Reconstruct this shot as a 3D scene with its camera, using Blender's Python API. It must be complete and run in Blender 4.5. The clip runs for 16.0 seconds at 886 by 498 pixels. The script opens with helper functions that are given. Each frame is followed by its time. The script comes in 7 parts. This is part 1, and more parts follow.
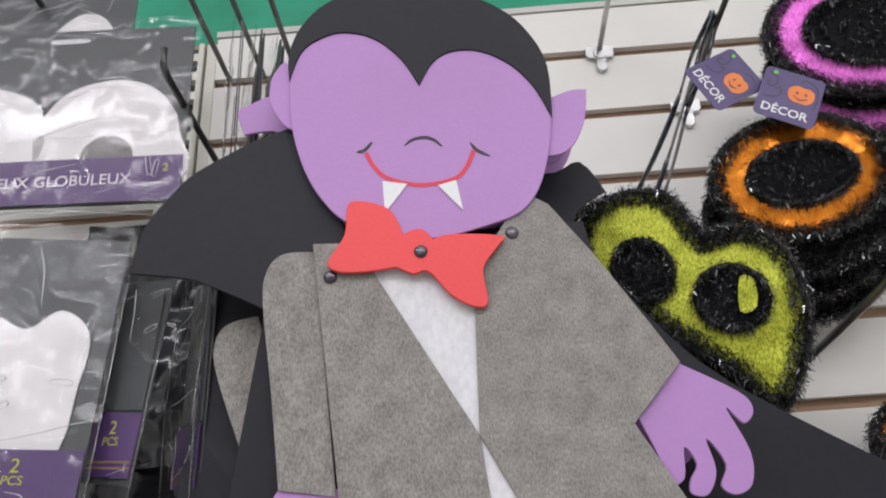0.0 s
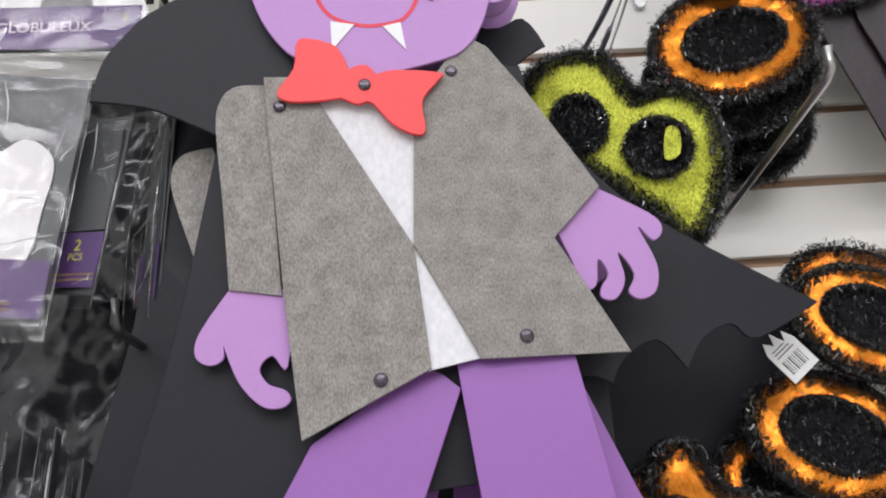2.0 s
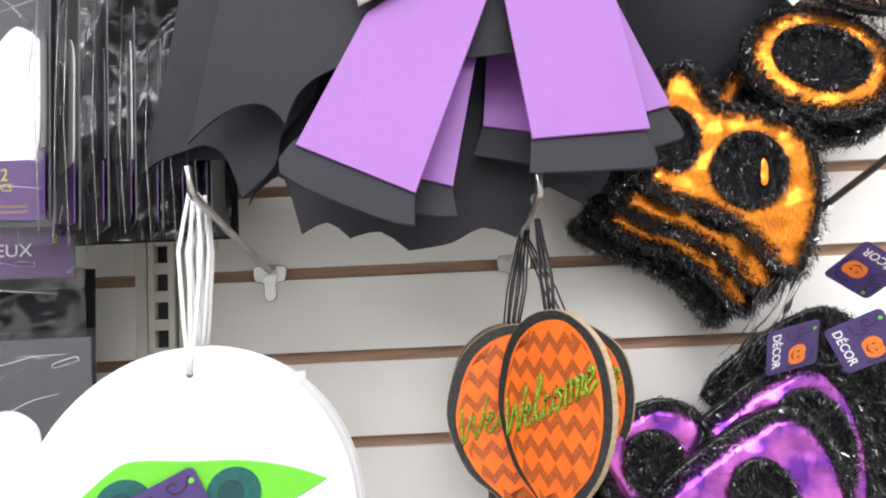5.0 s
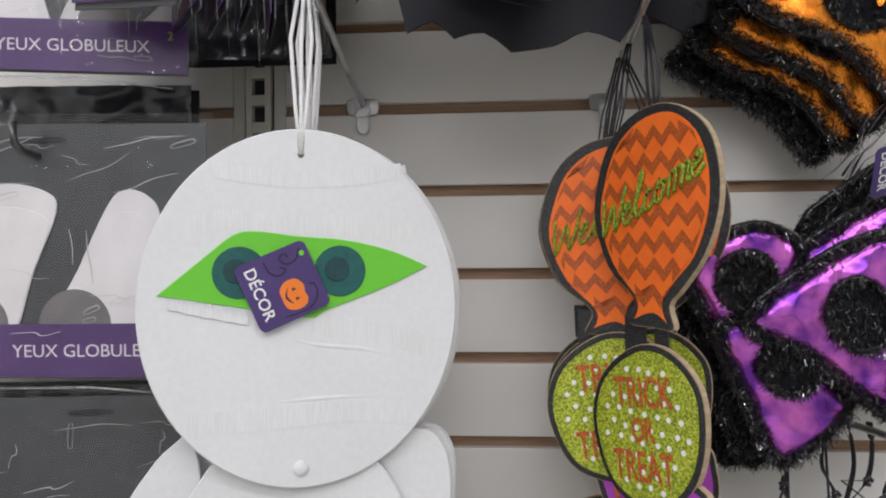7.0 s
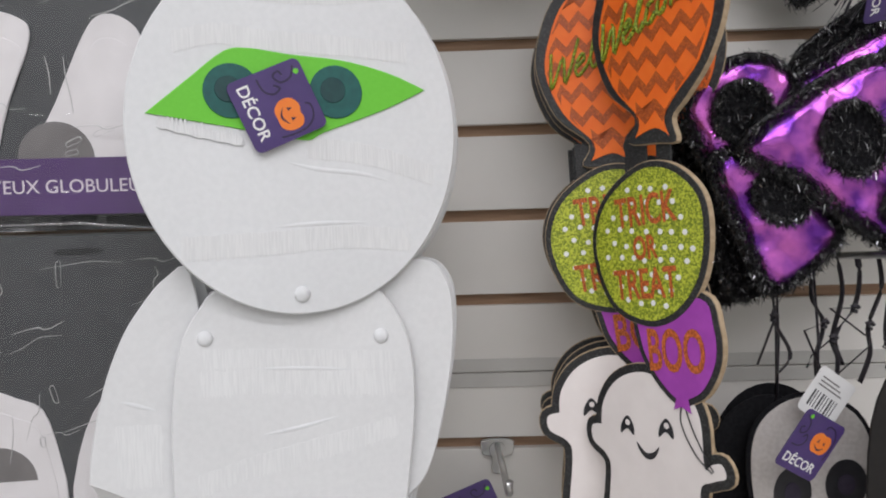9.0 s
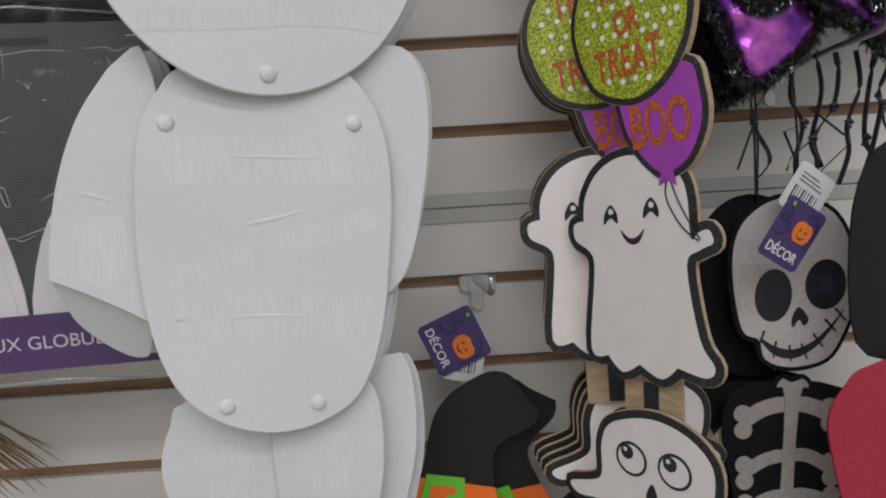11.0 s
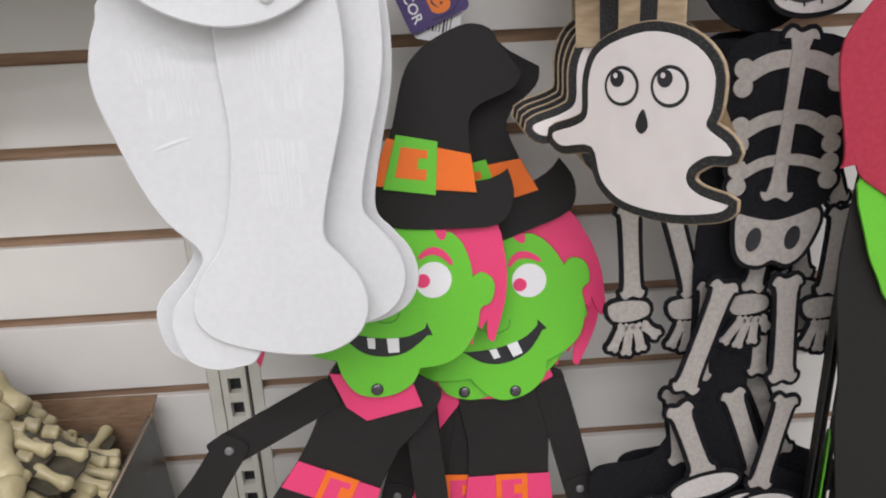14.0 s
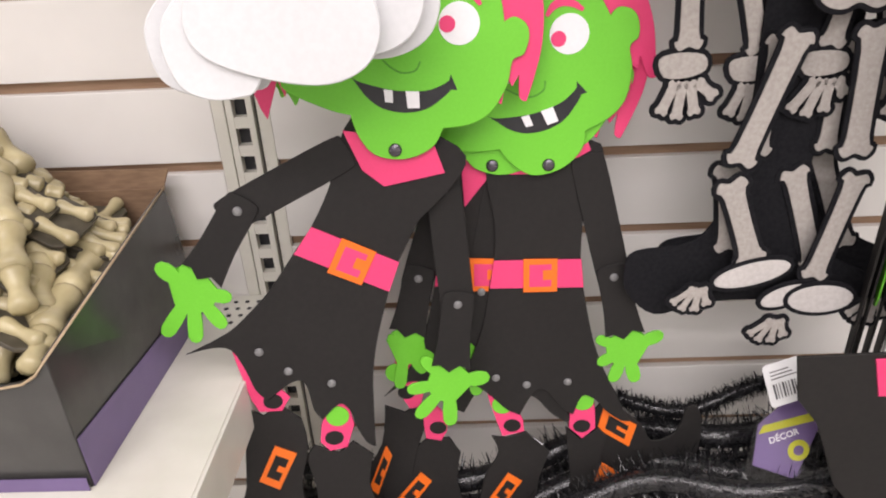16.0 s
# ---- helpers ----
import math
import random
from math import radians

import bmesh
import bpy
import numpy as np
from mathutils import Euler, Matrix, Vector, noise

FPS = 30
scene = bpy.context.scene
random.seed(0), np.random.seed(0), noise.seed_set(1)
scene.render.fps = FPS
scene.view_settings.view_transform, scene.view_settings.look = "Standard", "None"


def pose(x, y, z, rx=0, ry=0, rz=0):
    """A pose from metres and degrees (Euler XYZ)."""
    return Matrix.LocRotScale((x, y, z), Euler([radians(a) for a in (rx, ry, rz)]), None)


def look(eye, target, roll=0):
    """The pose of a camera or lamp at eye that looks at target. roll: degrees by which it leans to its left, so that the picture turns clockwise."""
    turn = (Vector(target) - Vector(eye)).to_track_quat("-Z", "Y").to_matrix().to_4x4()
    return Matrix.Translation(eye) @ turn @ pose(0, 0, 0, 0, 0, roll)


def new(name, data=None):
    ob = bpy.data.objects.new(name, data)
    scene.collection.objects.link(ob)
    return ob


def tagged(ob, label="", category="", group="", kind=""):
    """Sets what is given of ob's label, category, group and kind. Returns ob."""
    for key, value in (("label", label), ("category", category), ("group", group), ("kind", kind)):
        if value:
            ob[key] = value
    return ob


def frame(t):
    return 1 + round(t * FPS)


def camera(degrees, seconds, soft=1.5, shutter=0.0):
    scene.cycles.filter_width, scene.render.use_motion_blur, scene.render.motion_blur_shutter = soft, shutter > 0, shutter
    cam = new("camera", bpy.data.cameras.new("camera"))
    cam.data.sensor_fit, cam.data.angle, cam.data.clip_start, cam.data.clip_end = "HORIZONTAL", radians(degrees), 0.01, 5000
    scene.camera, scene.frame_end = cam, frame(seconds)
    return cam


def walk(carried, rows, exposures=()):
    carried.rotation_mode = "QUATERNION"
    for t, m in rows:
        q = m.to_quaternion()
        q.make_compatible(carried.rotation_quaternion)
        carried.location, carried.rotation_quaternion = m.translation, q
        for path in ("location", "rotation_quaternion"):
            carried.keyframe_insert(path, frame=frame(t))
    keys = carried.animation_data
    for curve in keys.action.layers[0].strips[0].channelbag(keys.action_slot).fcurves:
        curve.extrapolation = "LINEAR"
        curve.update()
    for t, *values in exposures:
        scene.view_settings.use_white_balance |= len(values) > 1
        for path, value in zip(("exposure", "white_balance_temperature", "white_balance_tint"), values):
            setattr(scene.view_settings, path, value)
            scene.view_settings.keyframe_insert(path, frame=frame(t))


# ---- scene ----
cam = camera(64.8, 16.0, 2.0)
PATH = [
    (0, (0.515, -0.598, 1.753), (0.482, 1.225, 2.574), -3.9),
    (0.5, (0.524, -0.598, 1.72), (0.487, 1.236, 2.516), -3.8),
    (1, (0.528, -0.604, 1.707), (0.506, 1.246, 2.466), -3.4),
    (1.5, (0.534, -0.604, 1.692), (0.527, 1.258, 2.421), -3.5),
    (2, (0.537, -0.603, 1.673), (0.545, 1.284, 2.337), -3.5),
    (2.5, (0.537, -0.608, 1.652), (0.554, 1.305, 2.236), -3.4),
    (3, (0.533, -0.618, 1.633), (0.554, 1.319, 2.131), -3.5),
    (3.5, (0.532, -0.625, 1.61), (0.552, 1.333, 2.021), -3.2),
    (4, (0.524, -0.626, 1.59), (0.562, 1.34, 1.953), -3.3),
    (4.5, (0.505, -0.624, 1.557), (0.569, 1.359, 1.811), -2.6),
    (5, (0.5, -0.632, 1.521), (0.505, 1.362, 1.665), -2.6),
    (5.2, (0.493, -0.634, 1.508), (0.463, 1.363, 1.604), -2.5),
    (7.3, (0.461, -0.636, 1.401), (0.315, 1.358, 1.413), -0.4),
    (7.5, (0.459, -0.635, 1.393), (0.336, 1.361, 1.392), -0.6),
    (8, (0.452, -0.632, 1.365), (0.359, 1.365, 1.322), -1.1),
    (8.5, (0.445, -0.633, 1.35), (0.372, 1.364, 1.279), -1.3),
    (9, (0.437, -0.63, 1.326), (0.395, 1.367, 1.22), -1.7),
    (9.2, (0.441, -0.628, 1.315), (0.379, 1.367, 1.183), -1.7),
    (11.3, (0.424, -0.616, 1.198), (0.483, 1.368, 0.953), -3.4),
    (11.5, (0.426, -0.613, 1.19), (0.485, 1.368, 0.921), -3.3),
    (12, (0.426, -0.607, 1.17), (0.485, 1.36, 0.812), -3.4),
    (12.5, (0.42, -0.605, 1.139), (0.494, 1.349, 0.722), -3.3),
    (13, (0.421, -0.598, 1.109), (0.503, 1.342, 0.631), -3.2),
    (13.5, (0.423, -0.597, 1.08), (0.501, 1.33, 0.552), -3.2),
    (14, (0.426, -0.597, 1.05), (0.497, 1.305, 0.434), -2.7),
    (14.5, (0.433, -0.594, 1.027), (0.477, 1.287, 0.349), -2.0),
    (15, (0.441, -0.586, 1.005), (0.426, 1.258, 0.23), -2.3),
    (15.5, (0.442, -0.581, 0.972), (0.394, 1.218, 0.1), -2.8),
    (16, (0.437, -0.582, 0.945), (0.366, 1.192, 0.024), -3.0),
]
# the film camera brightens and warms its picture on the way
EXPOSURES = [(0.0, -0.62, 6500, 10), (1.0, -0.5, 6500, 10), (2.0, -0.37, 6500, 10), (2.5, -0.15, 6500, 10), (3.0, 0.3, 6500, 10), (3.5, 0.33, 6500, 10), (4.4, 0.68, 6500, 10), (5.2, 0.3, 6500, 10), (7.3, -0.55, 6500, 10), (9.2, -0.54, 6500, 10), (11.5, -1.0, 6500, 10), (12.0, -0.68, 6500, 10),
             (13.0, -0.85, 6500, 10), (14.0, -0.28, 6500, 11), (14.5, -0.33, 6500, 12), (15.0, -0.2, 6600, 13), (15.5, 0.08, 6700, 14), (16.0, 0.18, 6900, 16)]
walk(cam, [(t, look(eye, target, roll)) for t, eye, target, roll in PATH], EXPOSURES)

# ---- light: fluorescent tubes on the shop's ceiling ----
world = bpy.data.worlds.new("world")
scene.world = world
world.use_nodes = True
world.node_tree.nodes["Background"].inputs[0].default_value = (0.8, 0.9, 1.0, 1)
world.node_tree.nodes["Background"].inputs[1].default_value = 0.3


def tube_lamp(x, y, z, long, wide, watts, turn=0):
    data = bpy.data.lights.new("ceiling_tube", "AREA")
    data.shape, data.size, data.size_y, data.energy = "RECTANGLE", long, wide, watts
    data.color = (0.966, 0.952, 1.0)
    lamp = new("ceiling_tube", data)
    lamp.matrix_world = pose(x, y, z, 0, 0, turn)
    return lamp


for tube_y, tube_watts in ((-0.8, 14), (-1.8, 56), (-3.0, 54), (-4.2, 58)):
    tube_lamp(0.4, tube_y, 3.08, 3.6, 0.25, tube_watts)

# ---- materials ----


def noise_mat(name, a, b, rough=0.6, scale=(60, 60, 60), detail=4, low=0.35, high=0.65, bump=0.1, metal=0.0, big=4.0, big_amount=0.12, sheen=0.0, coat=0.0, spec=0.5, wave=0.0):
    """Two colours mixed by fine noise, a slow drift over the whole, and fine relief."""
    m = bpy.data.materials.new(name)
    m.use_nodes = True
    t = m.node_tree
    n, l = t.nodes, t.links
    p = n["Principled BSDF"]
    co = n.new("ShaderNodeTexCoord")
    mp = n.new("ShaderNodeMapping")
    mp.inputs["Scale"].default_value = scale
    fine = n.new("ShaderNodeTexNoise")
    fine.inputs["Scale"].default_value = 1.0
    fine.inputs["Detail"].default_value = detail
    ramp = n.new("ShaderNodeValToRGB")
    ramp.color_ramp.elements[0].position, ramp.color_ramp.elements[1].position = low, high
    ramp.color_ramp.elements[0].color, ramp.color_ramp.elements[1].color = (*a, 1), (*b, 1)
    slow = n.new("ShaderNodeTexNoise")
    slow.inputs["Scale"].default_value = big
    slow.inputs["Detail"].default_value = 3
    mix = n.new("ShaderNodeMix")
    mix.data_type, mix.blend_type = "RGBA", "MULTIPLY"
    mix.inputs[0].default_value = 1.0
    grey = n.new("ShaderNodeMapRange")
    grey.inputs["From Min"].default_value, grey.inputs["From Max"].default_value = 0.3, 0.7
    grey.inputs["To Min"].default_value, grey.inputs["To Max"].default_value = 1 - big_amount, 1.0
    l.new(co.outputs["Object"], mp.inputs["Vector"])
    l.new(mp.outputs["Vector"], fine.inputs["Vector"])
    l.new(co.outputs["Object"], slow.inputs["Vector"])
    l.new(fine.outputs["Fac"], ramp.inputs["Fac"])
    l.new(slow.outputs["Fac"], grey.inputs["Value"])
    l.new(ramp.outputs["Color"], mix.inputs[6])
    l.new(grey.outputs["Result"], mix.inputs[7])
    l.new(mix.outputs[2], p.inputs["Base Color"])
    p.inputs["Roughness"].default_value, p.inputs["Metallic"].default_value = rough, metal
    p.inputs["Specular IOR Level"].default_value = spec
    p.inputs["Sheen Weight"].default_value, p.inputs["Coat Weight"].default_value = sheen, coat
    if bump:
        bp = n.new("ShaderNodeBump")
        bp.inputs["Strength"].default_value, bp.inputs["Distance"].default_value = bump, 0.001
        l.new(fine.outputs["Fac"], bp.inputs["Height"])
        l.new(bp.outputs["Normal"], p.inputs["Normal"])
        if wave:
            soft_tex, soft_bump = n.new("ShaderNodeTexNoise"), n.new("ShaderNodeBump")
            soft_tex.inputs["Scale"].default_value, soft_tex.inputs["Detail"].default_value = 34, 1
            soft_bump.inputs["Strength"].default_value, soft_bump.inputs["Distance"].default_value = wave, 0.02
            l.new(co.outputs["Object"], soft_tex.inputs["Vector"])
            l.new(soft_tex.outputs["Fac"], soft_bump.inputs["Height"])
            l.new(soft_bump.outputs["Normal"], bp.inputs["Normal"])
    return m


def film_mat(name, gloss=0.08, rough=0.12, tint=(1, 1, 1), wrinkle=0.22):
    """Clear wrinkled bag film: see-through, with gloss."""
    m = bpy.data.materials.new(name)
    m.use_nodes = True
    n, l = m.node_tree.nodes, m.node_tree.links
    n.remove(n["Principled BSDF"])
    clear, shine, mix = n.new("ShaderNodeBsdfTransparent"), n.new("ShaderNodeBsdfGlossy"), n.new("ShaderNodeMixShader")
    clear.inputs["Color"].default_value = (*tint, 1)
    shine.inputs["Roughness"].default_value = rough
    weight, add = n.new("ShaderNodeLayerWeight"), n.new("ShaderNodeMath")
    weight.inputs["Blend"].default_value = 0.3
    add.operation, add.inputs[1].default_value = "MULTIPLY_ADD", 0.34
    add.inputs[2].default_value = gloss * 0.5
    co, noise_tex, bp = n.new("ShaderNodeTexCoord"), n.new("ShaderNodeTexNoise"), n.new("ShaderNodeBump")
    noise_tex.inputs["Scale"].default_value, noise_tex.inputs["Detail"].default_value, noise_tex.inputs["Distortion"].default_value = 14, 2, 1.0
    bp.inputs["Strength"].default_value, bp.inputs["Distance"].default_value = wrinkle, 0.01
    # sharp fold lines: narrow ridges along the borders of uneven cells
    cells, edge, warp, fold = n.new("ShaderNodeTexVoronoi"), n.new("ShaderNodeMapRange"), n.new("ShaderNodeMix"), n.new("ShaderNodeBump")
    cells.feature = "DISTANCE_TO_EDGE"
    cells.inputs["Scale"].default_value = 17
    edge.inputs["From Min"].default_value, edge.inputs["From Max"].default_value = 0.0, 0.07
    edge.inputs["To Min"].default_value, edge.inputs["To Max"].default_value = 1.0, 0.0
    warp.data_type = "VECTOR"
    warp.inputs[0].default_value = 0.11
    fold.inputs["Strength"].default_value, fold.inputs["Distance"].default_value = 0.1, 0.004
    l.new(co.outputs["Object"], noise_tex.inputs["Vector"])
    l.new(co.outputs["Object"], warp.inputs[4])
    l.new(noise_tex.outputs["Color"], warp.inputs[5])
    l.new(warp.outputs[1], cells.inputs["Vector"])
    l.new(cells.outputs["Distance"], edge.inputs["Value"])
    l.new(edge.outputs["Result"], fold.inputs["Height"])
    l.new(noise_tex.outputs["Fac"], bp.inputs["Height"])
    l.new(fold.outputs["Normal"], bp.inputs["Normal"])
    l.new(bp.outputs["Normal"], shine.inputs["Normal"])
    l.new(weight.outputs["Fresnel"], add.inputs[0])
    l.new(add.outputs[0], mix.inputs[0])
    l.new(clear.outputs[0], mix.inputs[1])
    l.new(shine.outputs[0], mix.inputs[2])
    l.new(mix.outputs[0], n["Material Output"].inputs["Surface"])
    return m


WHITE_BOARD = noise_mat("white_melamine", (0.79, 0.767, 0.728), (0.84, 0.817, 0.778), 0.35, (9, 9, 9), bump=0.02, big=1.5, big_amount=0.07)
MDF = noise_mat("raw_fibreboard", (0.34, 0.21, 0.135), (0.44, 0.29, 0.19), 0.85, (25, 120, 400), bump=0.2)
GREEN_WALL = noise_mat("green_paint", (0.0, 0.30, 0.17), (0.01, 0.36, 0.21), 0.5, (20, 20, 20), bump=0.03)
STRIP = noise_mat("grey_plastic_strip", (0.58, 0.57, 0.54), (0.64, 0.63, 0.60), 0.4, (20, 20, 20), bump=0.02)
ROOM = noise_mat("shop_wall_paint", (0.70, 0.70, 0.68), (0.76, 0.76, 0.74), 0.7, (6, 6, 6), bump=0.03)
FLOOR = noise_mat("shop_floor_vinyl", (0.38, 0.36, 0.33), (0.48, 0.46, 0.42), 0.35, (30, 30, 30), bump=0.03)
METAL_PAINT = noise_mat("cream_painted_steel", (0.70, 0.68, 0.60), (0.75, 0.73, 0.65), 0.35, (30, 30, 30), bump=0.03)
CHROME = noise_mat("zinc_wire", (0.52, 0.52, 0.52), (0.62, 0.62, 0.62), 0.28, (80, 80, 80), bump=0.05, metal=1.0)
DARK_WIRE = noise_mat("dark_steel_wire", (0.10, 0.10, 0.10), (0.15, 0.15, 0.15), 0.35, (80, 80, 80), bump=0.05, metal=0.8)
CLEAR_CLIP = film_mat("clear_plastic_clip", 1.1, 0.3, (0.84, 0.85, 0.86), 0.02)
FELT = noise_mat("grey_felt", (0.20, 0.188, 0.174), (0.43, 0.405, 0.378), 0.95, (900, 900, 480), 8, 0.28, 0.74, 0.35, big=85, big_amount=0.27, sheen=0.2)
SKIN = noise_mat("lilac_foam", (0.462, 0.243, 0.556), (0.478, 0.254, 0.573), 0.55, (420, 420, 420), bump=0.015, big=6, big_amount=0.06)
TROUSER = noise_mat("violet_foam", (0.272, 0.100, 0.385), (0.283, 0.106, 0.395), 0.5, (420, 420, 420), bump=0.015, big=6, big_amount=0.06)
BLACK_FOAM = noise_mat("black_foam", (0.0145, 0.0145, 0.021), (0.0165, 0.0165, 0.024), 0.6, (220, 220, 220), bump=0.02, big=5, big_amount=0.12, spec=0.32)
WITCH_BLACK = noise_mat("charcoal_foam", (0.0175, 0.016, 0.0155), (0.0205, 0.019, 0.018), 0.65, (220, 220, 220), bump=0.025, big=5, big_amount=0.2, spec=0.25)
RED_FOAM = noise_mat("red_foam", (0.885, 0.062, 0.067), (0.91, 0.069, 0.074), 0.5, (420, 420, 420), bump=0.015)
RED_INK = noise_mat("red_line", (0.70, 0.03, 0.07), (0.76, 0.04, 0.08), 0.5, (90, 90, 90), bump=0.05)
BLACK_INK = noise_mat("black_print", (0.012, 0.012, 0.016), (0.02, 0.02, 0.024), 0.5, (90, 90, 90), bump=0.05)
WHITE_FELT = noise_mat("white_felt", (0.74, 0.74, 0.78), (0.84, 0.84, 0.87), 0.95, (300, 300, 200), bump=0.35, sheen=0.1)
WHITE_FOAM = noise_mat("white_foam", (0.82, 0.82, 0.835), (0.845, 0.845, 0.86), 0.6, (240, 240, 240), bump=0.025, big=8, big_amount=0.05)
GAUZE = noise_mat("white_gauze_bandage", (0.705, 0.715, 0.725), (0.755, 0.765, 0.772), 0.9, (1000, 1000, 60), 2, 0.4, 0.6, 0.3, big=20, big_amount=0.05)
MUMMY_FOAM = noise_mat("bluish_white_foam", (0.71, 0.725, 0.74), (0.74, 0.755, 0.77), 0.6, (240, 240, 240), bump=0.025, big=8, big_amount=0.06)
MUMMY_BODY = noise_mat("greyish_white_foam", (0.705, 0.715, 0.725), (0.735, 0.745, 0.755), 0.6, (240, 240, 240), bump=0.025, big=8, big_amount=0.08)
GREEN_FOAM = noise_mat("lime_foam", (0.14, 0.565, 0.03), (0.15, 0.585, 0.035), 0.5, (420, 420, 420), bump=0.015, big=6, big_amount=0.08)
NOSE_GREEN = noise_mat("dark_lime_line", (0.07, 0.33, 0.02), (0.09, 0.38, 0.03), 0.6, (260, 260, 260), bump=0.05)
TEAL_FOAM = noise_mat("dark_teal_foam", (0.004, 0.085, 0.08), (0.006, 0.11, 0.10), 0.5, (200, 200, 200), bump=0.025)
DEEP_TEAL = noise_mat("deep_teal_foam", (0.004, 0.045, 0.05), (0.006, 0.06, 0.06), 0.5, (200, 200, 200), bump=0.025)
PINK_FOAM = noise_mat("hot_pink_foam", (0.82, 0.05, 0.18), (0.84, 0.055, 0.19), 0.5, (420, 420, 420), bump=0.015, big=6, big_amount=0.08)
ORANGE_FOAM = noise_mat("orange_foam", (0.915, 0.17, 0.012), (0.935, 0.18, 0.013), 0.5, (420, 420, 420), bump=0.015)
STUD_GREY = noise_mat("grey_plastic_stud", (0.17, 0.17, 0.17), (0.22, 0.22, 0.22), 0.35, (90, 90, 90), bump=0.02)
GUNMETAL = noise_mat("dark_metal_rivet", (0.10, 0.09, 0.11), (0.16, 0.15, 0.17), 0.25, (90, 90, 90), bump=0.05, metal=0.9)
WOOD_EDGE = noise_mat("cut_board_edge", (0.38, 0.28, 0.17), (0.50, 0.38, 0.25), 0.8, (60, 60, 300), bump=0.2)
BLACK_GLITTER = noise_mat("black_glitter_edge", (0.010, 0.010, 0.011), (0.05, 0.05, 0.052), 0.45, (700, 700, 700), 1, 0.5, 0.72, 0.4)
ORANGE_PAINT = noise_mat("orange_board", (0.85, 0.14, 0.005), (0.90, 0.17, 0.01), 0.5, (90, 90, 90), bump=0.1)
COPPER_GLITTER = noise_mat("dark_copper_glitter", (0.34, 0.06, 0.006), (0.62, 0.13, 0.014), 0.4, (1100, 1100, 1100), 1, 0.45, 0.7, 0.5)
ORANGE_GLITTER = noise_mat("copper_glitter", (0.30, 0.055, 0.008), (0.72, 0.17, 0.03), 0.4, (900, 900, 900), 1, 0.4, 0.62, 0.6)
GREEN_GLITTER = noise_mat("lime_glitter", (0.16, 0.22, 0.006), (0.55, 0.60, 0.05), 0.4, (800, 800, 800), 1, 0.4, 0.62, 0.6)
DARK_GREEN_GLITTER = noise_mat("moss_glitter", (0.10, 0.15, 0.005), (0.42, 0.52, 0.04), 0.4, (800, 800, 800), 1, 0.4, 0.65, 0.6)
PURPLE_PAINT = noise_mat("purple_board", (0.34, 0.045, 0.40), (0.40, 0.06, 0.46), 0.5, (90, 90, 90), bump=0.1)
GHOST_PAINT = noise_mat("ghost_white_board", (0.79, 0.735, 0.72), (0.83, 0.775, 0.76), 0.6, (60, 60, 60), bump=0.08)
TAG_CARD = noise_mat("purple_tag_card", (0.062, 0.035, 0.15), (0.075, 0.043, 0.175), 0.35, (60, 60, 60), bump=0.03)
TAG_BLACK = noise_mat("dark_tag_print", (0.02, 0.012, 0.05), (0.03, 0.018, 0.06), 0.35, (60, 60, 60), bump=0.03)
TAG_BACK = noise_mat("white_tag_card", (0.76, 0.76, 0.76), (0.82, 0.82, 0.82), 0.5, (60, 60, 60), bump=0.03)
PUMPKIN = noise_mat("orange_print", (0.85, 0.20, 0.02), (0.90, 0.24, 0.03), 0.4, (60, 60, 60), bump=0.03)
STRING_BLACK = noise_mat("black_ribbon", (0.02, 0.018, 0.024), (0.05, 0.046, 0.055), 0.35, (120, 120, 120), bump=0.1)
SATIN_BLACK = noise_mat("black_satin_ribbon", (0.028, 0.028, 0.038), (0.04, 0.04, 0.055), 0.25, (120, 120, 120), bump=0.05, spec=0.8)
STRING_WHITE = noise_mat("white_cord", (0.78, 0.78, 0.78), (0.86, 0.86, 0.86), 0.7, (500, 500, 500), bump=0.3)
BONE_FELT = noise_mat("bone_print_felt", (0.34, 0.31, 0.285), (0.41, 0.38, 0.35), 0.9, (300, 300, 300), bump=0.3)
SKULL_FELT = noise_mat("skull_print_felt", (0.50, 0.47, 0.45), (0.57, 0.54, 0.52), 0.9, (300, 300, 300), bump=0.3)
SOCKET = noise_mat("dark_violet_print", (0.022, 0.016, 0.034), (0.032, 0.024, 0.046), 0.8, (200, 200, 200), bump=0.1)
CARD_DARK = noise_mat("dark_backing_card", (0.056, 0.060, 0.066), (0.067, 0.071, 0.078), 0.4, (40, 40, 40), bump=0.05)
CARD_PURPLE = noise_mat("purple_band_card", (0.078, 0.032, 0.14), (0.097, 0.042, 0.17), 0.4, (40, 40, 40), bump=0.03)
EYE_WHITE = noise_mat("white_eye_card", (0.74, 0.72, 0.73), (0.80, 0.78, 0.79), 0.5, (40, 40, 40), bump=0.03)
EYE_GREY = noise_mat("grey_pupil_print", (0.16, 0.15, 0.15), (0.20, 0.19, 0.19), 0.5, (40, 40, 40), bump=0.03)
YELLOW_PRINT = noise_mat("yellow_print", (0.45, 0.45, 0.03), (0.55, 0.55, 0.05), 0.5, (40, 40, 40), bump=0.03)
SLOT_GAP = noise_mat("pale_slot_rim", (0.55, 0.56, 0.58), (0.62, 0.63, 0.65), 0.4, (40, 40, 40), bump=0.02)
PALE_PRINT = noise_mat("pale_print", (0.72, 0.66, 0.72), (0.78, 0.72, 0.78), 0.5, (40, 40, 40), bump=0.02)
WHITE_PRINT = noise_mat("white_print", (0.82, 0.82, 0.82), (0.87, 0.87, 0.87), 0.5, (40, 40, 40), bump=0.02)
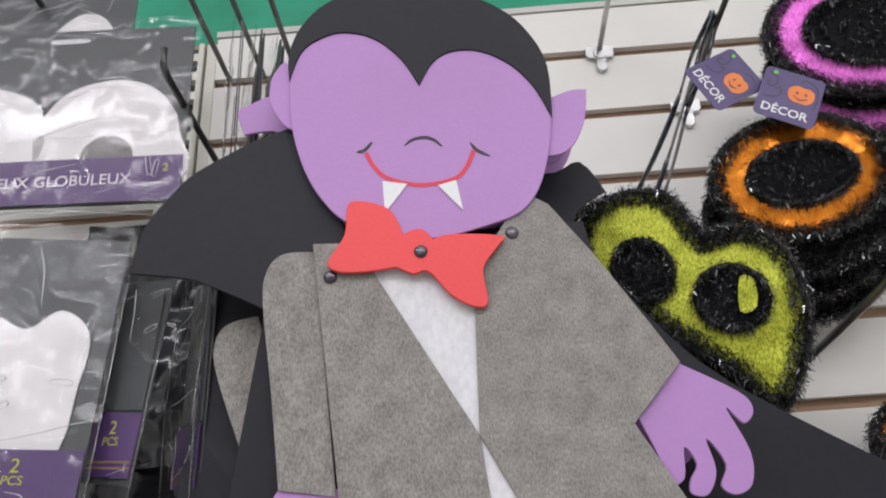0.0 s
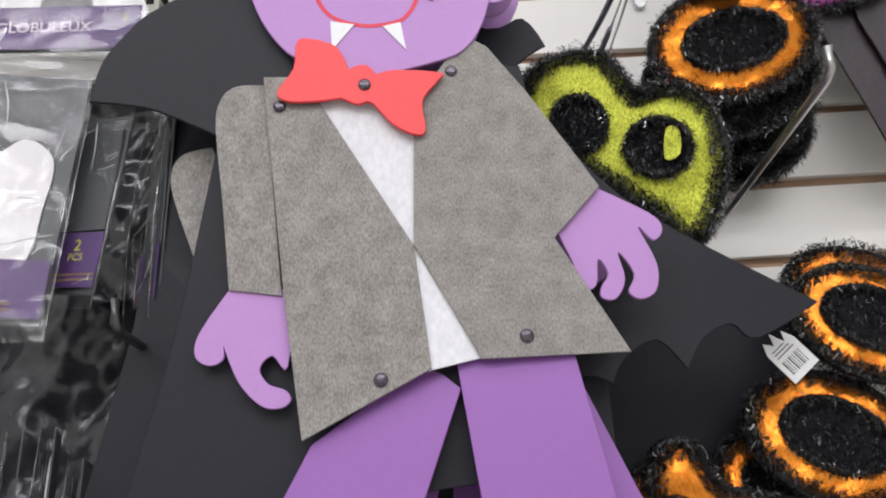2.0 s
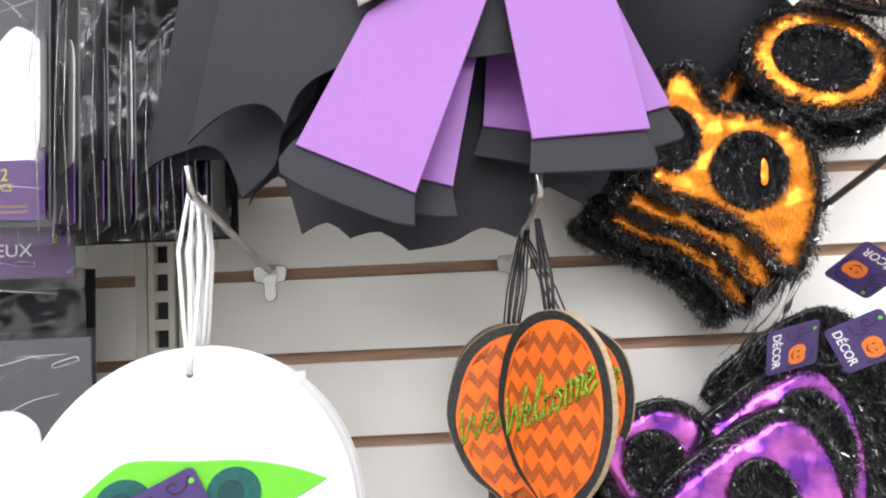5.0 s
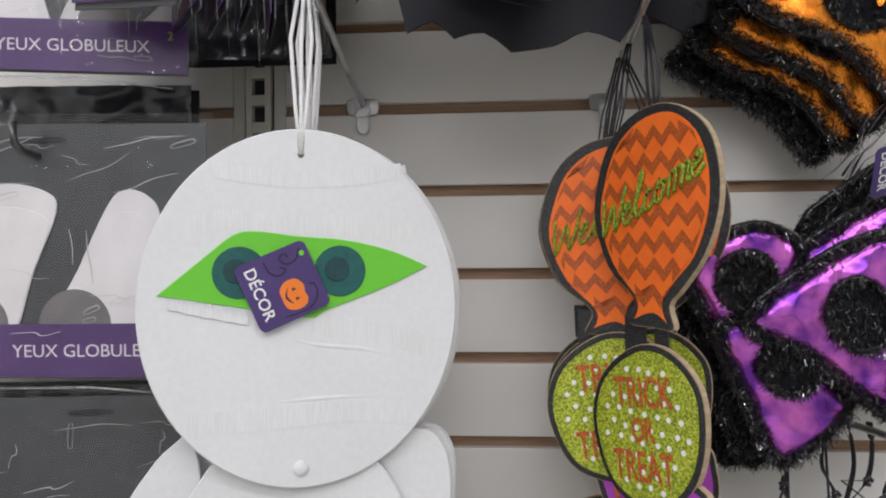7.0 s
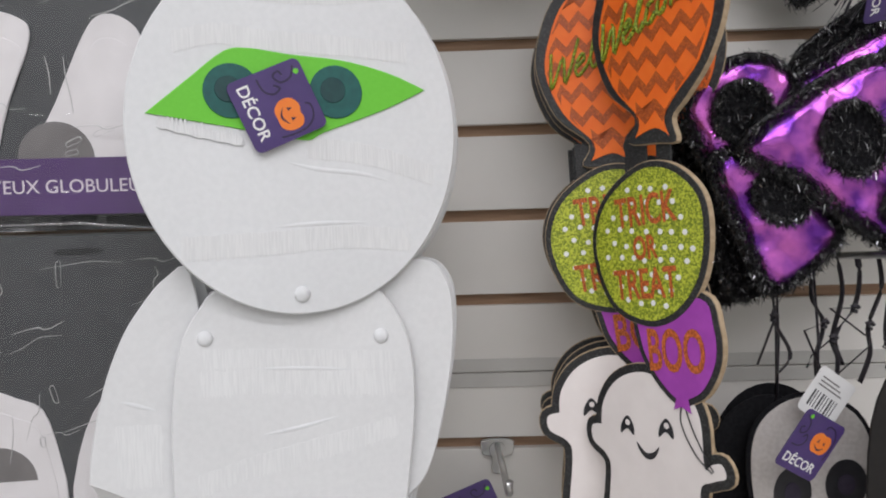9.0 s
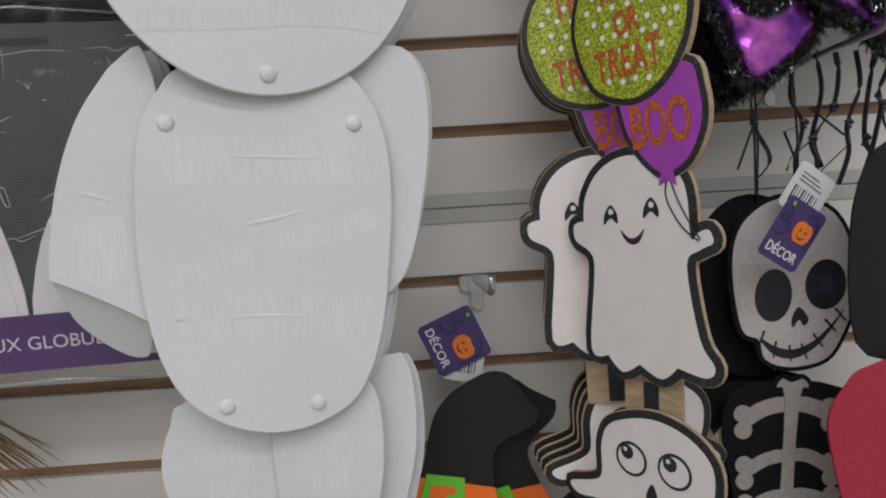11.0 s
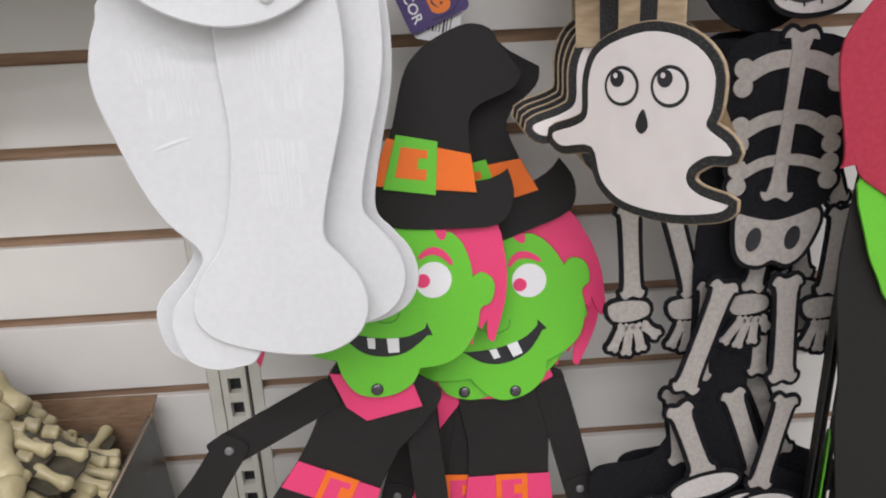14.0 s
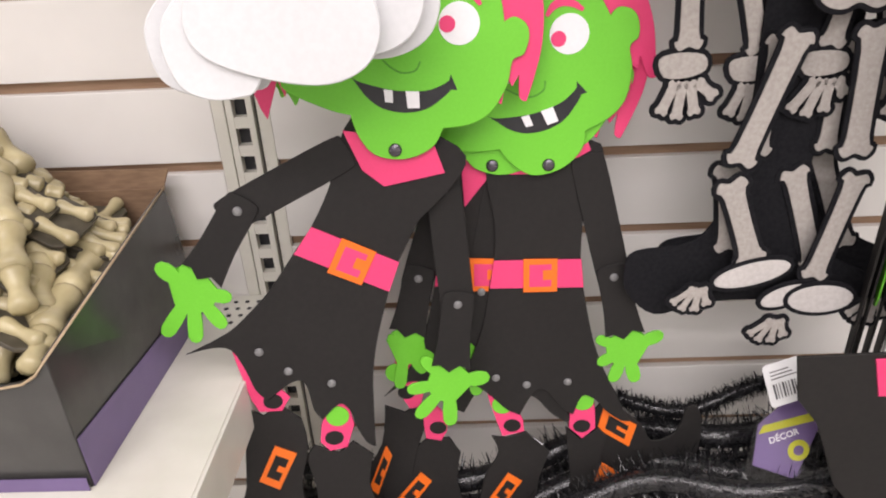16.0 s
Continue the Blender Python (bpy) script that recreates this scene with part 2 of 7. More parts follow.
BLACK_BAG = noise_mat("black_bag_film", (0.028, 0.028, 0.034), (0.055, 0.055, 0.064), 0.2, (20, 20, 45), 3, bump=0.5, spec=0.7)
SOOT_FELT = noise_mat("black_felt", (0.006, 0.006, 0.008), (0.012, 0.012, 0.014), 0.95, (300, 300, 300), bump=0.3, spec=0.2)
FILM = film_mat("clear_bag_film", 0.06, 0.09, (1, 1, 1), 0.012)
SEAM = film_mat("welded_bag_seam", 0.35, 0.2, (0.9, 0.9, 0.92), 0.1)
# much glossier than the bag film, so added crease rods imitate bright glints
CREASE = film_mat("crease_glint_film", 1.3, 0.42, (0.92, 0.92, 0.94), 0.1)
# pale blades mixed into black tinsel, painting its sparkles as a lighter colour
GLINT_TINSEL = noise_mat("painted_tinsel_glints", (0.45, 0.45, 0.47), (0.7, 0.7, 0.72), 0.2, (300, 300, 300), bump=0.0, metal=0.9)
TINSEL = noise_mat("black_tinsel", (0.008, 0.008, 0.009), (0.026, 0.026, 0.028), 0.22, (300, 300, 300), bump=0.0, metal=0.15, spec=0.6)
FOIL_ORANGE = noise_mat("orange_foil_cloth", (0.86, 0.20, 0.010), (1.0, 0.40, 0.05), 0.24, (900, 900, 260), 2, bump=0.4, metal=0.8, wave=0.6)
FOIL_GREEN = noise_mat("lime_foil_cloth", (0.25, 0.29, 0.012), (0.58, 0.60, 0.06), 0.45, (1000, 1000, 400), 2, bump=0.6, metal=0.5, wave=0.3)
# purple-to-pink patches paint the bulging foil's uneven reflections into its colour
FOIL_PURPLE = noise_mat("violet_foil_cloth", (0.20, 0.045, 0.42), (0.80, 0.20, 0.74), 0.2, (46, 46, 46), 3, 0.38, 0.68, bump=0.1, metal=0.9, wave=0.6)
FOIL_PINK = noise_mat("pink_foil_cloth", (0.70, 0.12, 0.60), (0.95, 0.26, 0.80), 0.45, (700, 700, 300), 2, bump=0.3, metal=0.6, wave=0.4)
MAROON = noise_mat("dark_maroon_foam", (0.020, 0.012, 0.016), (0.034, 0.02, 0.026), 0.45, (160, 160, 160), bump=0.025, big=5, big_amount=0.3)
DEEP_PINK = noise_mat("crimson_foam", (0.40, 0.02, 0.05), (0.46, 0.028, 0.065), 0.55, (260, 260, 260), bump=0.025, big=6, big_amount=0.1)
KRAFT = noise_mat("brown_kraft_board", (0.20, 0.12, 0.07), (0.27, 0.17, 0.10), 0.8, (60, 60, 300), bump=0.15)
STRAW = noise_mat("dry_tan_straw", (0.26, 0.16, 0.07), (0.40, 0.27, 0.13), 0.8, (200, 200, 200), bump=0.2)
WEB = noise_mat("olive_glove_webbing", (0.06, 0.052, 0.035), (0.10, 0.085, 0.06), 0.5, (80, 80, 80), bump=0.3)
LATEX_BONE = noise_mat("ivory_latex", (0.46, 0.39, 0.215), (0.58, 0.50, 0.30), 0.25, (45, 45, 45), 3, bump=0.12, big=25, big_amount=0.35)
BOX_BLACK = noise_mat("glossy_black_carton", (0.055, 0.054, 0.052), (0.07, 0.068, 0.065), 0.24, (30, 30, 30), bump=0.03, big=9, big_amount=0.25)
BOX_PURPLE = noise_mat("purple_carton_print", (0.155, 0.105, 0.24), (0.175, 0.12, 0.27), 0.3, (30, 30, 30), bump=0.03)

# ---- building helpers: outlines in centimetres on a thing's own plane, u to the right, w up ----
PITCH = 0.0762


def text_mesh(body, size, bold=0.0):
    """A flat lettering mesh with the built-in font, on the u-w plane, centred."""
    cu = bpy.data.curves.new("lettering", "FONT")
    cu.body, cu.size, cu.align_x, cu.align_y, cu.extrude = body, size * 0.01, "CENTER", "CENTER", 0.0001
    cu.resolution_u, cu.offset = 4, bold * 0.01
    ob = new("lettering", cu)
    bpy.context.view_layer.update()
    me = bpy.data.meshes.new_from_object(ob.evaluated_get(bpy.context.evaluated_depsgraph_get()))
    bpy.data.objects.remove(ob)
    me.transform(pose(0, 0, 0, 90, 0, 0))
    return me


TEXTS = {k: text_mesh(b, s, bold) for k, (b, s, bold) in {
    "decor": ("DÉCOR", 1.05, 0.015), "trick": ("TRICK", 1.75, 0.03), "or": ("OR", 1.35, 0.03), "treat": ("TREAT", 1.75, 0.03),
    "boo": ("BOO", 2.0, 0.045), "yeux": ("YEUX GLOBULEUX", 1.25, 0.0), "two": ("2", 1.5, 0.0), "pcs": ("PCS", 0.9, 0.0)}.items()}


def thing(name, m, label, category, group=""):
    ob = new(name)
    ob.empty_display_size = 0.02
    ob.matrix_basis = m
    return tagged(ob, label, category, group)


def link(name, me, mat, parent=None, m=None, label=""):
    if mat and not me.materials:
        me.materials.append(mat)
    ob = new(name, me)
    ob.parent = parent
    if m is not None:
        ob.matrix_basis = m
    return tagged(ob, label)


def part(name, bm, mat, parent, label="", m=None, flat=True):
    bmesh.ops.recalc_face_normals(bm, faces=bm.faces)
    me = bpy.data.meshes.new(name)
    bm.to_mesh(me)
    bm.free()
    if not flat:
        me.polygons.foreach_set("use_smooth", [True] * len(me.polygons))
    return link(name, me, mat, parent, m, label)


def rounded(pts, steps=5, sharp=()):
    """A closed smooth line through the points; the corners named in sharp stay sharp."""
    n, out = len(pts), []
    for i in range(n):
        p0, p1, p2, p3 = (Vector(pts[(i + k) % n][:2]) for k in (-1, 0, 1, 2))
        a = Vector((0, 0)) if i in sharp else (p2 - p0) * 0.5
        b = Vector((0, 0)) if (i + 1) % n in sharp else (p3 - p1) * 0.5
        if i in sharp and (i + 1) % n in sharp:
            out.append(p1)
            continue
        for k in range(steps):
            t = k / steps
            out.append(p1 * (2 * t ** 3 - 3 * t ** 2 + 1) + a * (t ** 3 - 2 * t ** 2 + t) + p2 * (3 * t ** 2 - 2 * t ** 3) + b * (t ** 3 - t ** 2))
    return [(p.x, p.y) for p in out]


def oval(u, w, a, b=None, n=28, turn=0.0):
    b = b or a
    c, s = math.cos(radians(turn)), math.sin(radians(turn))
    return [(u + a * math.cos(k) * c - b * math.sin(k) * s, w + a * math.cos(k) * s + b * math.sin(k) * c) for k in (math.tau * i / n for i in range(n))]


def turned(pts, deg, pivot=(0, 0), to=None):
    c, s = math.cos(radians(deg)), math.sin(radians(deg))
    to = to or pivot
    return [(to[0] + (u - pivot[0]) * c - (w - pivot[1]) * s, to[1] + (u - pivot[0]) * s + (w - pivot[1]) * c) for u, w in pts]


def grown(pts, d):
    """The outline moved outwards by d (inwards if negative)."""
    n, out = len(pts), []
    area = sum(pts[i][0] * pts[(i + 1) % n][1] - pts[(i + 1) % n][0] * pts[i][1] for i in range(n))
    sign = 1 if area > 0 else -1
    for i in range(n):
        a, b, c = Vector(pts[i - 1]), Vector(pts[i]), Vector(pts[(i + 1) % n])
        e, f = (b - a), (c - b)
        e, f = (e.normalized() if e.length > 1e-9 else f.normalized()), (f.normalized() if f.length > 1e-9 else e.normalized())
        nrm = Vector((e.y + f.y, -e.x - f.x))
        nrm = nrm.normalized() if nrm.length > 1e-6 else Vector((e.y, -e.x))
        out.append((b.x + sign * d * nrm.x, b.y + sign * d * nrm.y))
    return out


def plate(name, pts, mat, parent, near=0.0, thick=2.0, label="", m=None, bevel=0.4, bend=None):
    """A cut sheet: outline in cm; near: mm in front of the thing's plane; thick, bevel: mm. bend(u, w) gives extra metres towards the wall."""
    bm = bmesh.new()
    rings = []
    for grow, y in ((-bevel * 0.1, -near - thick / 2), (0, -near - thick / 2 + bevel), (0, -near + thick / 2)):
        line = grown(pts, grow) if grow else pts
        rings.append([bm.verts.new((u * 0.01, y * 0.001 + (bend(u, w) if bend else 0), w * 0.01)) for u, w in line])
    n = len(pts)
    for a, b in zip(rings, rings[1:]):
        for i in range(n):
            bm.faces.new((a[i], a[(i + 1) % n], b[(i + 1) % n], b[i]))
    caps = [bm.faces.new(rings[0]), bm.faces.new(rings[-1][::-1])]
    for cap_face in caps:
        cap_face.normal_update()
    bmesh.ops.triangulate(bm, faces=caps)
    return part(name, bm, mat, parent, label, m)


def disc(name, u, w, r, mat, parent, near, thick=1.0, m=None, label="", b=None):
    return plate(name, oval(u, w, r, b), mat, parent, near, thick, label, m, bevel=min(0.3, thick * 0.3))


def rivet(name, u, w, r, mat, parent, near, m=None):
    """A domed press stud."""
    bm = bmesh.new()
    bmesh.ops.create_uvsphere(bm, u_segments=14, v_segments=8, radius=r * 0.01)
    bmesh.ops.scale(bm, vec=(1, 0.45, 1), verts=bm.verts)
    bmesh.ops.translate(bm, vec=(u * 0.01, -near * 0.001, w * 0.01), verts=bm.verts)
    return part(name, bm, mat, parent, "", m, flat=False)


def band(line, width, taper=None):
    """The outline of a stroke of a given width (cm) along a line."""
    left, right = [], []
    for i, p in enumerate(line):
        a, b = Vector(line[max(i - 1, 0)]), Vector(line[min(i + 1, len(line) - 1)])
        d = (b - a).normalized()
        h = width / 2 * (taper(i / (len(line) - 1)) if taper else 1)
        left.append((p[0] - d.y * h, p[1] + d.x * h))
        right.append((p[0] + d.y * h, p[1] - d.x * h))
    return right + left[::-1]


def flow(pts, steps=6):
    """A smooth open line through the points."""
    out = []
    for i in range(len(pts) - 1):
        p0, p1, p2, p3 = (Vector(pts[min(max(i + k, 0), len(pts) - 1)]) for k in (-1, 0, 1, 2))
        for k in range(steps):
            t = k / steps
            a, b = (p2 - p0) * 0.5, (p3 - p1) * 0.5
            out.append(tuple(p1 * (2 * t ** 3 - 3 * t ** 2 + 1) + a * (t ** 3 - 2 * t ** 2 + t) + p2 * (3 * t ** 2 - 2 * t ** 3) + b * (t ** 3 - t ** 2)))
    return out + [tuple(pts[-1])]


def rod_bm(line, r, sides=8, bm=None, flat_by=1.0):
    """A round rod along a line of places in metres."""
    bm = bm or bmesh.new()
    rings = []
    line = [Vector(p) for p in line]
    for i, p in enumerate(line):
        d = (line[min(i + 1, len(line) - 1)] - line[max(i - 1, 0)]).normalized()
        side = d.cross(Vector((0.13, 0.21, 1)) if abs(d.z) < 0.9 else Vector((1, 0.2, 0))).normalized()
        up = side.cross(d)
        rr = r(i / max(len(line) - 1, 1)) if callable(r) else r
        rings.append([bm.verts.new(p + rr * (math.cos(k) * side + flat_by * math.sin(k) * up)) for k in (math.tau * j / sides for j in range(sides))])
    for a, b in zip(rings, rings[1:]):
        for j in range(sides):
            bm.faces.new((a[j], a[(j + 1) % sides], b[(j + 1) % sides], b[j]))
    bm.faces.new(rings[0][::-1])
    bm.faces.new(rings[-1])
    return bm


def rod(name, line, r, mat, parent=None, label="", sides=8, m=None, flat_by=1.0):
    return part(name, rod_bm(line, r, sides, None, flat_by), mat, parent, label, m, flat=False)


def box_bm(x0, x1, y0, y1, z0, z1, bevel=0.0):
    bm = bmesh.new()
    bmesh.ops.create_cube(bm, size=1)
    bmesh.ops.scale(bm, vec=(x1 - x0, y1 - y0, z1 - z0), verts=bm.verts)
    bmesh.ops.translate(bm, vec=((x0 + x1) / 2, (y0 + y1) / 2, (z0 + z1) / 2), verts=bm.verts)
    if bevel:
        bmesh.ops.bevel(bm, geom=list(bm.edges), offset=bevel, segments=2, affect="EDGES", profile=0.6)
    return bm


def box(name, x0, x1, y0, y1, z0, z1, mat, parent=None, label="", bevel=0.0, m=None):
    return part(name, box_bm(x0, x1, y0, y1, z0, z1, bevel), mat, parent, label, m)


def lettering(name, key, u, w, mat, parent, near, turn=0.0, stretch=(1, 1), m=None):
    me = TEXTS[key].copy()
    mm = pose(u * 0.01, -near * 0.001, w * 0.01, 0, -turn, 0) @ Matrix.Diagonal((stretch[0], 1, stretch[1], 1))
    return link(name, me, mat, parent, (m @ mm) if m is not None else mm)

# ---- the setting: a slatted shop wall with a steel upright ----
floor = tagged(box("floor", -2.0, 3.0, -5.2, 0.3, -0.05, 0.0, FLOOR), "beige vinyl shop floor", "floor", kind="structure")
ceiling = tagged(box("ceiling", -2.0, 3.0, -5.2, 0.3, 3.12, 3.2, ROOM), "white shop ceiling", "ceiling", kind="structure")
for wall_name, dims in (("wall_south", (-2.0, 3.0, -5.3, -5.2)), ("wall_west", (-2.1, -2.0, -5.2, 0.3)), ("wall_east", (3.0, 3.1, -5.2, 0.3))):
    tagged(box(wall_name, *dims, 0.0, 3.12, ROOM), "plain painted shop wall", "wall", kind="structure")
header = tagged(box("wall_header", -2.0, 3.0, 0.03, 0.3, 2.3, 3.12, GREEN_WALL), "green painted wall above the slatted panels", "wall", kind="structure")
wall = tagged(box("wall_north", -2.0, 3.0, 0.0085, 0.3, 0.0, 2.297, MDF), "white slatted shop wall with brown grooves", "wall", kind="structure")
cap = tagged(box("trim", 0.271, 3.0, -0.002, 0.03, 2.2975, 2.305, STRIP), "pale edge strip on the slatted panel", "trim", kind="structure")

UPPER = [1.55 - k * PITCH for k in range(-9, 5)]
JOINT = 1.179
LOWER = [1.1134 - k * PITCH for k in range(0, 14)]
GAP = 0.0103
spans = [(2.297, UPPER[0] + GAP / 2)]
spans += [(a - GAP / 2, b + GAP / 2) for a, b in zip(UPPER, UPPER[1:])]
spans += [(UPPER[-1] - GAP / 2, JOINT), (JOINT - 0.0006, LOWER[0] + GAP / 2)]
spans += [(a - GAP / 2, b + GAP / 2) for a, b in zip(LOWER, LOWER[1:])]
slat_meshes = {}
for top, low in spans:
    for x0, x1 in ((-2.0, 0.2215), (0.2715, 3.0)):
        key = (round(top - low, 4), x0)
        if key not in slat_meshes:
            bm = box_bm(x0, x1, 0.0, 0.0082, low - top, 0.0, 0.0009)
            bmesh.ops.recalc_face_normals(bm, faces=bm.faces)
            slat_meshes[key] = bpy.data.meshes.new("slat")
            bm.to_mesh(slat_meshes[key])
            bm.free()
        link("slat", slat_meshes[key], WHITE_BOARD, wall, Matrix.Translation((0, 0, top)))
for z0, z1 in ((JOINT + 0.0008, JOINT + 0.0125), (JOINT - 0.0135, JOINT - 0.0008)):
    box("joint_strip", 0.2715, 3.0, -0.0015, -0.0001, z0, z1, STRIP, wall, "grey plastic strip over the panel joint", 0.0005)

upright = tagged(box("upright", 0.2217, 0.2713, 0.006, 0.0083, 0.0, 2.29, BLACK_INK), "cream steel upright with a row of slots", "shelf upright", kind="structure")
bm = bmesh.new()
for x0, x1, y0 in ((0.2217, 0.2325, 0.0), (0.2345, 0.2405, -0.003), (0.2525, 0.2580, -0.003), (0.2605, 0.2713, 0.0)):
    q = box_bm(x0, x1, y0, 0.0059, 0.0, 2.29, 0.0006)
    me = bpy.data.meshes.new("tmp")
    q.to_mesh(me)
    q.free()
    bm.from_mesh(me)
    bpy.data.meshes.remove(me)
part("steel_channel", bm, METAL_PAINT, upright)
bm = bmesh.new()
for k in range(90):
    z = 0.006 + k * 0.0254
    q = box_bm(0.2405, 0.2525, -0.0028, 0.0059, z, z + 0.0098)
    me = bpy.data.meshes.new("tmp")
    q.to_mesh(me)
    q.free()
    bm.from_mesh(me)
    bpy.data.meshes.remove(me)
part("slot_rungs", bm, METAL_PAINT, upright)


# ---- things: pegs ----


def peg(x, z, reach, label, mat=CHROME, rise=0.012, tip=0.018, drop=0.0, side=0.0, r=0.0028, clip=True):
    """A wire display hook: back clip in the groove, a straight arm, an upturned end."""
    ob = thing("display_hook", pose(x, 0, z), label, "display hook", "display hooks on the slatted wall")
    rod("arm", [(0, -0.003, 0), (side * 0.4, -reach * 0.4, rise * 0.4 - drop * 0.4), (side, -reach + 0.008, rise - drop), (side, -reach, rise - drop + 0.004), (side * 1.02, -reach - 0.002, rise - drop + tip)], r, mat, ob)
    if clip:
        plate("clip", rounded([(-1.3, -0.9), (-1.5, -0.1), (-1.2, 0.5), (1.2, 0.5), (1.5, -0.1), (1.3, -0.9), (0.6, -1.1), (0.55, -2.3), (0, -2.7), (-0.55, -2.3), (-0.6, -1.1)], 4), CLEAR_CLIP, ob, 4.0, 2.4, "clear plastic clip", bevel=0.8)
        disc("lip", 0, -0.4, 0.75, CLEAR_CLIP, ob, 5.8, 1.6)
    return ob


def swing_tag(m, label, group="tags", back=False, torn=False):
    """A purple swing tag with a pumpkin and lettering."""
    ob = thing("swing_tag", m, label, "price tag", group)
    card = [(cu + 0.45 * math.cos(math.radians(a)), cw + 0.45 * math.sin(math.radians(a))) for cu, cw, start in ((1.85, 1.95, 0), (-1.85, 1.95, 90), (-1.85, -1.95, 180), (1.85, -1.95, 270)) for a in range(start, start + 91, 15)]
    if torn:
        card = [(-2.3, -2.4), (2.3, -2.4), (2.3, 1.2), (1.6, 2.6), (0.9, 1.5), (0.1, 3.2), (-0.6, 1.9), (-1.5, 2.9), (-2.3, 1.6)]
    plate("card", card, TAG_BACK if back else TAG_CARD, ob, 0, 0.5, bevel=0.1)
    if back:
        for k in range(9):
            plate("barcode_bar", [(-1.6 + k * 0.36, -1.6), (-1.6 + k * 0.36 + (0.1 if k % 3 else 0.2), -1.6), (-1.6 + k * 0.36 + (0.1 if k % 3 else 0.2), 0.1), (-1.6 + k * 0.36, 0.1)], BLACK_INK, ob, 0.35, 0.08, bevel=0.01)
        for k in range(3):
            plate("print_line", [(-1.6, 0.6 + k * 0.4), (1.4 - 0.4 * k, 0.6 + k * 0.4), (1.4 - 0.4 * k, 0.75 + k * 0.4), (-1.6, 0.75 + k * 0.4)], EYE_GREY, ob, 0.35, 0.08, bevel=0.01)
        return ob
    lettering("lettering", "decor", -0.1, -1.55, WHITE_PRINT, ob, 0.45)
    plate("pumpkin", rounded([(0.9, 1.15), (0.4, 1.25), (-0.15, 0.9), (-0.2, 0.2), (0.2, -0.3), (0.8, -0.35), (1.4, -0.3), (1.75, 0.2), (1.7, 0.9), (1.3, 1.2)], 3), PUMPKIN, ob, 0.4, 0.2, bevel=0.05)
    for u in (0.45, 1.1):
        plate("pumpkin_face", [(u - 0.12, 0.45), (u + 0.12, 0.45), (u, 0.75)], TAG_BLACK, ob, 0.55, 0.1, bevel=0.01)
    plate("pumpkin_face", rounded([(0.2, 0.25), (0.75, 0.0), (1.35, 0.25), (0.78, -0.15)], 3), TAG_BLACK, ob, 0.55, 0.1, bevel=0.01)
    for pts in ([(-1.9, 1.9), (-1.3, 1.5), (-1.2, 0.8), (-1.7, 0.5), (-1.9, 0.9), (-1.6, 1.05)], [(-1.9, -0.5), (-1.1, -0.4), (-0.7, 0.1), (-0.9, 0.6), (-1.2, 0.3)], [(1.9, -0.6), (2.0, 0.3), (1.9, 1.2), (1.4, 1.8), (0.7, 1.9), (0.5, 1.6)]):
        plate("swirl", band(flow(pts, 5), 0.12), TAG_BLACK, ob, 0.4, 0.1, bevel=0.01)
    disc("eyelet", -1.5, 1.95, 0.17, GREEN_FOAM, ob, 0.4, 0.2)
    return ob


# ---- the hanging vampire ----


EAR = [(-9.6, 25.4), (-10.9, 25.2), (-11.3, 25.8), (-11.8, 25.3), (-12.2, 24.4), (-12.3, 22.7), (-11.7, 21.2), (-10.8, 20.2), (-9.6, 20.4)]
FOLDED_EAR = [(-11.5, 24.0), (-13.2, 23.9), (-14.2, 23.4), (-15.1, 22.8), (-14.5, 20.8), (-12.6, 21.0), (-11.0, 20.6)]


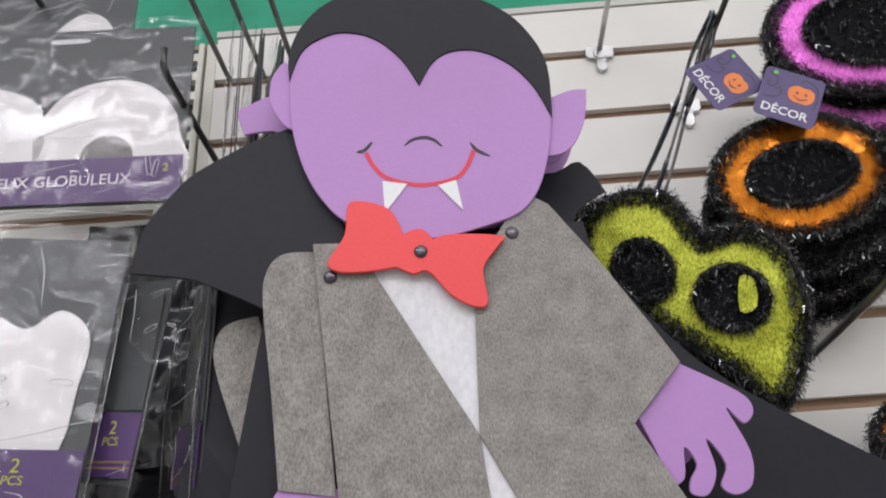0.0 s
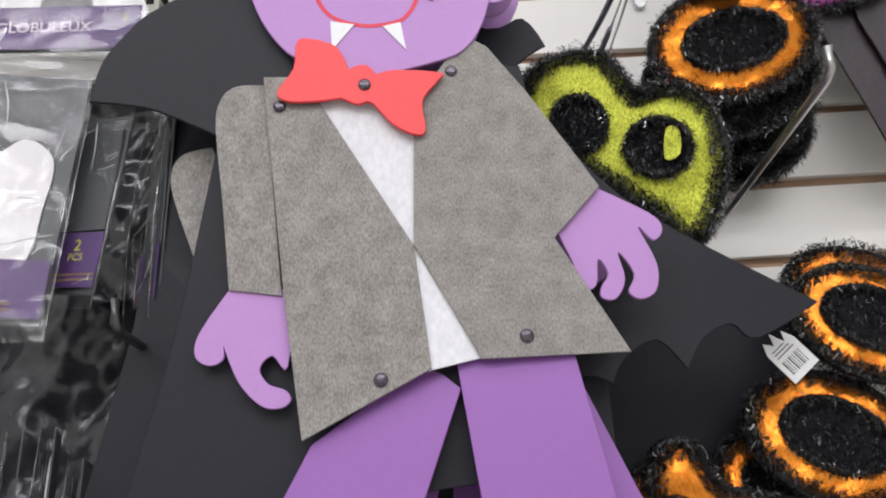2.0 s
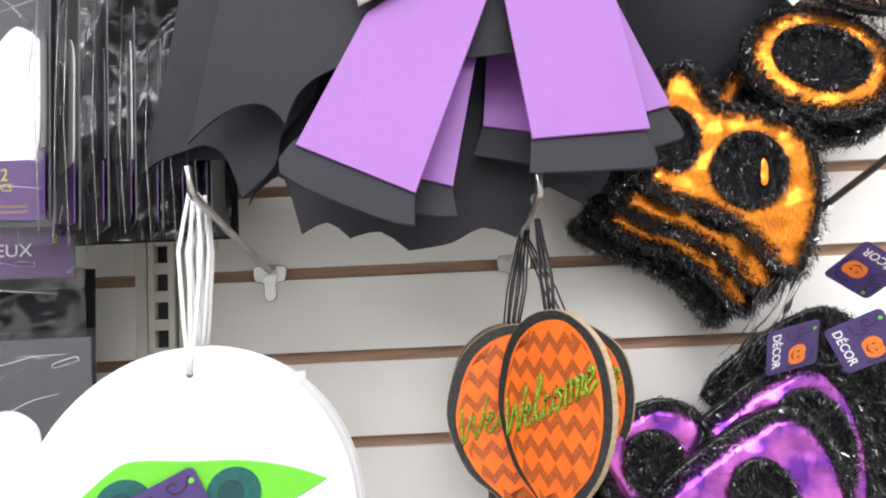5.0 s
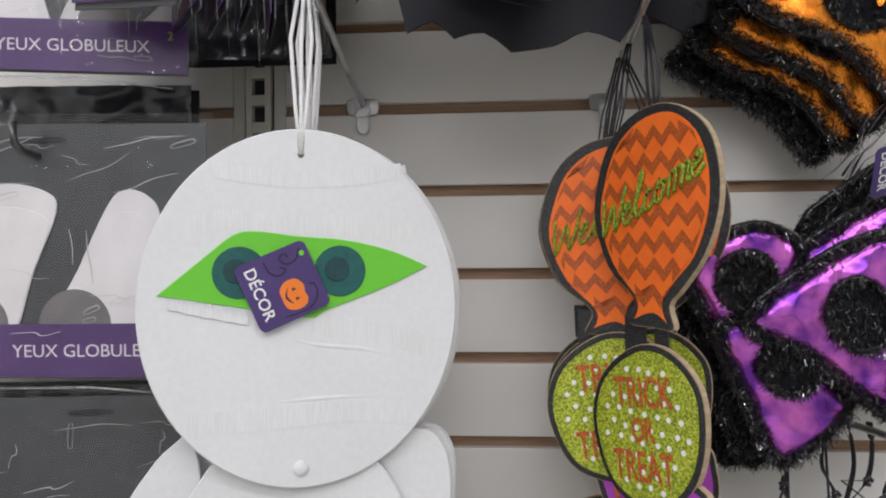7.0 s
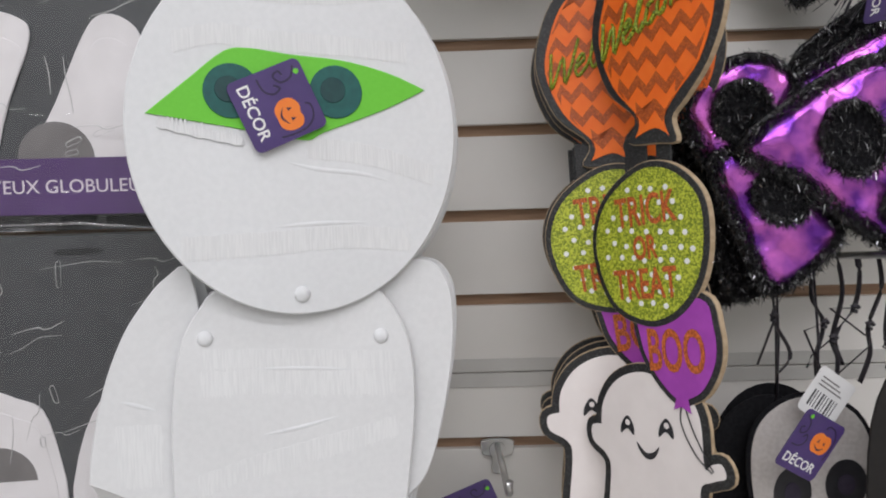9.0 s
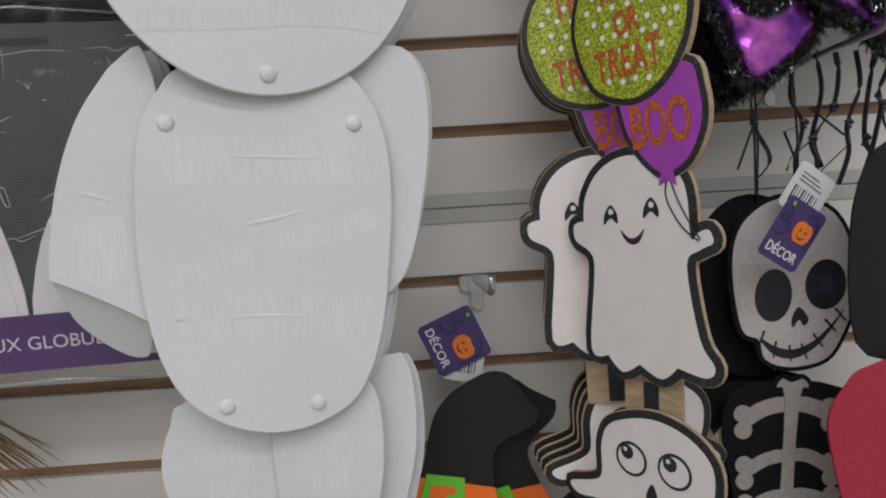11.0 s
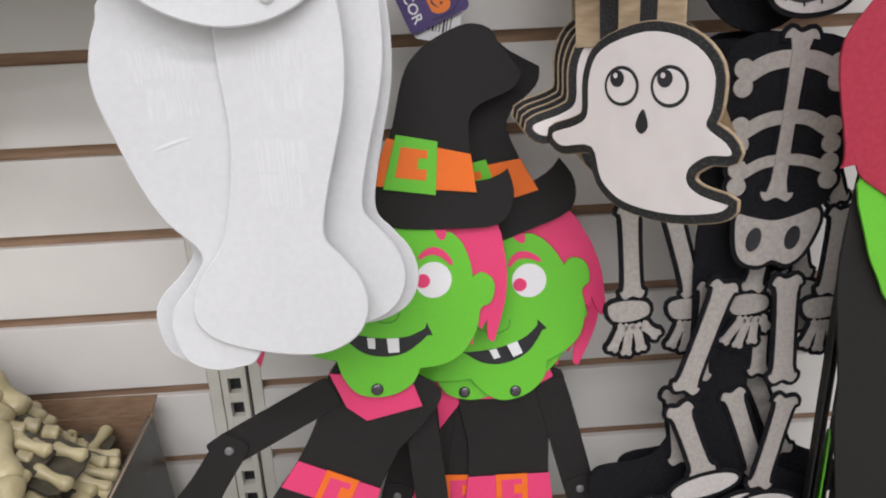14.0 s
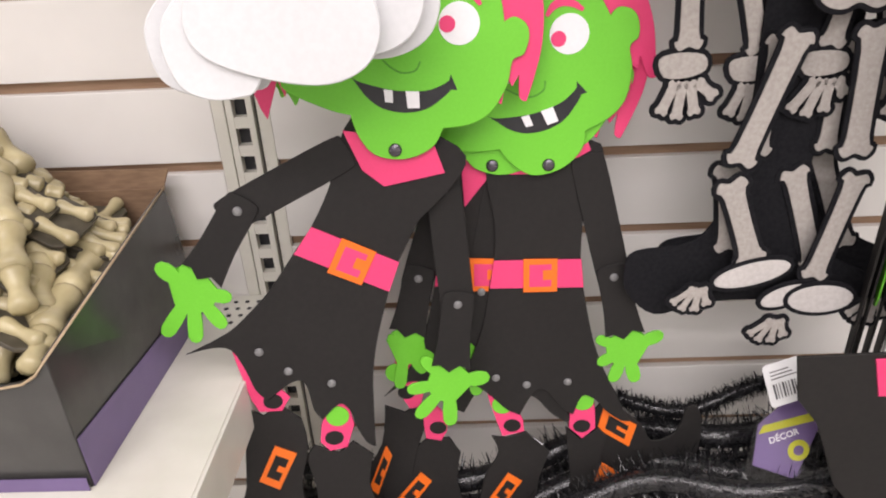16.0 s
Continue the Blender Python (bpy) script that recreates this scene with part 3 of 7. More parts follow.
def vampire(m, cape, label, arm=(0, 0), ear=EAR, legs=(0, 0), swing=0.0, tuck=(0, 0)):
    """A jointed foam vampire; arm shifts its loose sleeve, legs turns the trousers."""
    ob = thing("hanging_vampire", m, label, "hanging decoration", "stacked vampires")
    if cape == "wide":
        collar = [(-8, 20.8), (-11.3, 19.6), (-13.1, 18.9), (-14.9, 17.9), (-17.3, 16.3), (-18.9, 14.3), (-19.8, 12.7), (-20.3, 10.4), (-20.4, 9.7), (-16.7, 9.1), (-14.2, 8.0), (-11.9, 6.8), (-7, 8)]
        plate("cape_collar", rounded(collar, 4, (0, 8, 11, 12)), BLACK_FOAM, ob, 24, 2.0, "rounded black foam collar of the cape")
        wing = [(-9, 17), (-14, 15), (-17.0, 12), (-16.4, 8.9), (-17.2, 3), (-17.8, -4.0), (-18.8, -9.5), (-20.0, -15.4), (-21.7, -22.0), (-20.4, -20.8), (-18.5, -20.1), (-17.2, -19.8), (-15.9, -20.7), (-14.9, -23.5),
                (-12.6, -21.4), (-12.0, -19.2), (-10.0, -17.0), (-8.3, -14), (-2, -14), (4, -12), (9.5, -9.4), (11, -9.0), (12.4, -9.6), (13.4, -8.0), (15.6, -7.0), (17.2, -9.0), (18.6, -7.0), (20.6, -6.2), (22.2, -7.2), (27, -4.9), (16.4, 1.6), (11, 8),
                (8.2, 13.4), (10.8, 15.8), (9.3, 18.4), (6.5, 17.6), (0, 20)]
        plate("cape", rounded(wing, 4, (8, 13, 22, 25, 29, 33)), BLACK_FOAM, ob, -14, 2.0, "black foam cape with a scalloped hem",
              bend=lambda u, w: 0.003 * math.sin(u * 0.25))
    elif cape == "front":
        front = [(-11.6, 12.4), (8, 13), (9, 0), (6, -13), (-6, -14.5), (-9.0, -15.3), (-10.6, -16.6), (-11.45, -18.5), (-12.0, -17.7), (-13.0, -17.1), (-14.6, -17.3), (-16.1, -18.2), (-17.5, -19.5), (-15.9, -12.5), (-14.2, -5.0), (-12.6, 5.9)]
        plate("cape", rounded(front, 4, (0, 1, 7, 12)), BLACK_FOAM, ob, -11.5, 2.0, "black foam cape with a scalloped hem")
    if cape == "back":
        low = [(-21.0, -20.6), (-19.4, -19.6), (-16.9, -19.6), (-14.9, -20.1), (-15.4, -22.8), (-14.2, -21.4), (-12.9, -21.1), (-11.8, -25.0), (-10.0, -24.2), (-8.5, -25.4), (-6.4, -25.0), (-4.5, -26.4), (-1.5, -26.0), (0.8, -25.0), (3.1, -25.8), (4.3, -24.0), (4.4, -22.8), (7.0, -22.0), (9.4, -22.6), (11.0, -18), (12, -8), (9, 8), (-9, 8), (-16, 4)]
        plate("cape", [(u + 0.1, w - 1.6) for u, w in rounded(low, 3, (4, 7, 9, 11, 14))], BLACK_FOAM, ob, -1.5, 2.0, "black foam cape with a ragged scalloped hem")
        wing = [(6, 6), (6, -20), (10.4, -22.4), (12.5, -21.6), (16.4, -23.5), (18.3, -19.0), (21.7, -15.3), (27.6, -8.1), (32.0, -3.8), (22, 1.5), (14, 8)]
        plate("cape_wing", [(u, w - 1.6) for u, w in rounded(wing, 4, (0, 1, 2, 4, 8))], BLACK_FOAM, ob, -90, 2.0, "black foam cape wing hanging close to the wall")
    lm = pose(0, -0.005, -0.14, -10, 0, -3)
    plate("trouser_leg", turned([(2.4, 5.1), (-3.4, -9.7), (-10.5, -6.3), (-6.1, 2.4), (0.2, 6.6), (1.4, 6.0)], legs[0], (-1, 6)), TROUSER, ob, -1.6, 2, m=lm)
    plate("trouser_leg", turned([(2.2, 7.0), (9.1, 7.0), (10.8, -6.4), (3.7, -6.7)], legs[1], (6, 6)), TROUSER, ob, 0.8, 2, m=lm)
    plate("shoe", turned(rounded([(-10.5, -5.8), (-3.4, -9.2), (-3.5, -11.6), (-5.8, -11.0), (-11.5, -8.0)], 3, (0, 1, 2)), legs[0], (-1, 6)), BLACK_FOAM, ob, -4.0, 2, m=lm)
    plate("shoe", turned(rounded([(3.7, -6.2), (10.4, -6.0), (11.1, -8.3), (9.8, -8.8), (3.4, -8.8)], 3, (0, 1, 4)), legs[1], (6, 6)), BLACK_FOAM, ob, -1.6, 2, m=lm)
    plate("sleeve", turned(rounded([(-12.2, 8.2), (-12, 10.3), (-11, 11.3), (-9.1, 11.3), (-7.8, -3.1), (-10.9, -2.6), (-11.5, 2.8)], 4, (3, 4, 5)), swing, (-10.5, 10), (-10.5 + arm[0], 10 + arm[1])), FELT, ob, -0.4, 1.6)
    plate("palm_cutout", turned(rounded([(-10.7, -2.2), (-12.5, -5), (-12.7, -6.4), (-11.9, -7), (-11.1, -6.7), (-11.1, -5.9), (-10.2, -8), (-8.9, -9.4), (-7.8, -9.6), (-7.2, -9.2), (-7.5, -8.6), (-8.5, -8.2), (-9.0, -7.3), (-8.3, -6.6), (-7.4, -7.3), (-7.0, -2.8)], 4, (0, 5, 15)), swing, (-10.5, 10), (-10.5 + arm[0], 10 + arm[1])), SKIN, ob, -2.4, 2, "lilac foam mitten shape with curled fingers")
    plate("palm_cutout", turned(rounded([(11.6, 3.2), (15, 1.2), (15.6, 0.1), (14.9, -0.6), (14.1, 0.3), (14.9, -2.1), (14.6, -3.8), (13.6, -4.3), (12.9, -3.8), (13.4, -2.7), (12.6, -1.3), (12.8, -3), (12.1, -4.2), (11.2, -4.1), (11.3, -3.4), (11.8, -2.6), (11.3, -1.7), (11, -3.3), (10.1, -3.5), (9.7, -1.8), (8.9, 0.4)], 4, (0, 20)), 0, (0, 0), tuck), SKIN, ob, -0.6, 2, "lilac foam mitten shape with curled fingers")
    plate("shirt", [(-6.4, 10.6), (1.6, 10.6), (1.2, 0.2), (4.2, -7.3), (0.6, -8.0), (-0.8, 0)], WHITE_FELT, ob, 1.4, 1.2)
    plate("jacket_front", [(-9.2, 11.7), (-6.4, 11.6), (-5.3, 9.2), (0.1, -0.4), (0.8, -7.9), (-6.5, -11.5), (-7.6, -3.4)], FELT, ob, 3.4, 1.6)
    plate("jacket_front", rounded([(0.5, 8.6), (0.1, -0.4), (3.7, -7.5), (12.4, -7.5), (8.7, -0.3), (11.9, 3), (5.6, 13.6), (3.0, 12.9)], 3, (0, 1, 2, 3, 4, 5)), FELT, ob, 3.6, 1.6)
    head = [(-10.9, 24.2), (-10.7, 20.4), (-9.8, 16.9), (-8.4, 14.3), (-6.6, 12.7), (-2.4, 11.5), (2.2, 12.4), (4.3, 13.5), (5.7, 16), (6.6, 20.1), (6.5, 24.1), (5.5, 26.9), (3.9, 29.1), (1.1, 30.9), (-1.8, 31.6), (-5.5, 31.5), (-8.2, 30.4), (-9.9, 28.4), (-10.7, 26.1)]
    plate("ear", rounded([(5.6, 20.8), (7.9, 22.2), (9.3, 22.3), (8.9, 20), (7.9, 18), (6.7, 17.2), (5.4, 17.6)], 4, (2,)), SKIN, ob, 3.2, 1.8)
    plate("ear", rounded(ear, 4, (1, 4)), SKIN, ob, 3.3, 1.8)
    face = plate("head", rounded(head, 4), SKIN, ob, 5.4, 2.0)
    hair = [(-10.9, 23.9), (-10.2, 26.2), (-9.1, 27.3), (-7.4, 27.9), (-5.2, 27.3), (-3.3, 25.4), (-2.1, 23.0), (-1.1, 24.9), (0.3, 25.8), (2.3, 25.7), (4.3, 24.4), (5.7, 22.4), (6.6, 19.9), (6.8, 24.2), (5.8, 27.2), (4.1, 29.4), (1.2, 31.2), (-1.8, 31.9), (-5.5, 31.8), (-8.4, 30.7), (-10.2, 28.6), (-11, 26.2)]
    plate("hair", rounded(hair, 4, (0, 6, 12)), BLACK_FOAM, ob, 7.0, 1.4)
    plate("smile", band(flow([(-5.8, 17.9), (-5.3, 16.8), (-4.4, 15.9), (-2.4, 15.3), (-0.3, 15.6), (0.6, 16.4), (1.2, 17.7)], 6), 0.28), RED_INK, face, 6.6, 0.3, bevel=0.05)
    for pts in ([(-6.4, 18.0), (-5.9, 18.1), (-5.4, 18.7)], [(1.0, 18.3), (1.4, 17.7), (2.2, 17.2)]):
        plate("smile_end", band(flow(pts), 0.16, lambda t: 0.4 + math.sin(t * math.pi)), BLACK_INK, face, 6.75, 0.3, bevel=0.03)
    plate("nose_line", band(flow([(-3.3, 18.3), (-2.7, 18.75), (-1.9, 18.85), (-1.3, 18.6), (-0.85, 18.1)]), 0.2, lambda t: 0.4 + 0.8 * math.sin(t * math.pi)), BLACK_INK, face, 6.6, 0.3, bevel=0.03)
    plate("fang", rounded([(-4.8, 15.7), (-3.2, 15.4), (-4.7, 13.4)], 3, (0, 1, 2)), WHITE_FOAM, face, 6.9, 1.0, bevel=0.2)
    plate("fang", rounded([(-1.3, 15.2), (-0.1, 15.5), (0.2, 13.3)], 3, (0, 1, 2)), WHITE_FOAM, face, 6.9, 1.0, bevel=0.2)
    bow = [(-3.6, 12.0), (-4.4, 13.8), (-6.2, 14.5), (-7.0, 14.2), (-7.2, 12.2), (-8.2, 10.5), (-7.6, 9.8), (-5.9, 9.7), (-4.1, 9.9), (-3.1, 9.4), (-2.2, 9.5), (-0.9, 7.9), (0.5, 7.1), (1.2, 7.4), (1.1, 9.5), (2.1, 10.9), (2.4, 11.6), (-0.6, 11.9), (-1.8, 11.6), (-2.4, 12.3), (-3.1, 12.3)]
    plate("bow_tie", rounded([(u, w - 0.25) for u, w in bow], 4, (0, 8, 18)), RED_FOAM, ob, 8.0, 2.2)
    rivet("stud", -2.6, 10.55, 0.42, GUNMETAL, ob, 9.3)
    for u, w in ((-8.1, 9.4), (3.1, 11.7), (-2.1, -8.4), (6.4, -6.3)):
        rivet("stud", u, w, 0.42, GUNMETAL, ob, 4.7)
    rod("hanging_cord", [(-0.02, -0.008, 0.312), (-0.015, -0.004, 0.33), (-0.01, 0.0, 0.36), (-0.02, -0.008, 0.312)], 0.0008, STRING_BLACK, ob)
    return ob


vampire(pose(0.52, -0.203, 1.82, 0, 0, 3), "front", "foam vampire with lilac face, grey felt jacket and red bow tie")
vampire(pose(0.518, -0.177, 1.829, 0, 0, 3), "wide", "foam vampire in a wide black cape, behind the front one", (-3.6, -4.2), FOLDED_EAR, (9, 12), 13, (-2, 1))
vampire(pose(0.521, -0.146, 1.836, 0, 0, 3), "back", "foam vampire hanging at the back of the stack", (2.0, 0), EAR, (4, -12), 6, (-3, 1))


# ---- the hanging mummy ----


def gauze_strip(name, line, width, parent, near, m=None, fray=0.28, ends=0.12, upward=False):
    """A loose bandage strip: woven cloth with frayed threads along its lower edge and ragged ends."""
    rnd = random.Random(int(100 * abs(line[0][0])) + int(100 * width))
    a = flow(line, 10)
    long = sum((Vector(p) - Vector(q)).length for p, q in zip(a, a[1:]))
    n = max(12, int(long / 0.11))
    top, low = [], []
    for i in range(n + 1):
        k = i / n * (len(a) - 1)
        p, q = Vector(a[int(k)]), Vector(a[min(int(k) + 1, len(a) - 1)])
        u, w = p.lerp(q, k - int(k))
        drop = rnd.uniform(0.15, 1.0) * fray if i % 2 else 0.0
        wavy = 0.04 * math.sin(i * 0.7) + 0.03 * rnd.random()
        top.append((u + rnd.uniform(-0.02, 0.02), w + width / 2 + (drop if upward else wavy)))
        low.append((u + rnd.uniform(-0.02, 0.02), w - width / 2 - (wavy if upward else drop)))
    tip = [(top[-1][0] + rnd.uniform(0, 1) * ends, top[-1][1] + (low[-1][1] - top[-1][1]) * j / 9) for j in range(1, 9)]
    root = [(top[0][0] - rnd.uniform(0, 1) * ends, low[0][1] + (top[0][1] - low[0][1]) * j / 9) for j in range(1, 9)]
    return plate(name, top + tip + low[::-1] + root, GAUZE, parent, near - 0.69, 0.2, m=m, bevel=0.06)


def fold(name, line, parent, near, m=None):
    """A soft crease in the cloth that covers the foam."""
    pts = [(u * 0.01, -near * 0.001 + 0.0027, w * 0.01) for u, w in flow(line, 6)]
    return rod(name, pts, lambda t: 0.0019 + 0.0012 * math.sin(math.pi * min(1, max(0, t))), MUMMY_FOAM, parent, sides=28, m=m)


def mummy(m, label, swing=(0.0, 0.0), shift=(0.0, 0.0), reach=0.0):
    """A jointed foam mummy; swing and shift move its legs, reach turns the lower arm."""
    ob = thing("hanging_mummy", m, label, "hanging decoration", "stacked mummies")
    body = pose(-0.006, 0, -0.24, -2, 0, -5.6)
    legs = pose(-0.005, 0.006, -0.45, 0, 0, -11.6)
    left_leg = [(-6.4, 12.3), (-7.5, 10.9), (-8.2, 9.0), (-8.3, 7.0), (-7.6, 4.3), (-6.7, 1.5), (-5.6, -0.8), (-3.8, -3.0), (-4.4, -4.6), (-5.9, -6.4), (-6.3, -8.0), (-5.7, -10.2), (-4.2, -11.1), (-2.4, -11.1), (-1.1, -10.4), (0.4, -6.0), (0.6, 1.6), (0.8, 5.8), (0.8, 12.4)]
    right_leg = [(-1.2, 12.4), (-1.2, 9.6), (-1.2, 7.7), (-1.05, 5.1), (-1.2, 2.6), (-1.7, -0.1), (-2.5, -2.6), (-3.7, -4.2), (-4.6, -5.9), (-4.6, -7.6), (-3.3, -9.0), (-0.1, -10.2), (3.0, -10.6), (5.3, -9.7), (6.3, -7.8), (6.0, -5.7), (4.9, -4.0), (3.9, -2.4), (4.5, 0.8), (5.7, 5.0), (6.1, 8.0), (6.0, 11.2), (5.4, 12.8)]
    plate("lower_leg", turned(rounded(left_leg, 4, (18,)), swing[0], (-4, 12)), MUMMY_BODY, ob, -3.0, 2, m=legs, bevel=0.8)
    plate("lower_leg", turned(rounded(right_leg, 4, (0, 22)), swing[1], (3, 12), (3 + shift[0], 12 + shift[1])), MUMMY_BODY, ob, 0.5, 2, m=legs, bevel=0.8)
    for line, wd in (([(0.9, 8.6), (2.2, 8.8), (3.7, 8.7)], 1.5), ([(0.7, 6.6), (2.2, 6.4), (3.5, 6.5)], 1.7), ([(0.4, 3.0), (1.9, 2.8), (3.3, 2.7)], 1.9), ([(0.4, 0.8), (1.6, 0.7), (2.8, 0.6)], 1.9)):
        gauze_strip("bandage", line, wd, ob, 2.2, legs)
    for line, wd in (([(-6.2, 8.3), (-4.4, 8.6), (-2.6, 8.2)], 1.7), ([(-5.4, 6.2), (-4.0, 6.2), (-2.6, 6.5)], 1.8)):
        gauze_strip("bandage", line, wd, ob, -1.3, legs)
    fold("crease", [(-6.4, 3.2), (-4.4, 3.9), (-2.4, 4.4)], ob, -2.0, legs)
    arm = [(-6.4, 13.2), (-8.0, 12.9), (-9.5, 11.2), (-10.8, 9.1), (-12.0, 5.9), (-12.8, 2.2), (-13.0, 0.1), (-11.2, -0.8), (-9.0, -2.1), (-7.4, -3.2), (-6.6, 0.0), (-5.6, 6.0)]
    plate("arm", rounded(arm, 4, (6, 9)), MUMMY_BODY, ob, -2.4, 2, m=body, bevel=0.8)
    tip = [(-13.0, 0.3), (-11.2, -0.5), (-9.0, -1.7), (-7.4, -2.8), (-7.7, -3.4), (-8.0, -4.8), (-8.5, -5.5), (-9.6, -5.3), (-11.0, -4.2), (-12.3, -2.5)]
    plate("lower_arm", rounded(tip, 4, (0, 3)), MUMMY_BODY, ob, -3.2, 1.8, "folded end of the foam arm, bent back", body, bend=lambda u, w: 0.006 * max(0.0, -0.4 - w - 0.45 * (u + 11)), bevel=0.6)
    gauze_strip("bandage", [(-11.3, 1.7), (-10.0, 1.7), (-8.6, 1.6)], 3.9, ob, -0.72, body)
    fold("crease", [(-11.6, 5.4), (-10.0, 4.9), (-8.0, 4.2)], ob, -1.4, body)
    plate("arm", turned(rounded([(5, 12.6), (8.6, 13.5), (10.2, 12.3), (10.7, 10.0), (10.5, 6.4), (9.6, 2.0), (8.7, -0.8), (7.6, -2.3), (6.0, -2.6), (5, 4)], 4), reach, (7, 12)), MUMMY_BODY, ob, -3.6, 2, m=body, bevel=0.8)
    torso = [(-4.4, 12.3), (-5.9, 10.9), (-7.2, 8.5), (-7.8, 4.5), (-7.9, 0.5), (-7.8, -1.7), (-7.5, -3.9), (-6.9, -6.1), (-5.8, -8.1), (-3.7, -9.8), (-1.0, -10.7), (1.8, -10.5), (4.3, -9.3), (5.7, -7.2), (6.5, -4.8), (7.0, -2.4), (7.3, -0.2), (7.7, 3.2), (7.7, 6.6), (7.1, 9.2), (5.9, 11.2), (4.2, 12.4), (0.0, 13.0)]
    plate("torso", rounded(torso, 4), MUMMY_BODY, ob, 3.2, 2.2, m=body, bevel=0.9)
    for line, wd in (([(-5.8, 7.7), (-2, 7.5), (2, 7.2), (6.5, 6.8)], 1.15), ([(-6.0, 6.1), (-2, 6.0), (2, 5.6), (6.4, 5.4)], 1.5), ([(-6.4, -0.5), (-3.4, 0.4), (0.4, 1.2), (3.6, 1.8), (6.6, 2.5)], 1.3),
                     ([(-6.9, -2.2), (-2, -2.4), (2, -2.6), (5.7, -3.0)], 1.1), ([(-6.9, -3.5), (-2, -3.8), (2, -4.1), (5.4, -4.5)], 1.3)):
        gauze_strip("bandage", line, wd, ob, 5.0, body, 0.34)
    for line in ([(-5.4, 6.95), (-1.5, 6.8), (2.5, 6.5), (6.3, 6.1)], [(-3.8, 2.4), (0.0, 2.8), (4.6, 3.8)], [(-5.9, -2.95), (-1, -3.15), (5.4, -3.75)]):
        fold("crease", line, ob, 4.3, body)
    for u, w in ((-5.6, 9), (5.6, 8.5), (-3.6, -8.6), (2, -9.1)):
        rivet("stud", u, w, 0.5, MUMMY_FOAM, ob, 4.7, body)
    head = plate("head", oval(0.15, -1.95, 10.3, 11.75, 72), MUMMY_FOAM, ob, 8, 2.2, bevel=0.9)
    eye = rounded([(-8.9, -1.0), (-6.4, 1.1), (-4.3, 2.8), (-2.8, 3.05), (-0.3, 2.75), (3.1, 2.45), (6.1, 1.7), (8.4, 0.7), (5.7, -0.6), (1.7, -2.1), (0.4, -2.6), (-3.6, -1.9)], 5, (0, 7))
    plate("eye", eye, GREEN_FOAM, head, 9.6, 1.2)
    for u, w in ((-3.9, 0.4), (2.5, 0.45)):
        disc("iris", u, w, 1.68, TEAL_FOAM, head, 10.6, 1.0)
        disc("pupil", u - 0.2, w + 0.1, 0.8, DEEP_TEAL, head, 11.3, 0.8)
    for line, wd, near in (([(-7.2, 3.3), (-4.6, 3.9), (-1.9, 3.6), (3.0, 3.4), (7.2, 3.1)], 1.2, 9.9), ([(0.6, -3.0), (4.8, -3.6), (8.8, -4.9)], 1.3, 9.9), ([(-7.2, -9.2), (-1.2, -9.0), (3.0, -8.8), (7.0, -9.2)], 1.4, 9.9), ([(-5.4, 7.0), (-1, 6.5), (3, 6.6), (6.6, 7.2)], 1.0, 9.9)):
        gauze_strip("bandage", line, wd, head, near, None, 0.22)
    gauze_strip("bandage", [(-8.2, -1.6), (-5.8, -2.2), (-3.4, -2.7)], 0.5, head, 10.75, None, 0.75, 0.12, True)
    for line in ([(-3.4, -3.0), (0.5, -4.3), (4.6, -4.9), (8.8, -6.4)], [(6.5, -7.4), (6.9, -8.8), (7.3, -10.2)], [(-4.0, -8.2), (1.4, -7.9), (6.4, -8.0)]):
        fold("crease", line, head, 9.1)
    rivet("stud", -0.1, -12.4, 0.52, MUMMY_FOAM, head, 9.5)
    disc("eyelet", 0.0, 8.1, 0.22, EYE_GREY, head, 9.2, 0.3)
    for du in (-0.006, 0.001, 0.008):
        rod("hanging_cord", [(0.0, -0.0098, 0.081), (du * 0.5, -0.006, 0.11), (du, 0.0, 0.16), (0.003 + du * 0.4, 0.012, 0.2)], 0.0014, STRING_WHITE, ob)
    return ob


H = pose(0.335, -0.178, 1.40, 0, 0, 17.6)
mummy(H, "white foam mummy with green eye slit and gauze bandages")
mummy(pose(0.337, -0.165, 1.40, 0, -0.4, 17.6), "white foam mummy hanging close behind the front one", (-5.5, 0.6), (1.8, 1.2), -1.5)
mummy(pose(0.337, -0.153, 1.398, 0, -0.9, 17), "white foam mummy at the back of the stack", (-2.5, 1.6), (1.9, 0.9), -6.0)
peg(0.345, 1.553, 0.2, "wire hook carrying the mummies by white cords", rise=0.04)
peg(0.565, 1.553, 0.185, "wire hook carrying the balloon signs", rise=0.03)
peg(0.468, 1.113, 0.158, "wire hook with purple tags and witches", rise=0.015, tip=0.012)
swing_tag(H @ pose(-0.012, -0.0135, -0.005, 0, 66.5, 0), "purple swing tag with an orange pumpkin, on the mummy's eye")
swing_tag(pose(0.444, -0.055, 1.072, 0, 22, 0) @ pose(0, 0, 0, 0, 45, 0), "purple swing tag with an orange pumpkin hanging from a hook")
swing_tag(pose(0.452, -0.052, 1.058, 0, 12, 0) @ Matrix.Diagonal((0.72, 1, 0.9, 1)), "white barcode tag behind a purple swing tag", back=True)


# ---- the wooden balloon and ghost signs ----


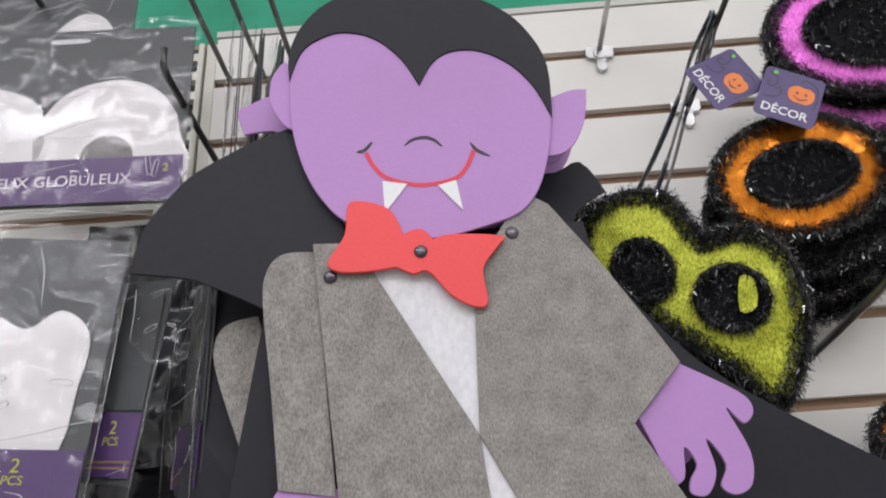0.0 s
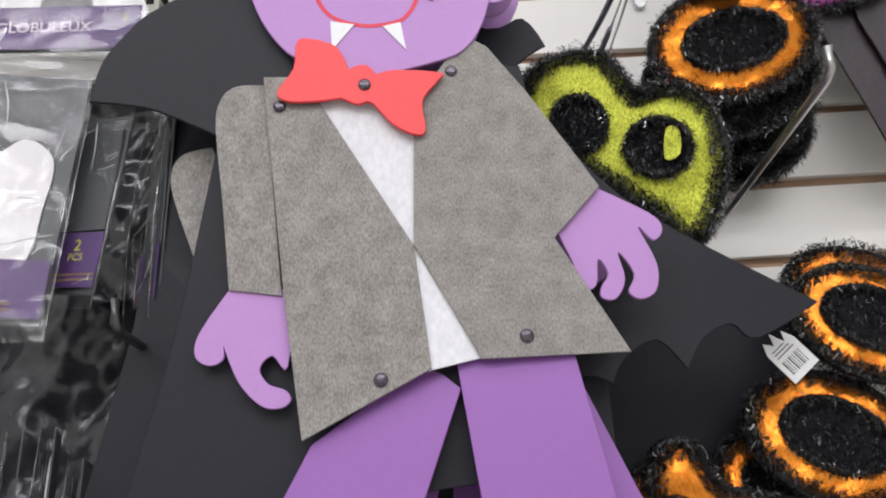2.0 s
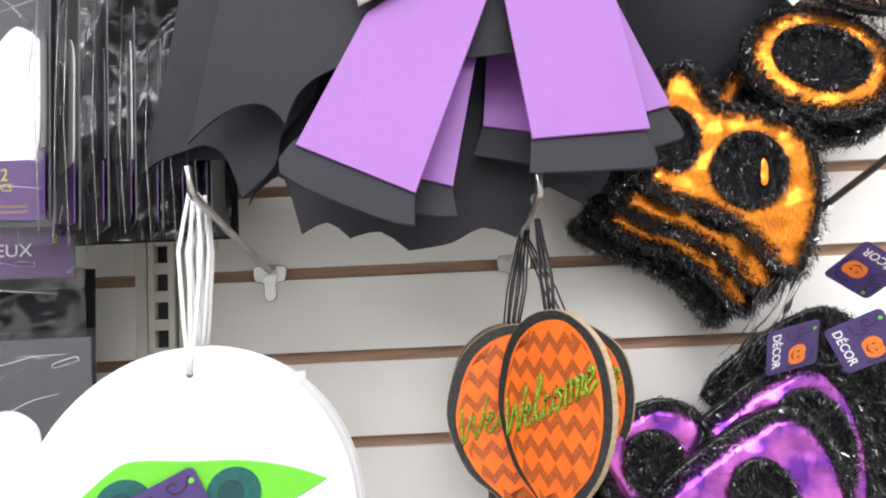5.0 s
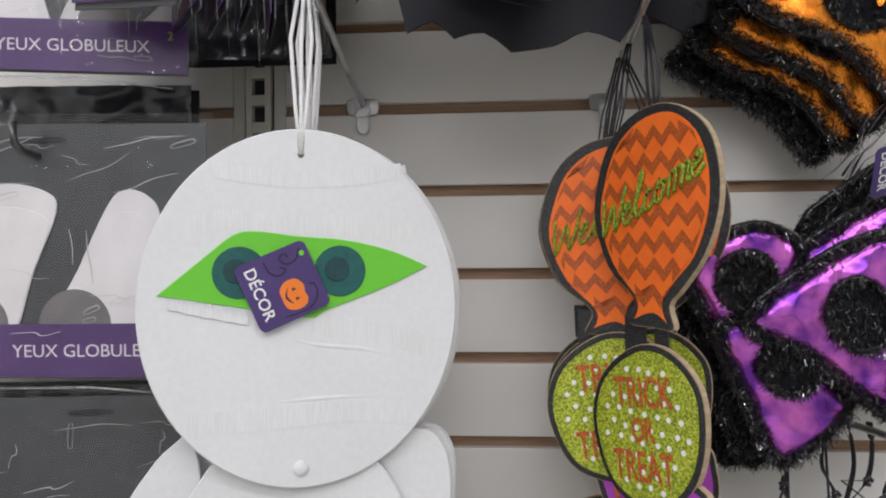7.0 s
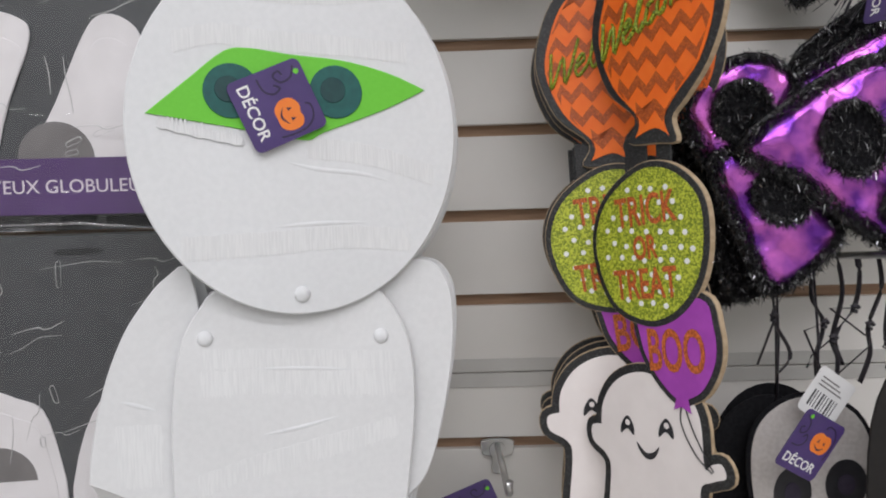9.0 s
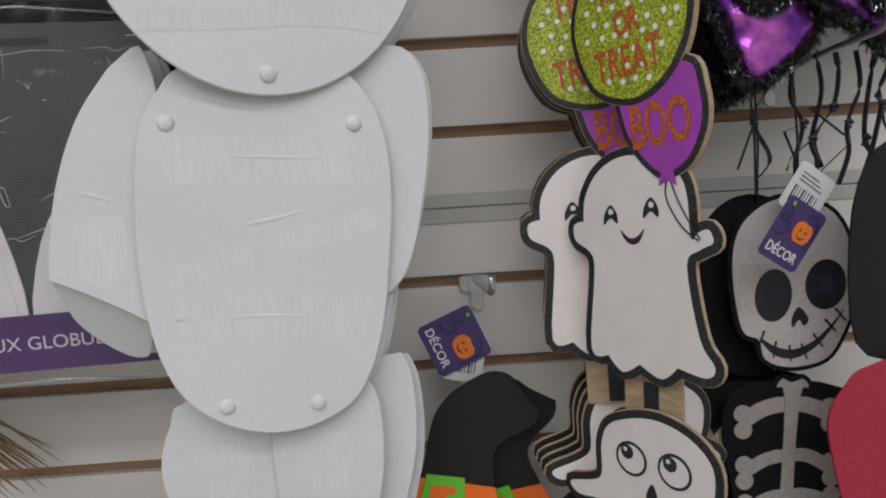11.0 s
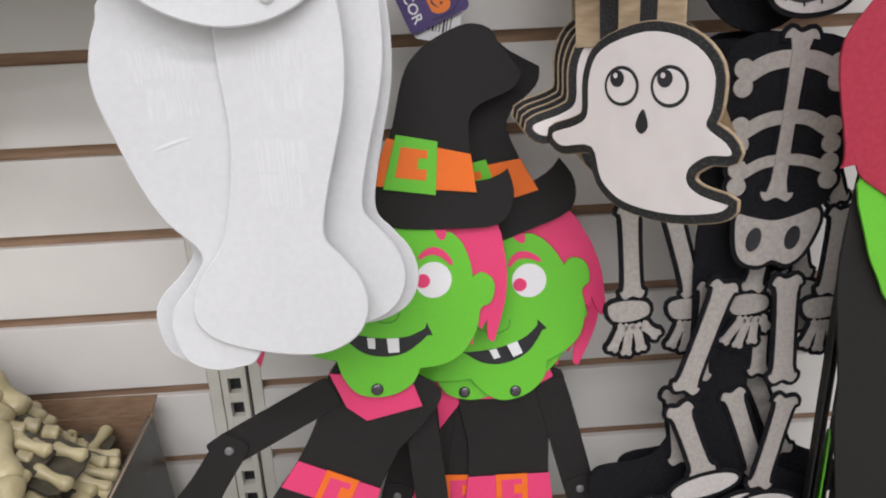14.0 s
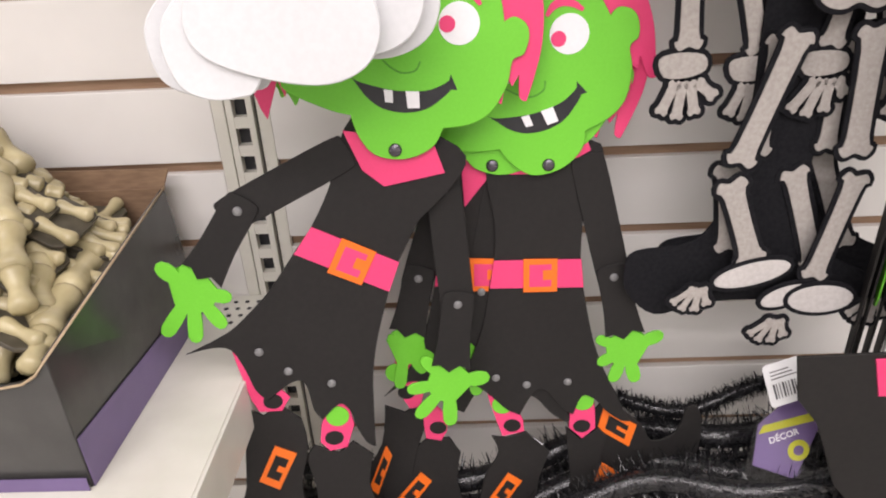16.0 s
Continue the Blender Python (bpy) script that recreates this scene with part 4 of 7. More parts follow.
# the word Welcome in brushed script, letter by letter, along a rising line
SCRIPT = [[(0, 2.9), (0.3, 0.2), (0.95, 2.2), (1.35, 0.1), (2.0, 2.9)],
          [(2.0, 0.8), (2.6, 1.1), (2.4, 1.6), (2.0, 0.9), (2.3, 0.1), (2.9, 0.5)],
          [(2.9, 0.5), (3.5, 2.6), (3.3, 3.0), (3.1, 1.0), (3.4, 0.1), (3.8, 0.5)],
          [(4.4, 1.4), (4.0, 1.3), (3.9, 0.4), (4.3, 0.1), (4.7, 0.5)],
          [(5.1, 1.4), (4.8, 0.9), (4.9, 0.2), (5.3, 0.2), (5.5, 0.9), (5.2, 1.4), (5.8, 1.2)],
          [(5.9, 0.0), (6.0, 1.4), (6.4, 1.4), (6.4, 0.0), (6.5, 1.3), (6.9, 1.4), (6.9, 0.0), (7.1, 1.4), (7.4, 1.3), (7.4, 0.1), (7.7, 0.4)],
          [(7.7, 0.7), (8.3, 1.1), (8.1, 1.7), (7.7, 0.8), (8.0, 0.1), (8.6, 0.6)]]


def crossing(line, w):
    """Where a level line enters and leaves an outline."""
    at = []
    for (u0, w0), (u1, w1) in zip(line, line[1:] + line[:1]):
        if (w0 - w) * (w1 - w) < 0:
            at.append(u0 + (u1 - u0) * (w - w0) / (w1 - w0))
    return (min(at), max(at)) if at else (0.3, 0.5)


def balloon_sign(m, label, low_board=None, top_board=None):
    ob = thing("balloon_sign", m, label, "hanging sign", "stacked balloon signs")
    b1 = rounded([(-4.7, 12.0), (-4.3, 14.9), (-3.0, 17.4), (-0.7, 18.9), (2.1, 19.0), (4.6, 17.4), (5.6, 15.0), (5.6, 12.0), (4.5, 9.2), (2.8, 7.1), (1.9, 6.1), (2.2, 4.6), (0.6, 4.6), (-1.6, 4.8), (-1.1, 6.4), (-3.4, 8.5)], 4)
    b2 = rounded([(-4.8, -2.4), (-3.9, 1.0), (-0.9, 3.3), (1.9, 3.3), (4.2, 1.4), (4.7, -1.5), (4.1, -4.4), (2.3, -6.6), (-0.2, -7.4), (-3.2, -6.2)], 5)
    b3 = rounded([(-1.0, -5.4), (4.0, -4.9), (5.1, -6.9), (5.2, -9.0), (4.3, -11.0), (3.1, -11.9), (2.5, -12.1), (1.6, -11.8), (0.2, -10.5), (-0.9, -8.5)], 5)
    ghost = [(-0.6, -10.5), (-2.9, -11.4), (-4.2, -13.2), (-4.4, -14.9), (-5.3, -15.2), (-5.2, -16.3), (-3.9, -17.1), (-3.6, -18.5), (-4.1, -24.0), (-2.6, -24.2), (-1.4, -25.2), (0, -24.4), (1.7, -25.1), (2.9, -24.1), (4.9, -24.4), (5.5, -23.6), (4.5, -22.0), (3.7, -17.5), (4.6, -16.5), (5.5, -16.0), (5.2, -15.2), (4.5, -15.4), (4.0, -15.7), (3.7, -12.7), (2.4, -11.1)]
    ghost = rounded(ghost, 4, (3, 9, 11, 13))
    imp = [(-2.5, -29.0), (0.7, -28.0), (3.5, -28.5), (5.2, -30), (5.3, -32.1), (5.0, -33.2), (6.2, -34), (6.6, -34.7), (5.2, -34.9), (4.1, -35.7), (4.0, -36.6), (4.9, -37.2), (6.7, -37.5), (6.0, -38.1), (3, -38.7), (-0.4, -38.5), (-2.3, -37.3), (-3.2, -35.2), (-5.8, -35.4), (-6.6, -34.6), (-4.6, -33.9), (-3.6, -33.1), (-3.5, -30.7)]
    imp = rounded(imp, 4, (12,))
    for name, line, grow in (("balloon_board", b1, 0.0), ("balloon_board", b2, 0.0), ("balloon_board", b3, 0.15), ("ghost_board", ghost, 0.6), ("ghost_board", imp, 0.6)):
        near = 1.2 if line is b3 else 2.4 if line is b2 else 0.0
        line = grown(line, grow) if grow else line
        board = plate(name, line, WOOD_EDGE, ob, near + (1.9 if grow == 0.6 else 1.0), 2.6 if grow == 0.6 else 4.4, "cut board with pale edges", low_board if line[0][1] < -26 else top_board if line is b1 else None, bevel=0.2)
        plate("black_border", grown(line, -0.06), BLACK_GLITTER, board, near + 3.5, 0.8, bevel=0.2)
        if line is b1:
            orange = [(-4.0, 11.8), (-3.5, 14.6), (-2.4, 16.8), (-0.4, 18.2), (2.1, 18.4), (4.0, 17.0), (4.9, 14.8), (4.9, 12.0), (3.9, 9.3), (2.3, 7.6), (1.3, 6.2), (1.7, 5.0), (0.6, 5.6), (-1.0, 5.1), (-0.7, 6.4), (-2.8, 8.7)]
            plate("orange_face", rounded(orange, 4, (11, 13)), ORANGE_PAINT, board, 4.2, 0.5, bevel=0.1)
            for k in range(7):
                w0 = 6.7 + k * 1.72
                spans = [crossing(orange, w0 + d) for d in (-0.75, 0.0, 0.75)]
                left, right = min(p[0] for p in spans), max(p[1] for p in spans)
                n = max(2, round((right - left) / 0.73))
                strip = []
                for edge in (0.36, -0.36):
                    row = []
                    for i in range(n + 1):
                        w = w0 + (0.42 if i % 2 else -0.42) + edge
                        low, high = crossing(orange, w)
                        row.append((min(max(left + (right - left) * i / n, low + 0.12 - 0.02 * i), high - 0.12 - 0.02 * (n - i)), w))
                    strip += row if edge > 0 else row[::-1]
                plate("glitter_zigzag", strip, COPPER_GLITTER, board, 4.7, 0.3, bevel=0.03)
            for letter in SCRIPT:
                rod("lettering", [((-3.9 + x + 0.14 * y) * 0.01, -0.0052, (10.2 + y + 0.47 * x) * 0.01) for x, y in flow(letter, 5)], 0.0019, DARK_GREEN_GLITTER, board, sides=6, flat_by=0.6)
        elif line is b2:
            plate("green_face", grown(b2, -0.46), GREEN_GLITTER, board, 6.6, 0.5, bevel=0.1)
            rnd = random.Random(4)
            for r in range(11):
                for c in range(9):
                    u, w = -4.2 + c * 1.04 + (0.52 if r % 2 else 0) + rnd.uniform(-0.12, 0.12), -6.7 + r * 0.94 + rnd.uniform(-0.1, 0.1)
                    if ((u + 0.05) / 3.6) ** 2 + ((w + 2.0) / 4.5) ** 2 < 1:
                        disc("white_dot", u, w, 0.185, WHITE_PRINT, board, 7.0, 0.3)
            for key, w in (("trick", 0.25), ("or", -2.2), ("treat", -4.6)):
                lettering("lettering", key, -0.1, w, ORANGE_GLITTER, board, 7.4, 7, (0.98, 1.6))
        elif grow == 0.15:
            plate("purple_face", grown(b3, -0.3), PURPLE_PAINT, board, 5.4, 0.5, bevel=0.1)
            lettering("lettering", "boo", 2.1, -8.8, ORANGE_GLITTER, board, 6.0, 6, (1.0, 1.9))
            plate("balloon_knot", [(1.9, -12.5), (2.5, -12.2), (3.2, -12.5), (2.9, -11.4), (2.2, -11.4)], PURPLE_PAINT, board, 5.55, 0.5, bevel=0.1)
            for pts in ([(2.5, -11.9), (2.4, -13.3), (3.4, -15.0), (4.6, -15.9)], [(2.6, -11.9), (3.2, -13.4), (4.0, -14.8), (4.7, -15.8)]):
                plate("balloon_string", band(flow(pts, 6), 0.09), BLACK_INK, board, 5.2, 0.2, bevel=0.02)
        else:
            inner = ghost if line[0][1] > -26 else imp
            face = plate("ghost_face", grown(inner, -0.02), GHOST_PAINT, board, 4.2, 0.5, bevel=0.1)
            if inner is ghost:
                for u, w, s in ((-2.0, -14.5, 1), (1.2, -14.0, -1)):
                    plate("eye", rounded([(u - 0.55, w - 0.6), (u - 0.5, w + 0.1), (u, w + 0.75), (u + 0.5, w + 0.2), (u + 0.55, w - 0.5), (u, w - 0.15)], 4), BLACK_INK, face, 4.7, 0.3, bevel=0.03)
                    disc("eye_glint", u + 0.05, w + 0.28, 0.2, GHOST_PAINT, face, 4.95, 0.2)
                plate("smile", rounded([(-1.2, -15.4), (-0.9, -16.0), (-0.3, -16.35), (0.3, -16.1), (0.65, -15.3), (0.2, -15.75), (-0.35, -15.95), (-0.8, -15.75)], 4), BLACK_INK, face, 4.7, 0.3, bevel=0.03)
            else:
                for u, w in ((-0.9, -31.2), (2.5, -31.1)):
                    disc("eye", u, w, 1.28, BLACK_INK, face, 4.7, 0.3, b=1.22)
                    disc("eye_white", u, w, 1.08, GHOST_PAINT, face, 4.95, 0.3, b=1.0)
                    disc("pupil", u - 0.3, w + 0.45, 0.52, BLACK_INK, face, 5.2, 0.3)
                    disc("eye_glint", u - 0.42, w + 0.62, 0.16, GHOST_PAINT, face, 5.4, 0.2)
                plate("mouth", rounded([(0.75, -32.5), (0.25, -33.5), (0.7, -34.0), (1.15, -33.5)], 4), BLACK_INK, face, 4.7, 0.3, bevel=0.03)
    plate("link", [(-2.4, 5.2), (-0.6, 5.2), (-0.6, 2.6), (-2.4, 2.6)], BLACK_GLITTER, ob, -2.2, 2)
    plate("link", [(0.2, 5.0), (1.3, 5.0), (1.3, 2.6), (0.2, 2.6)], BLACK_GLITTER, ob, -2.2, 2)
    plate("link", [(-1.8, -24.0), (2.8, -24.0), (2.8, -29.2), (-1.8, -29.2)], WOOD_EDGE, ob, -3.0, 2, "plain wooden joining strip")
    plate("link_stripe", [(-0.2, -24.5), (1.0, -24.5), (1.0, -29), (-0.2, -29)], BLACK_GLITTER, ob, -1.6, 0.6)
    hook = m.inverted() @ Vector((0.565, m.translation.y, 1.572))
    for u in (-0.6, 0.0, 0.6):
        foot = Vector((0.005 + u * 0.006, 0.001, 0.186 - (0.013 if top_board else 0)))
        rod("hanging_ribbon", [foot, foot.lerp(hook, 0.4) + Vector((u * 0.005, 0.001, 0)), hook + Vector((u * 0.002, 0, 0))], 0.0019, STRING_BLACK, ob, flat_by=0.4)
    return ob


FRONT_SIGN = pose(0.566, -0.167, 1.32, 0, 0, -54)
balloon_sign(FRONT_SIGN, "wooden balloon and ghost sign with orange, green and purple glitter balloons")
for k, (x, y, lean, turn) in enumerate(((0.550, -0.113, -1.6, -14), (0.583, -0.082, 2.6, -20), (0.553, -0.088, -2.2, -17), (0.553, -0.068, -2.6, -19))):
    at = pose(x, y, 1.322, 0, lean, turn)
    low = pose(0.577 - 0.0015 * k, -0.103 + 0.0085 * k, 1.325 + 0.0025 * k, 0, 0, 2)
    balloon_sign(at, "wooden balloon and ghost sign stacked behind the front one", at.inverted() @ low, pose(-0.002, 0, -0.013))


# ---- the jointed witches ----


def fan(palm, fingers, width=1.2):
    """A flat glove outline: a round palm with blunt fingers at given angles (degrees from down, to the left) and lengths, in cm."""
    pts = []
    for ang, length, wide in fingers:
        a = radians(ang)
        d, s = (-math.sin(a), -math.cos(a)), (-math.cos(a), math.sin(a))
        h = width * wide * 0.5
        for along, side in ((palm * 0.98, -h * 0.86), (length * 0.62, -h), (length - h, -h * 0.96), (length - h * 0.25, -h * 0.62), (length, 0.0), (length - h * 0.25, h * 0.62), (length - h, h * 0.96), (length * 0.62, h), (palm * 0.98, h * 0.86)):
            pts.append((d[0] * along + s[0] * side, d[1] * along + s[1] * side))
    return pts


def limb(a, b, wide, ends=(0.5, 0.5)):
    """A sleeve outline from a to b, rounded at both ends, in cm."""
    d = (Vector(b) - Vector(a)).normalized()
    s = Vector((-d.y, d.x)) * wide * 0.5
    a, b = Vector(a) - d * wide * ends[0], Vector(b) + d * wide * ends[1]
    pts = [a - s * 0.62, a - s * 0.95 + d * wide * 0.25, a.lerp(b, 0.5) - s, b - s * 0.95 - d * wide * 0.25, b - s * 0.6, b + s * 0.6, b + s * 0.95 - d * wide * 0.25, a.lerp(b, 0.5) + s, a + s * 0.95 + d * wide * 0.25, a + s * 0.62]
    return rounded([tuple(p) for p in pts], 3)


def cuff(a, b, wide):
    """A forearm from a to b that widens to a jagged cuff."""
    d = (Vector(b) - Vector(a)).normalized()
    s = Vector((-d.y, d.x)) * wide * 0.5
    a, b = Vector(a) - d * wide * 0.4, Vector(b)
    pts = [a - s * 0.6, a - s * 0.95 + d * wide * 0.25, a.lerp(b, 0.6) - s * 1.0, b - s * 1.2 - d * 0.2, b - s * 0.7 - d * 0.3, b - s * 0.1 + d * 0.35, b + s * 0.5 - d * 0.3, b + s * 1.25 + d * 0.1, a.lerp(b, 0.6) + s * 1.0, a + s * 0.95 + d * wide * 0.25, a + s * 0.6]
    return rounded([tuple(p) for p in pts], 3, (3, 4, 5, 6, 7))


def boot_buckle(name, corners, parent, near):
    """A square orange buckle with its slot, through four corners in cm."""
    a, b, c, d = (Vector(p) for p in corners)

    def inside(s, t):
        return tuple(a.lerp(b, s).lerp(d.lerp(c, s), t))

    plate(name, [tuple(p) for p in (a, b, c, d)], ORANGE_FOAM, parent, near, 1.2)
    plate("buckle_hole", [inside(*p) for p in ((0.2, 0.2), (0.8, 0.2), (0.8, 0.42), (0.5, 0.42), (0.5, 0.58), (0.8, 0.58), (0.8, 0.8), (0.2, 0.8))], WITCH_BLACK, parent, near + 0.5, 0.6, bevel=0.1)


def stocking(ob, line, hole, dot, boot_line, near):
    """A pink stocking with a lace hole and a green spot, and the black boot that it stands in."""
    leg = plate("stocking", rounded(line, 3, tuple(range(2, len(line)))), PINK_FOAM, ob, near, 1.6)
    disc("lace_hole", *hole, 0.78, WITCH_BLACK, leg, near + 1.2, 0.6, b=0.68)
    if dot:
        disc("green_spot", *dot, 0.95, GREEN_FOAM, leg, near + 1.3, 0.8)
    return plate("boot", rounded(boot_line, 3, (0, 1, 2, 3)), WITCH_BLACK, ob, near - 1.9, 1.8)


def witch(m, label, lean=0.0, arms=(), collar=(), head_turn=0.0, legs=(), hatted=True, thick=2.0):
    """A jointed foam witch, neck stud at the origin. lean turns the dress; arms: shoulder, elbow, palm (cm), depth (mm), fingers."""
    ob = thing("hanging_witch", m, label, "hanging decoration", "jointed witches")
    dress_line = [(-3.3, 1.6), (3.2, 1.7), (4.3, -0.2), (2.9, -4.5), (2.8, -8.2), (3.1, -10.8), (3.9, -15.0), (4.8, -18.0), (6.3, -21.4), (7.7, -24.4), (6.9, -24.3), (5.5, -23.2), (4.4, -21.9), (3.3, -21.6), (2.6, -23.5), (1.6, -22.9), (0.4, -21.2), (-0.4, -20.7), (-1.2, -21.4), (-2.2, -23.4), (-3.4, -22.8), (-4.7, -21.4), (-6.3, -20.1), (-7.7, -20.4), (-9.4, -21.7), (-7.1, -18.8), (-6.0, -16.2), (-5.3, -13.9), (-4.7, -10.4), (-4.3, -8.2), (-4.2, -4.8), (-4.8, -0.4)]

    def on_dress(pts):
        return turned(pts, lean, (0, -2))

    dress = plate("dress", on_dress(rounded(dress_line, 3, (3, 9, 14, 19, 24))), WITCH_BLACK, ob, 0, thick)
    plate("belt", on_dress([(-4.3, -8.1), (2.85, -8.2), (3.1, -10.75), (-4.7, -10.6)]), PINK_FOAM, dress, 1.9, 1.2)
    plate("buckle", on_dress(rounded([(-1.9, -8.0), (0.9, -8.05), (0.9, -11.0), (-1.9, -11.0)], 3, (0, 1, 2, 3))), ORANGE_FOAM, dress, 3.0, 1.2)
    plate("buckle_hole", on_dress([(-1.4, -8.5), (0.4, -8.5), (0.4, -9.0), (-0.3, -9.0), (-0.3, -9.9), (0.4, -9.9), (0.4, -10.5), (-1.4, -10.5)]), PINK_FOAM, dress, 3.4, 0.7, bevel=0.1)
    plate("collar", collar, PINK_FOAM, dress, 1.9, 1.2)
    for u, w in ((-4.3, -19.4), (2.0, -20.0), (-1.6, -20.2)):
        a = on_dress([(u, w)])[0]
        rivet("stud", a[0], a[1], 0.36, STUD_GREY, dress, 1.3)
    for shoulder, elbow, palm_at, near, fingers in arms:
        sleeve = plate("upper_arm", limb(shoulder, elbow, 2.75), WITCH_BLACK, ob, near, thick * 0.9)
        glove = [(palm_at[0] + u, palm_at[1] + w) for u, w in fan(1.8, sorted(fingers), 1.15)]
        plate("glove", glove, GREEN_FOAM, sleeve, near + 0.3, 1.6, "lime green foam glove with spread fingers")
        wrist = Vector(elbow).lerp(Vector(palm_at), 0.8)
        plate("forearm", cuff(elbow, tuple(wrist), 2.7), WITCH_BLACK, sleeve, near + 2.1, thick * 0.9)
        rivet("stud", *elbow, 0.36, STUD_GREY, sleeve, near + 3.1)
        if near < 0:
            rivet("stud", *shoulder, 0.36, STUD_GREY, sleeve, near + 1.1)
    for k, (line, hole, dot, boot_line, clasp) in enumerate(legs):
        boot = stocking(ob, line, hole, dot, boot_line, -2.2 - 0.8 * k)
        for c in clasp:
            boot_buckle("boot_buckle", c, boot, -2.4 - 0.8 * k)

    def up(pts):
        return turned(pts, head_turn, (0, 0))

    plate("hair", up(rounded([(5.2, 12.6), (9.8, 12.6), (10.8, 9.8), (10.8, 6.8), (10.2, 4.4), (9.6, 2.7), (9.1, 3.0), (9.1, 4.6), (8.6, 3.8), (8.2, 4.5), (7.8, 2.6), (7.1, 3.4), (7.9, 5.2), (7.0, 9.0)], 4, (5, 7, 8, 9, 10, 12))), PINK_FOAM, ob, 3.6, 1.6)
    plate("hair", up(rounded([(-2.0, 13.2), (-5.0, 12.4), (-7.0, 8.4), (-9.4, 6.4), (-9.1, 4.0), (-8.6, 2.8), (-7.6, 5.4), (-7.2, 4.2), (-6.4, 5.6), (-2.6, 9.0)], 4, (5, 6, 7))), PINK_FOAM, ob, 3.6, 1.6)
    face_line = [(2.2, 12.6), (5.9, 12.1), (7.2, 11.3), (7.9, 9.7), (8.1, 8.2), (8.8, 8.5), (9.6, 8.0), (9.8, 7.1), (9.4, 6.0), (8.6, 5.6), (8.2, 4.0), (7.0, 2.2), (5.4, 1.4), (3.5, 1.3), (2.9, 0.2), (1.7, -0.5), (0.2, -0.7), (-1.5, -0.2), (-2.5, 1.2), (-2.9, 2.7), (-4.4, 3.2), (-7.0, 4.6), (-7.2, 5.6), (-5.4, 7.6), (-4.2, 10.4), (-2.8, 12.8)]
    face = plate("face", up(rounded(face_line, 4, (4, 13, 19))), GREEN_FOAM, ob, 6.2, 2)
    for eye_u in (5.0, -0.8):
        e = up([(eye_u, 8.3)])[0]
        disc("eye", *e, 1.42, WHITE_FOAM, face, 7.4, 0.9)
        disc("pupil", *up([(eye_u - 0.82, 8.32)])[0], 0.55, PINK_FOAM, face, 8.0, 0.6)
    plate("eyebrow", up(band(flow([(4.0, 10.1), (4.6, 10.5), (5.3, 10.55), (6.0, 10.1), (6.5, 9.4)]), 0.5, lambda t: 0.5 + 0.7 * math.sin(t * 3.14))), PINK_FOAM, face, 7.4, 0.8, bevel=0.1)
    plate("brow_curl", up(rounded([(5.3, 12.3), (6.2, 12.1), (6.1, 11.5), (5.7, 11.4)], 3)), PINK_FOAM, face, 7.4, 0.8, bevel=0.1)
    grin = rounded([(-2.7, 5.5), (-2.2, 5.0), (-0.7, 4.45), (0.7, 4.1), (2.5, 4.0), (3.6, 4.3), (4.1, 4.55), (4.25, 5.0), (4.65, 3.9), (4.2, 3.95), (3.7, 3.5), (2.4, 2.75), (0.9, 2.6), (-0.6, 3.0), (-1.6, 3.8), (-2.2, 4.7)], 4, (0, 6, 7, 8, 9))
    plate("grin", up(grin), BLACK_INK, face, 7.4, 0.6, bevel=0.1)
    plate("tooth", up([(-0.45, 4.32), (0.15, 4.2), (0.12, 3.35), (-0.42, 3.45)]), WHITE_FOAM, face, 7.9, 0.7, bevel=0.1)
    plate("tooth", up([(1.05, 4.08), (1.98, 4.0), (1.95, 2.85), (1.1, 2.9)]), WHITE_FOAM, face, 7.9, 0.7, bevel=0.1)
    plate("nose_line", up(band(flow([(-0.9, 7.0), (-0.1, 6.0), (0.8, 5.35), (1.8, 5.4), (2.2, 6.0)]), 0.13)), NOSE_GREEN, face, 7.3, 0.3, bevel=0.05)
    rivet("stud", 0, 0, 0.5, GUNMETAL, face, 7.4)
    if not hatted:
        return ob
    brim = rounded([(-6.0, 15.2), (-0.5, 13.3), (3.0, 12.5), (6.3, 12.2), (10.3, 12.2), (11.6, 14.2), (11.2, 16.4), (8.7, 15.6), (1.0, 16.4), (-4.0, 17.4)], 4, (0, 6))
    hat = plate("hat_brim", up(brim), WITCH_BLACK, ob, 8.6, 1.8)
    plate("hat_crown", up(rounded([(0.8, 15.4), (2.5, 19.4), (3.7, 23.5), (4.8, 25.1), (6.4, 26.2), (8.6, 27.0), (10.3, 26.6), (11.1, 25.3), (12.6, 23.4), (11.8, 22.2), (8.7, 20.8), (8.4, 17.6), (8.7, 14.6)], 4, (0, 8, 12))), WITCH_BLACK, hat, 8.8, 1.8)
    plate("hat_band", up([(2.2, 19.3), (8.4, 17.7), (8.7, 14.8), (0.85, 15.9)]), ORANGE_FOAM, hat, 10.4, 1.0)
    plate("hat_buckle", up(rounded([(2.9, 19.5), (5.95, 18.8), (5.55, 14.85), (1.65, 15.6)], 3, (0, 1, 2, 3))), GREEN_FOAM, hat, 11.4, 1.0)
    plate("buckle_hole", up([(3.2, 18.6), (5.15, 18.2), (5.1, 17.6), (4.45, 17.7), (4.3, 16.9), (5.0, 16.8), (4.9, 16.0), (2.6, 16.4)]), ORANGE_FOAM, hat, 11.8, 0.7, bevel=0.1)
    return ob


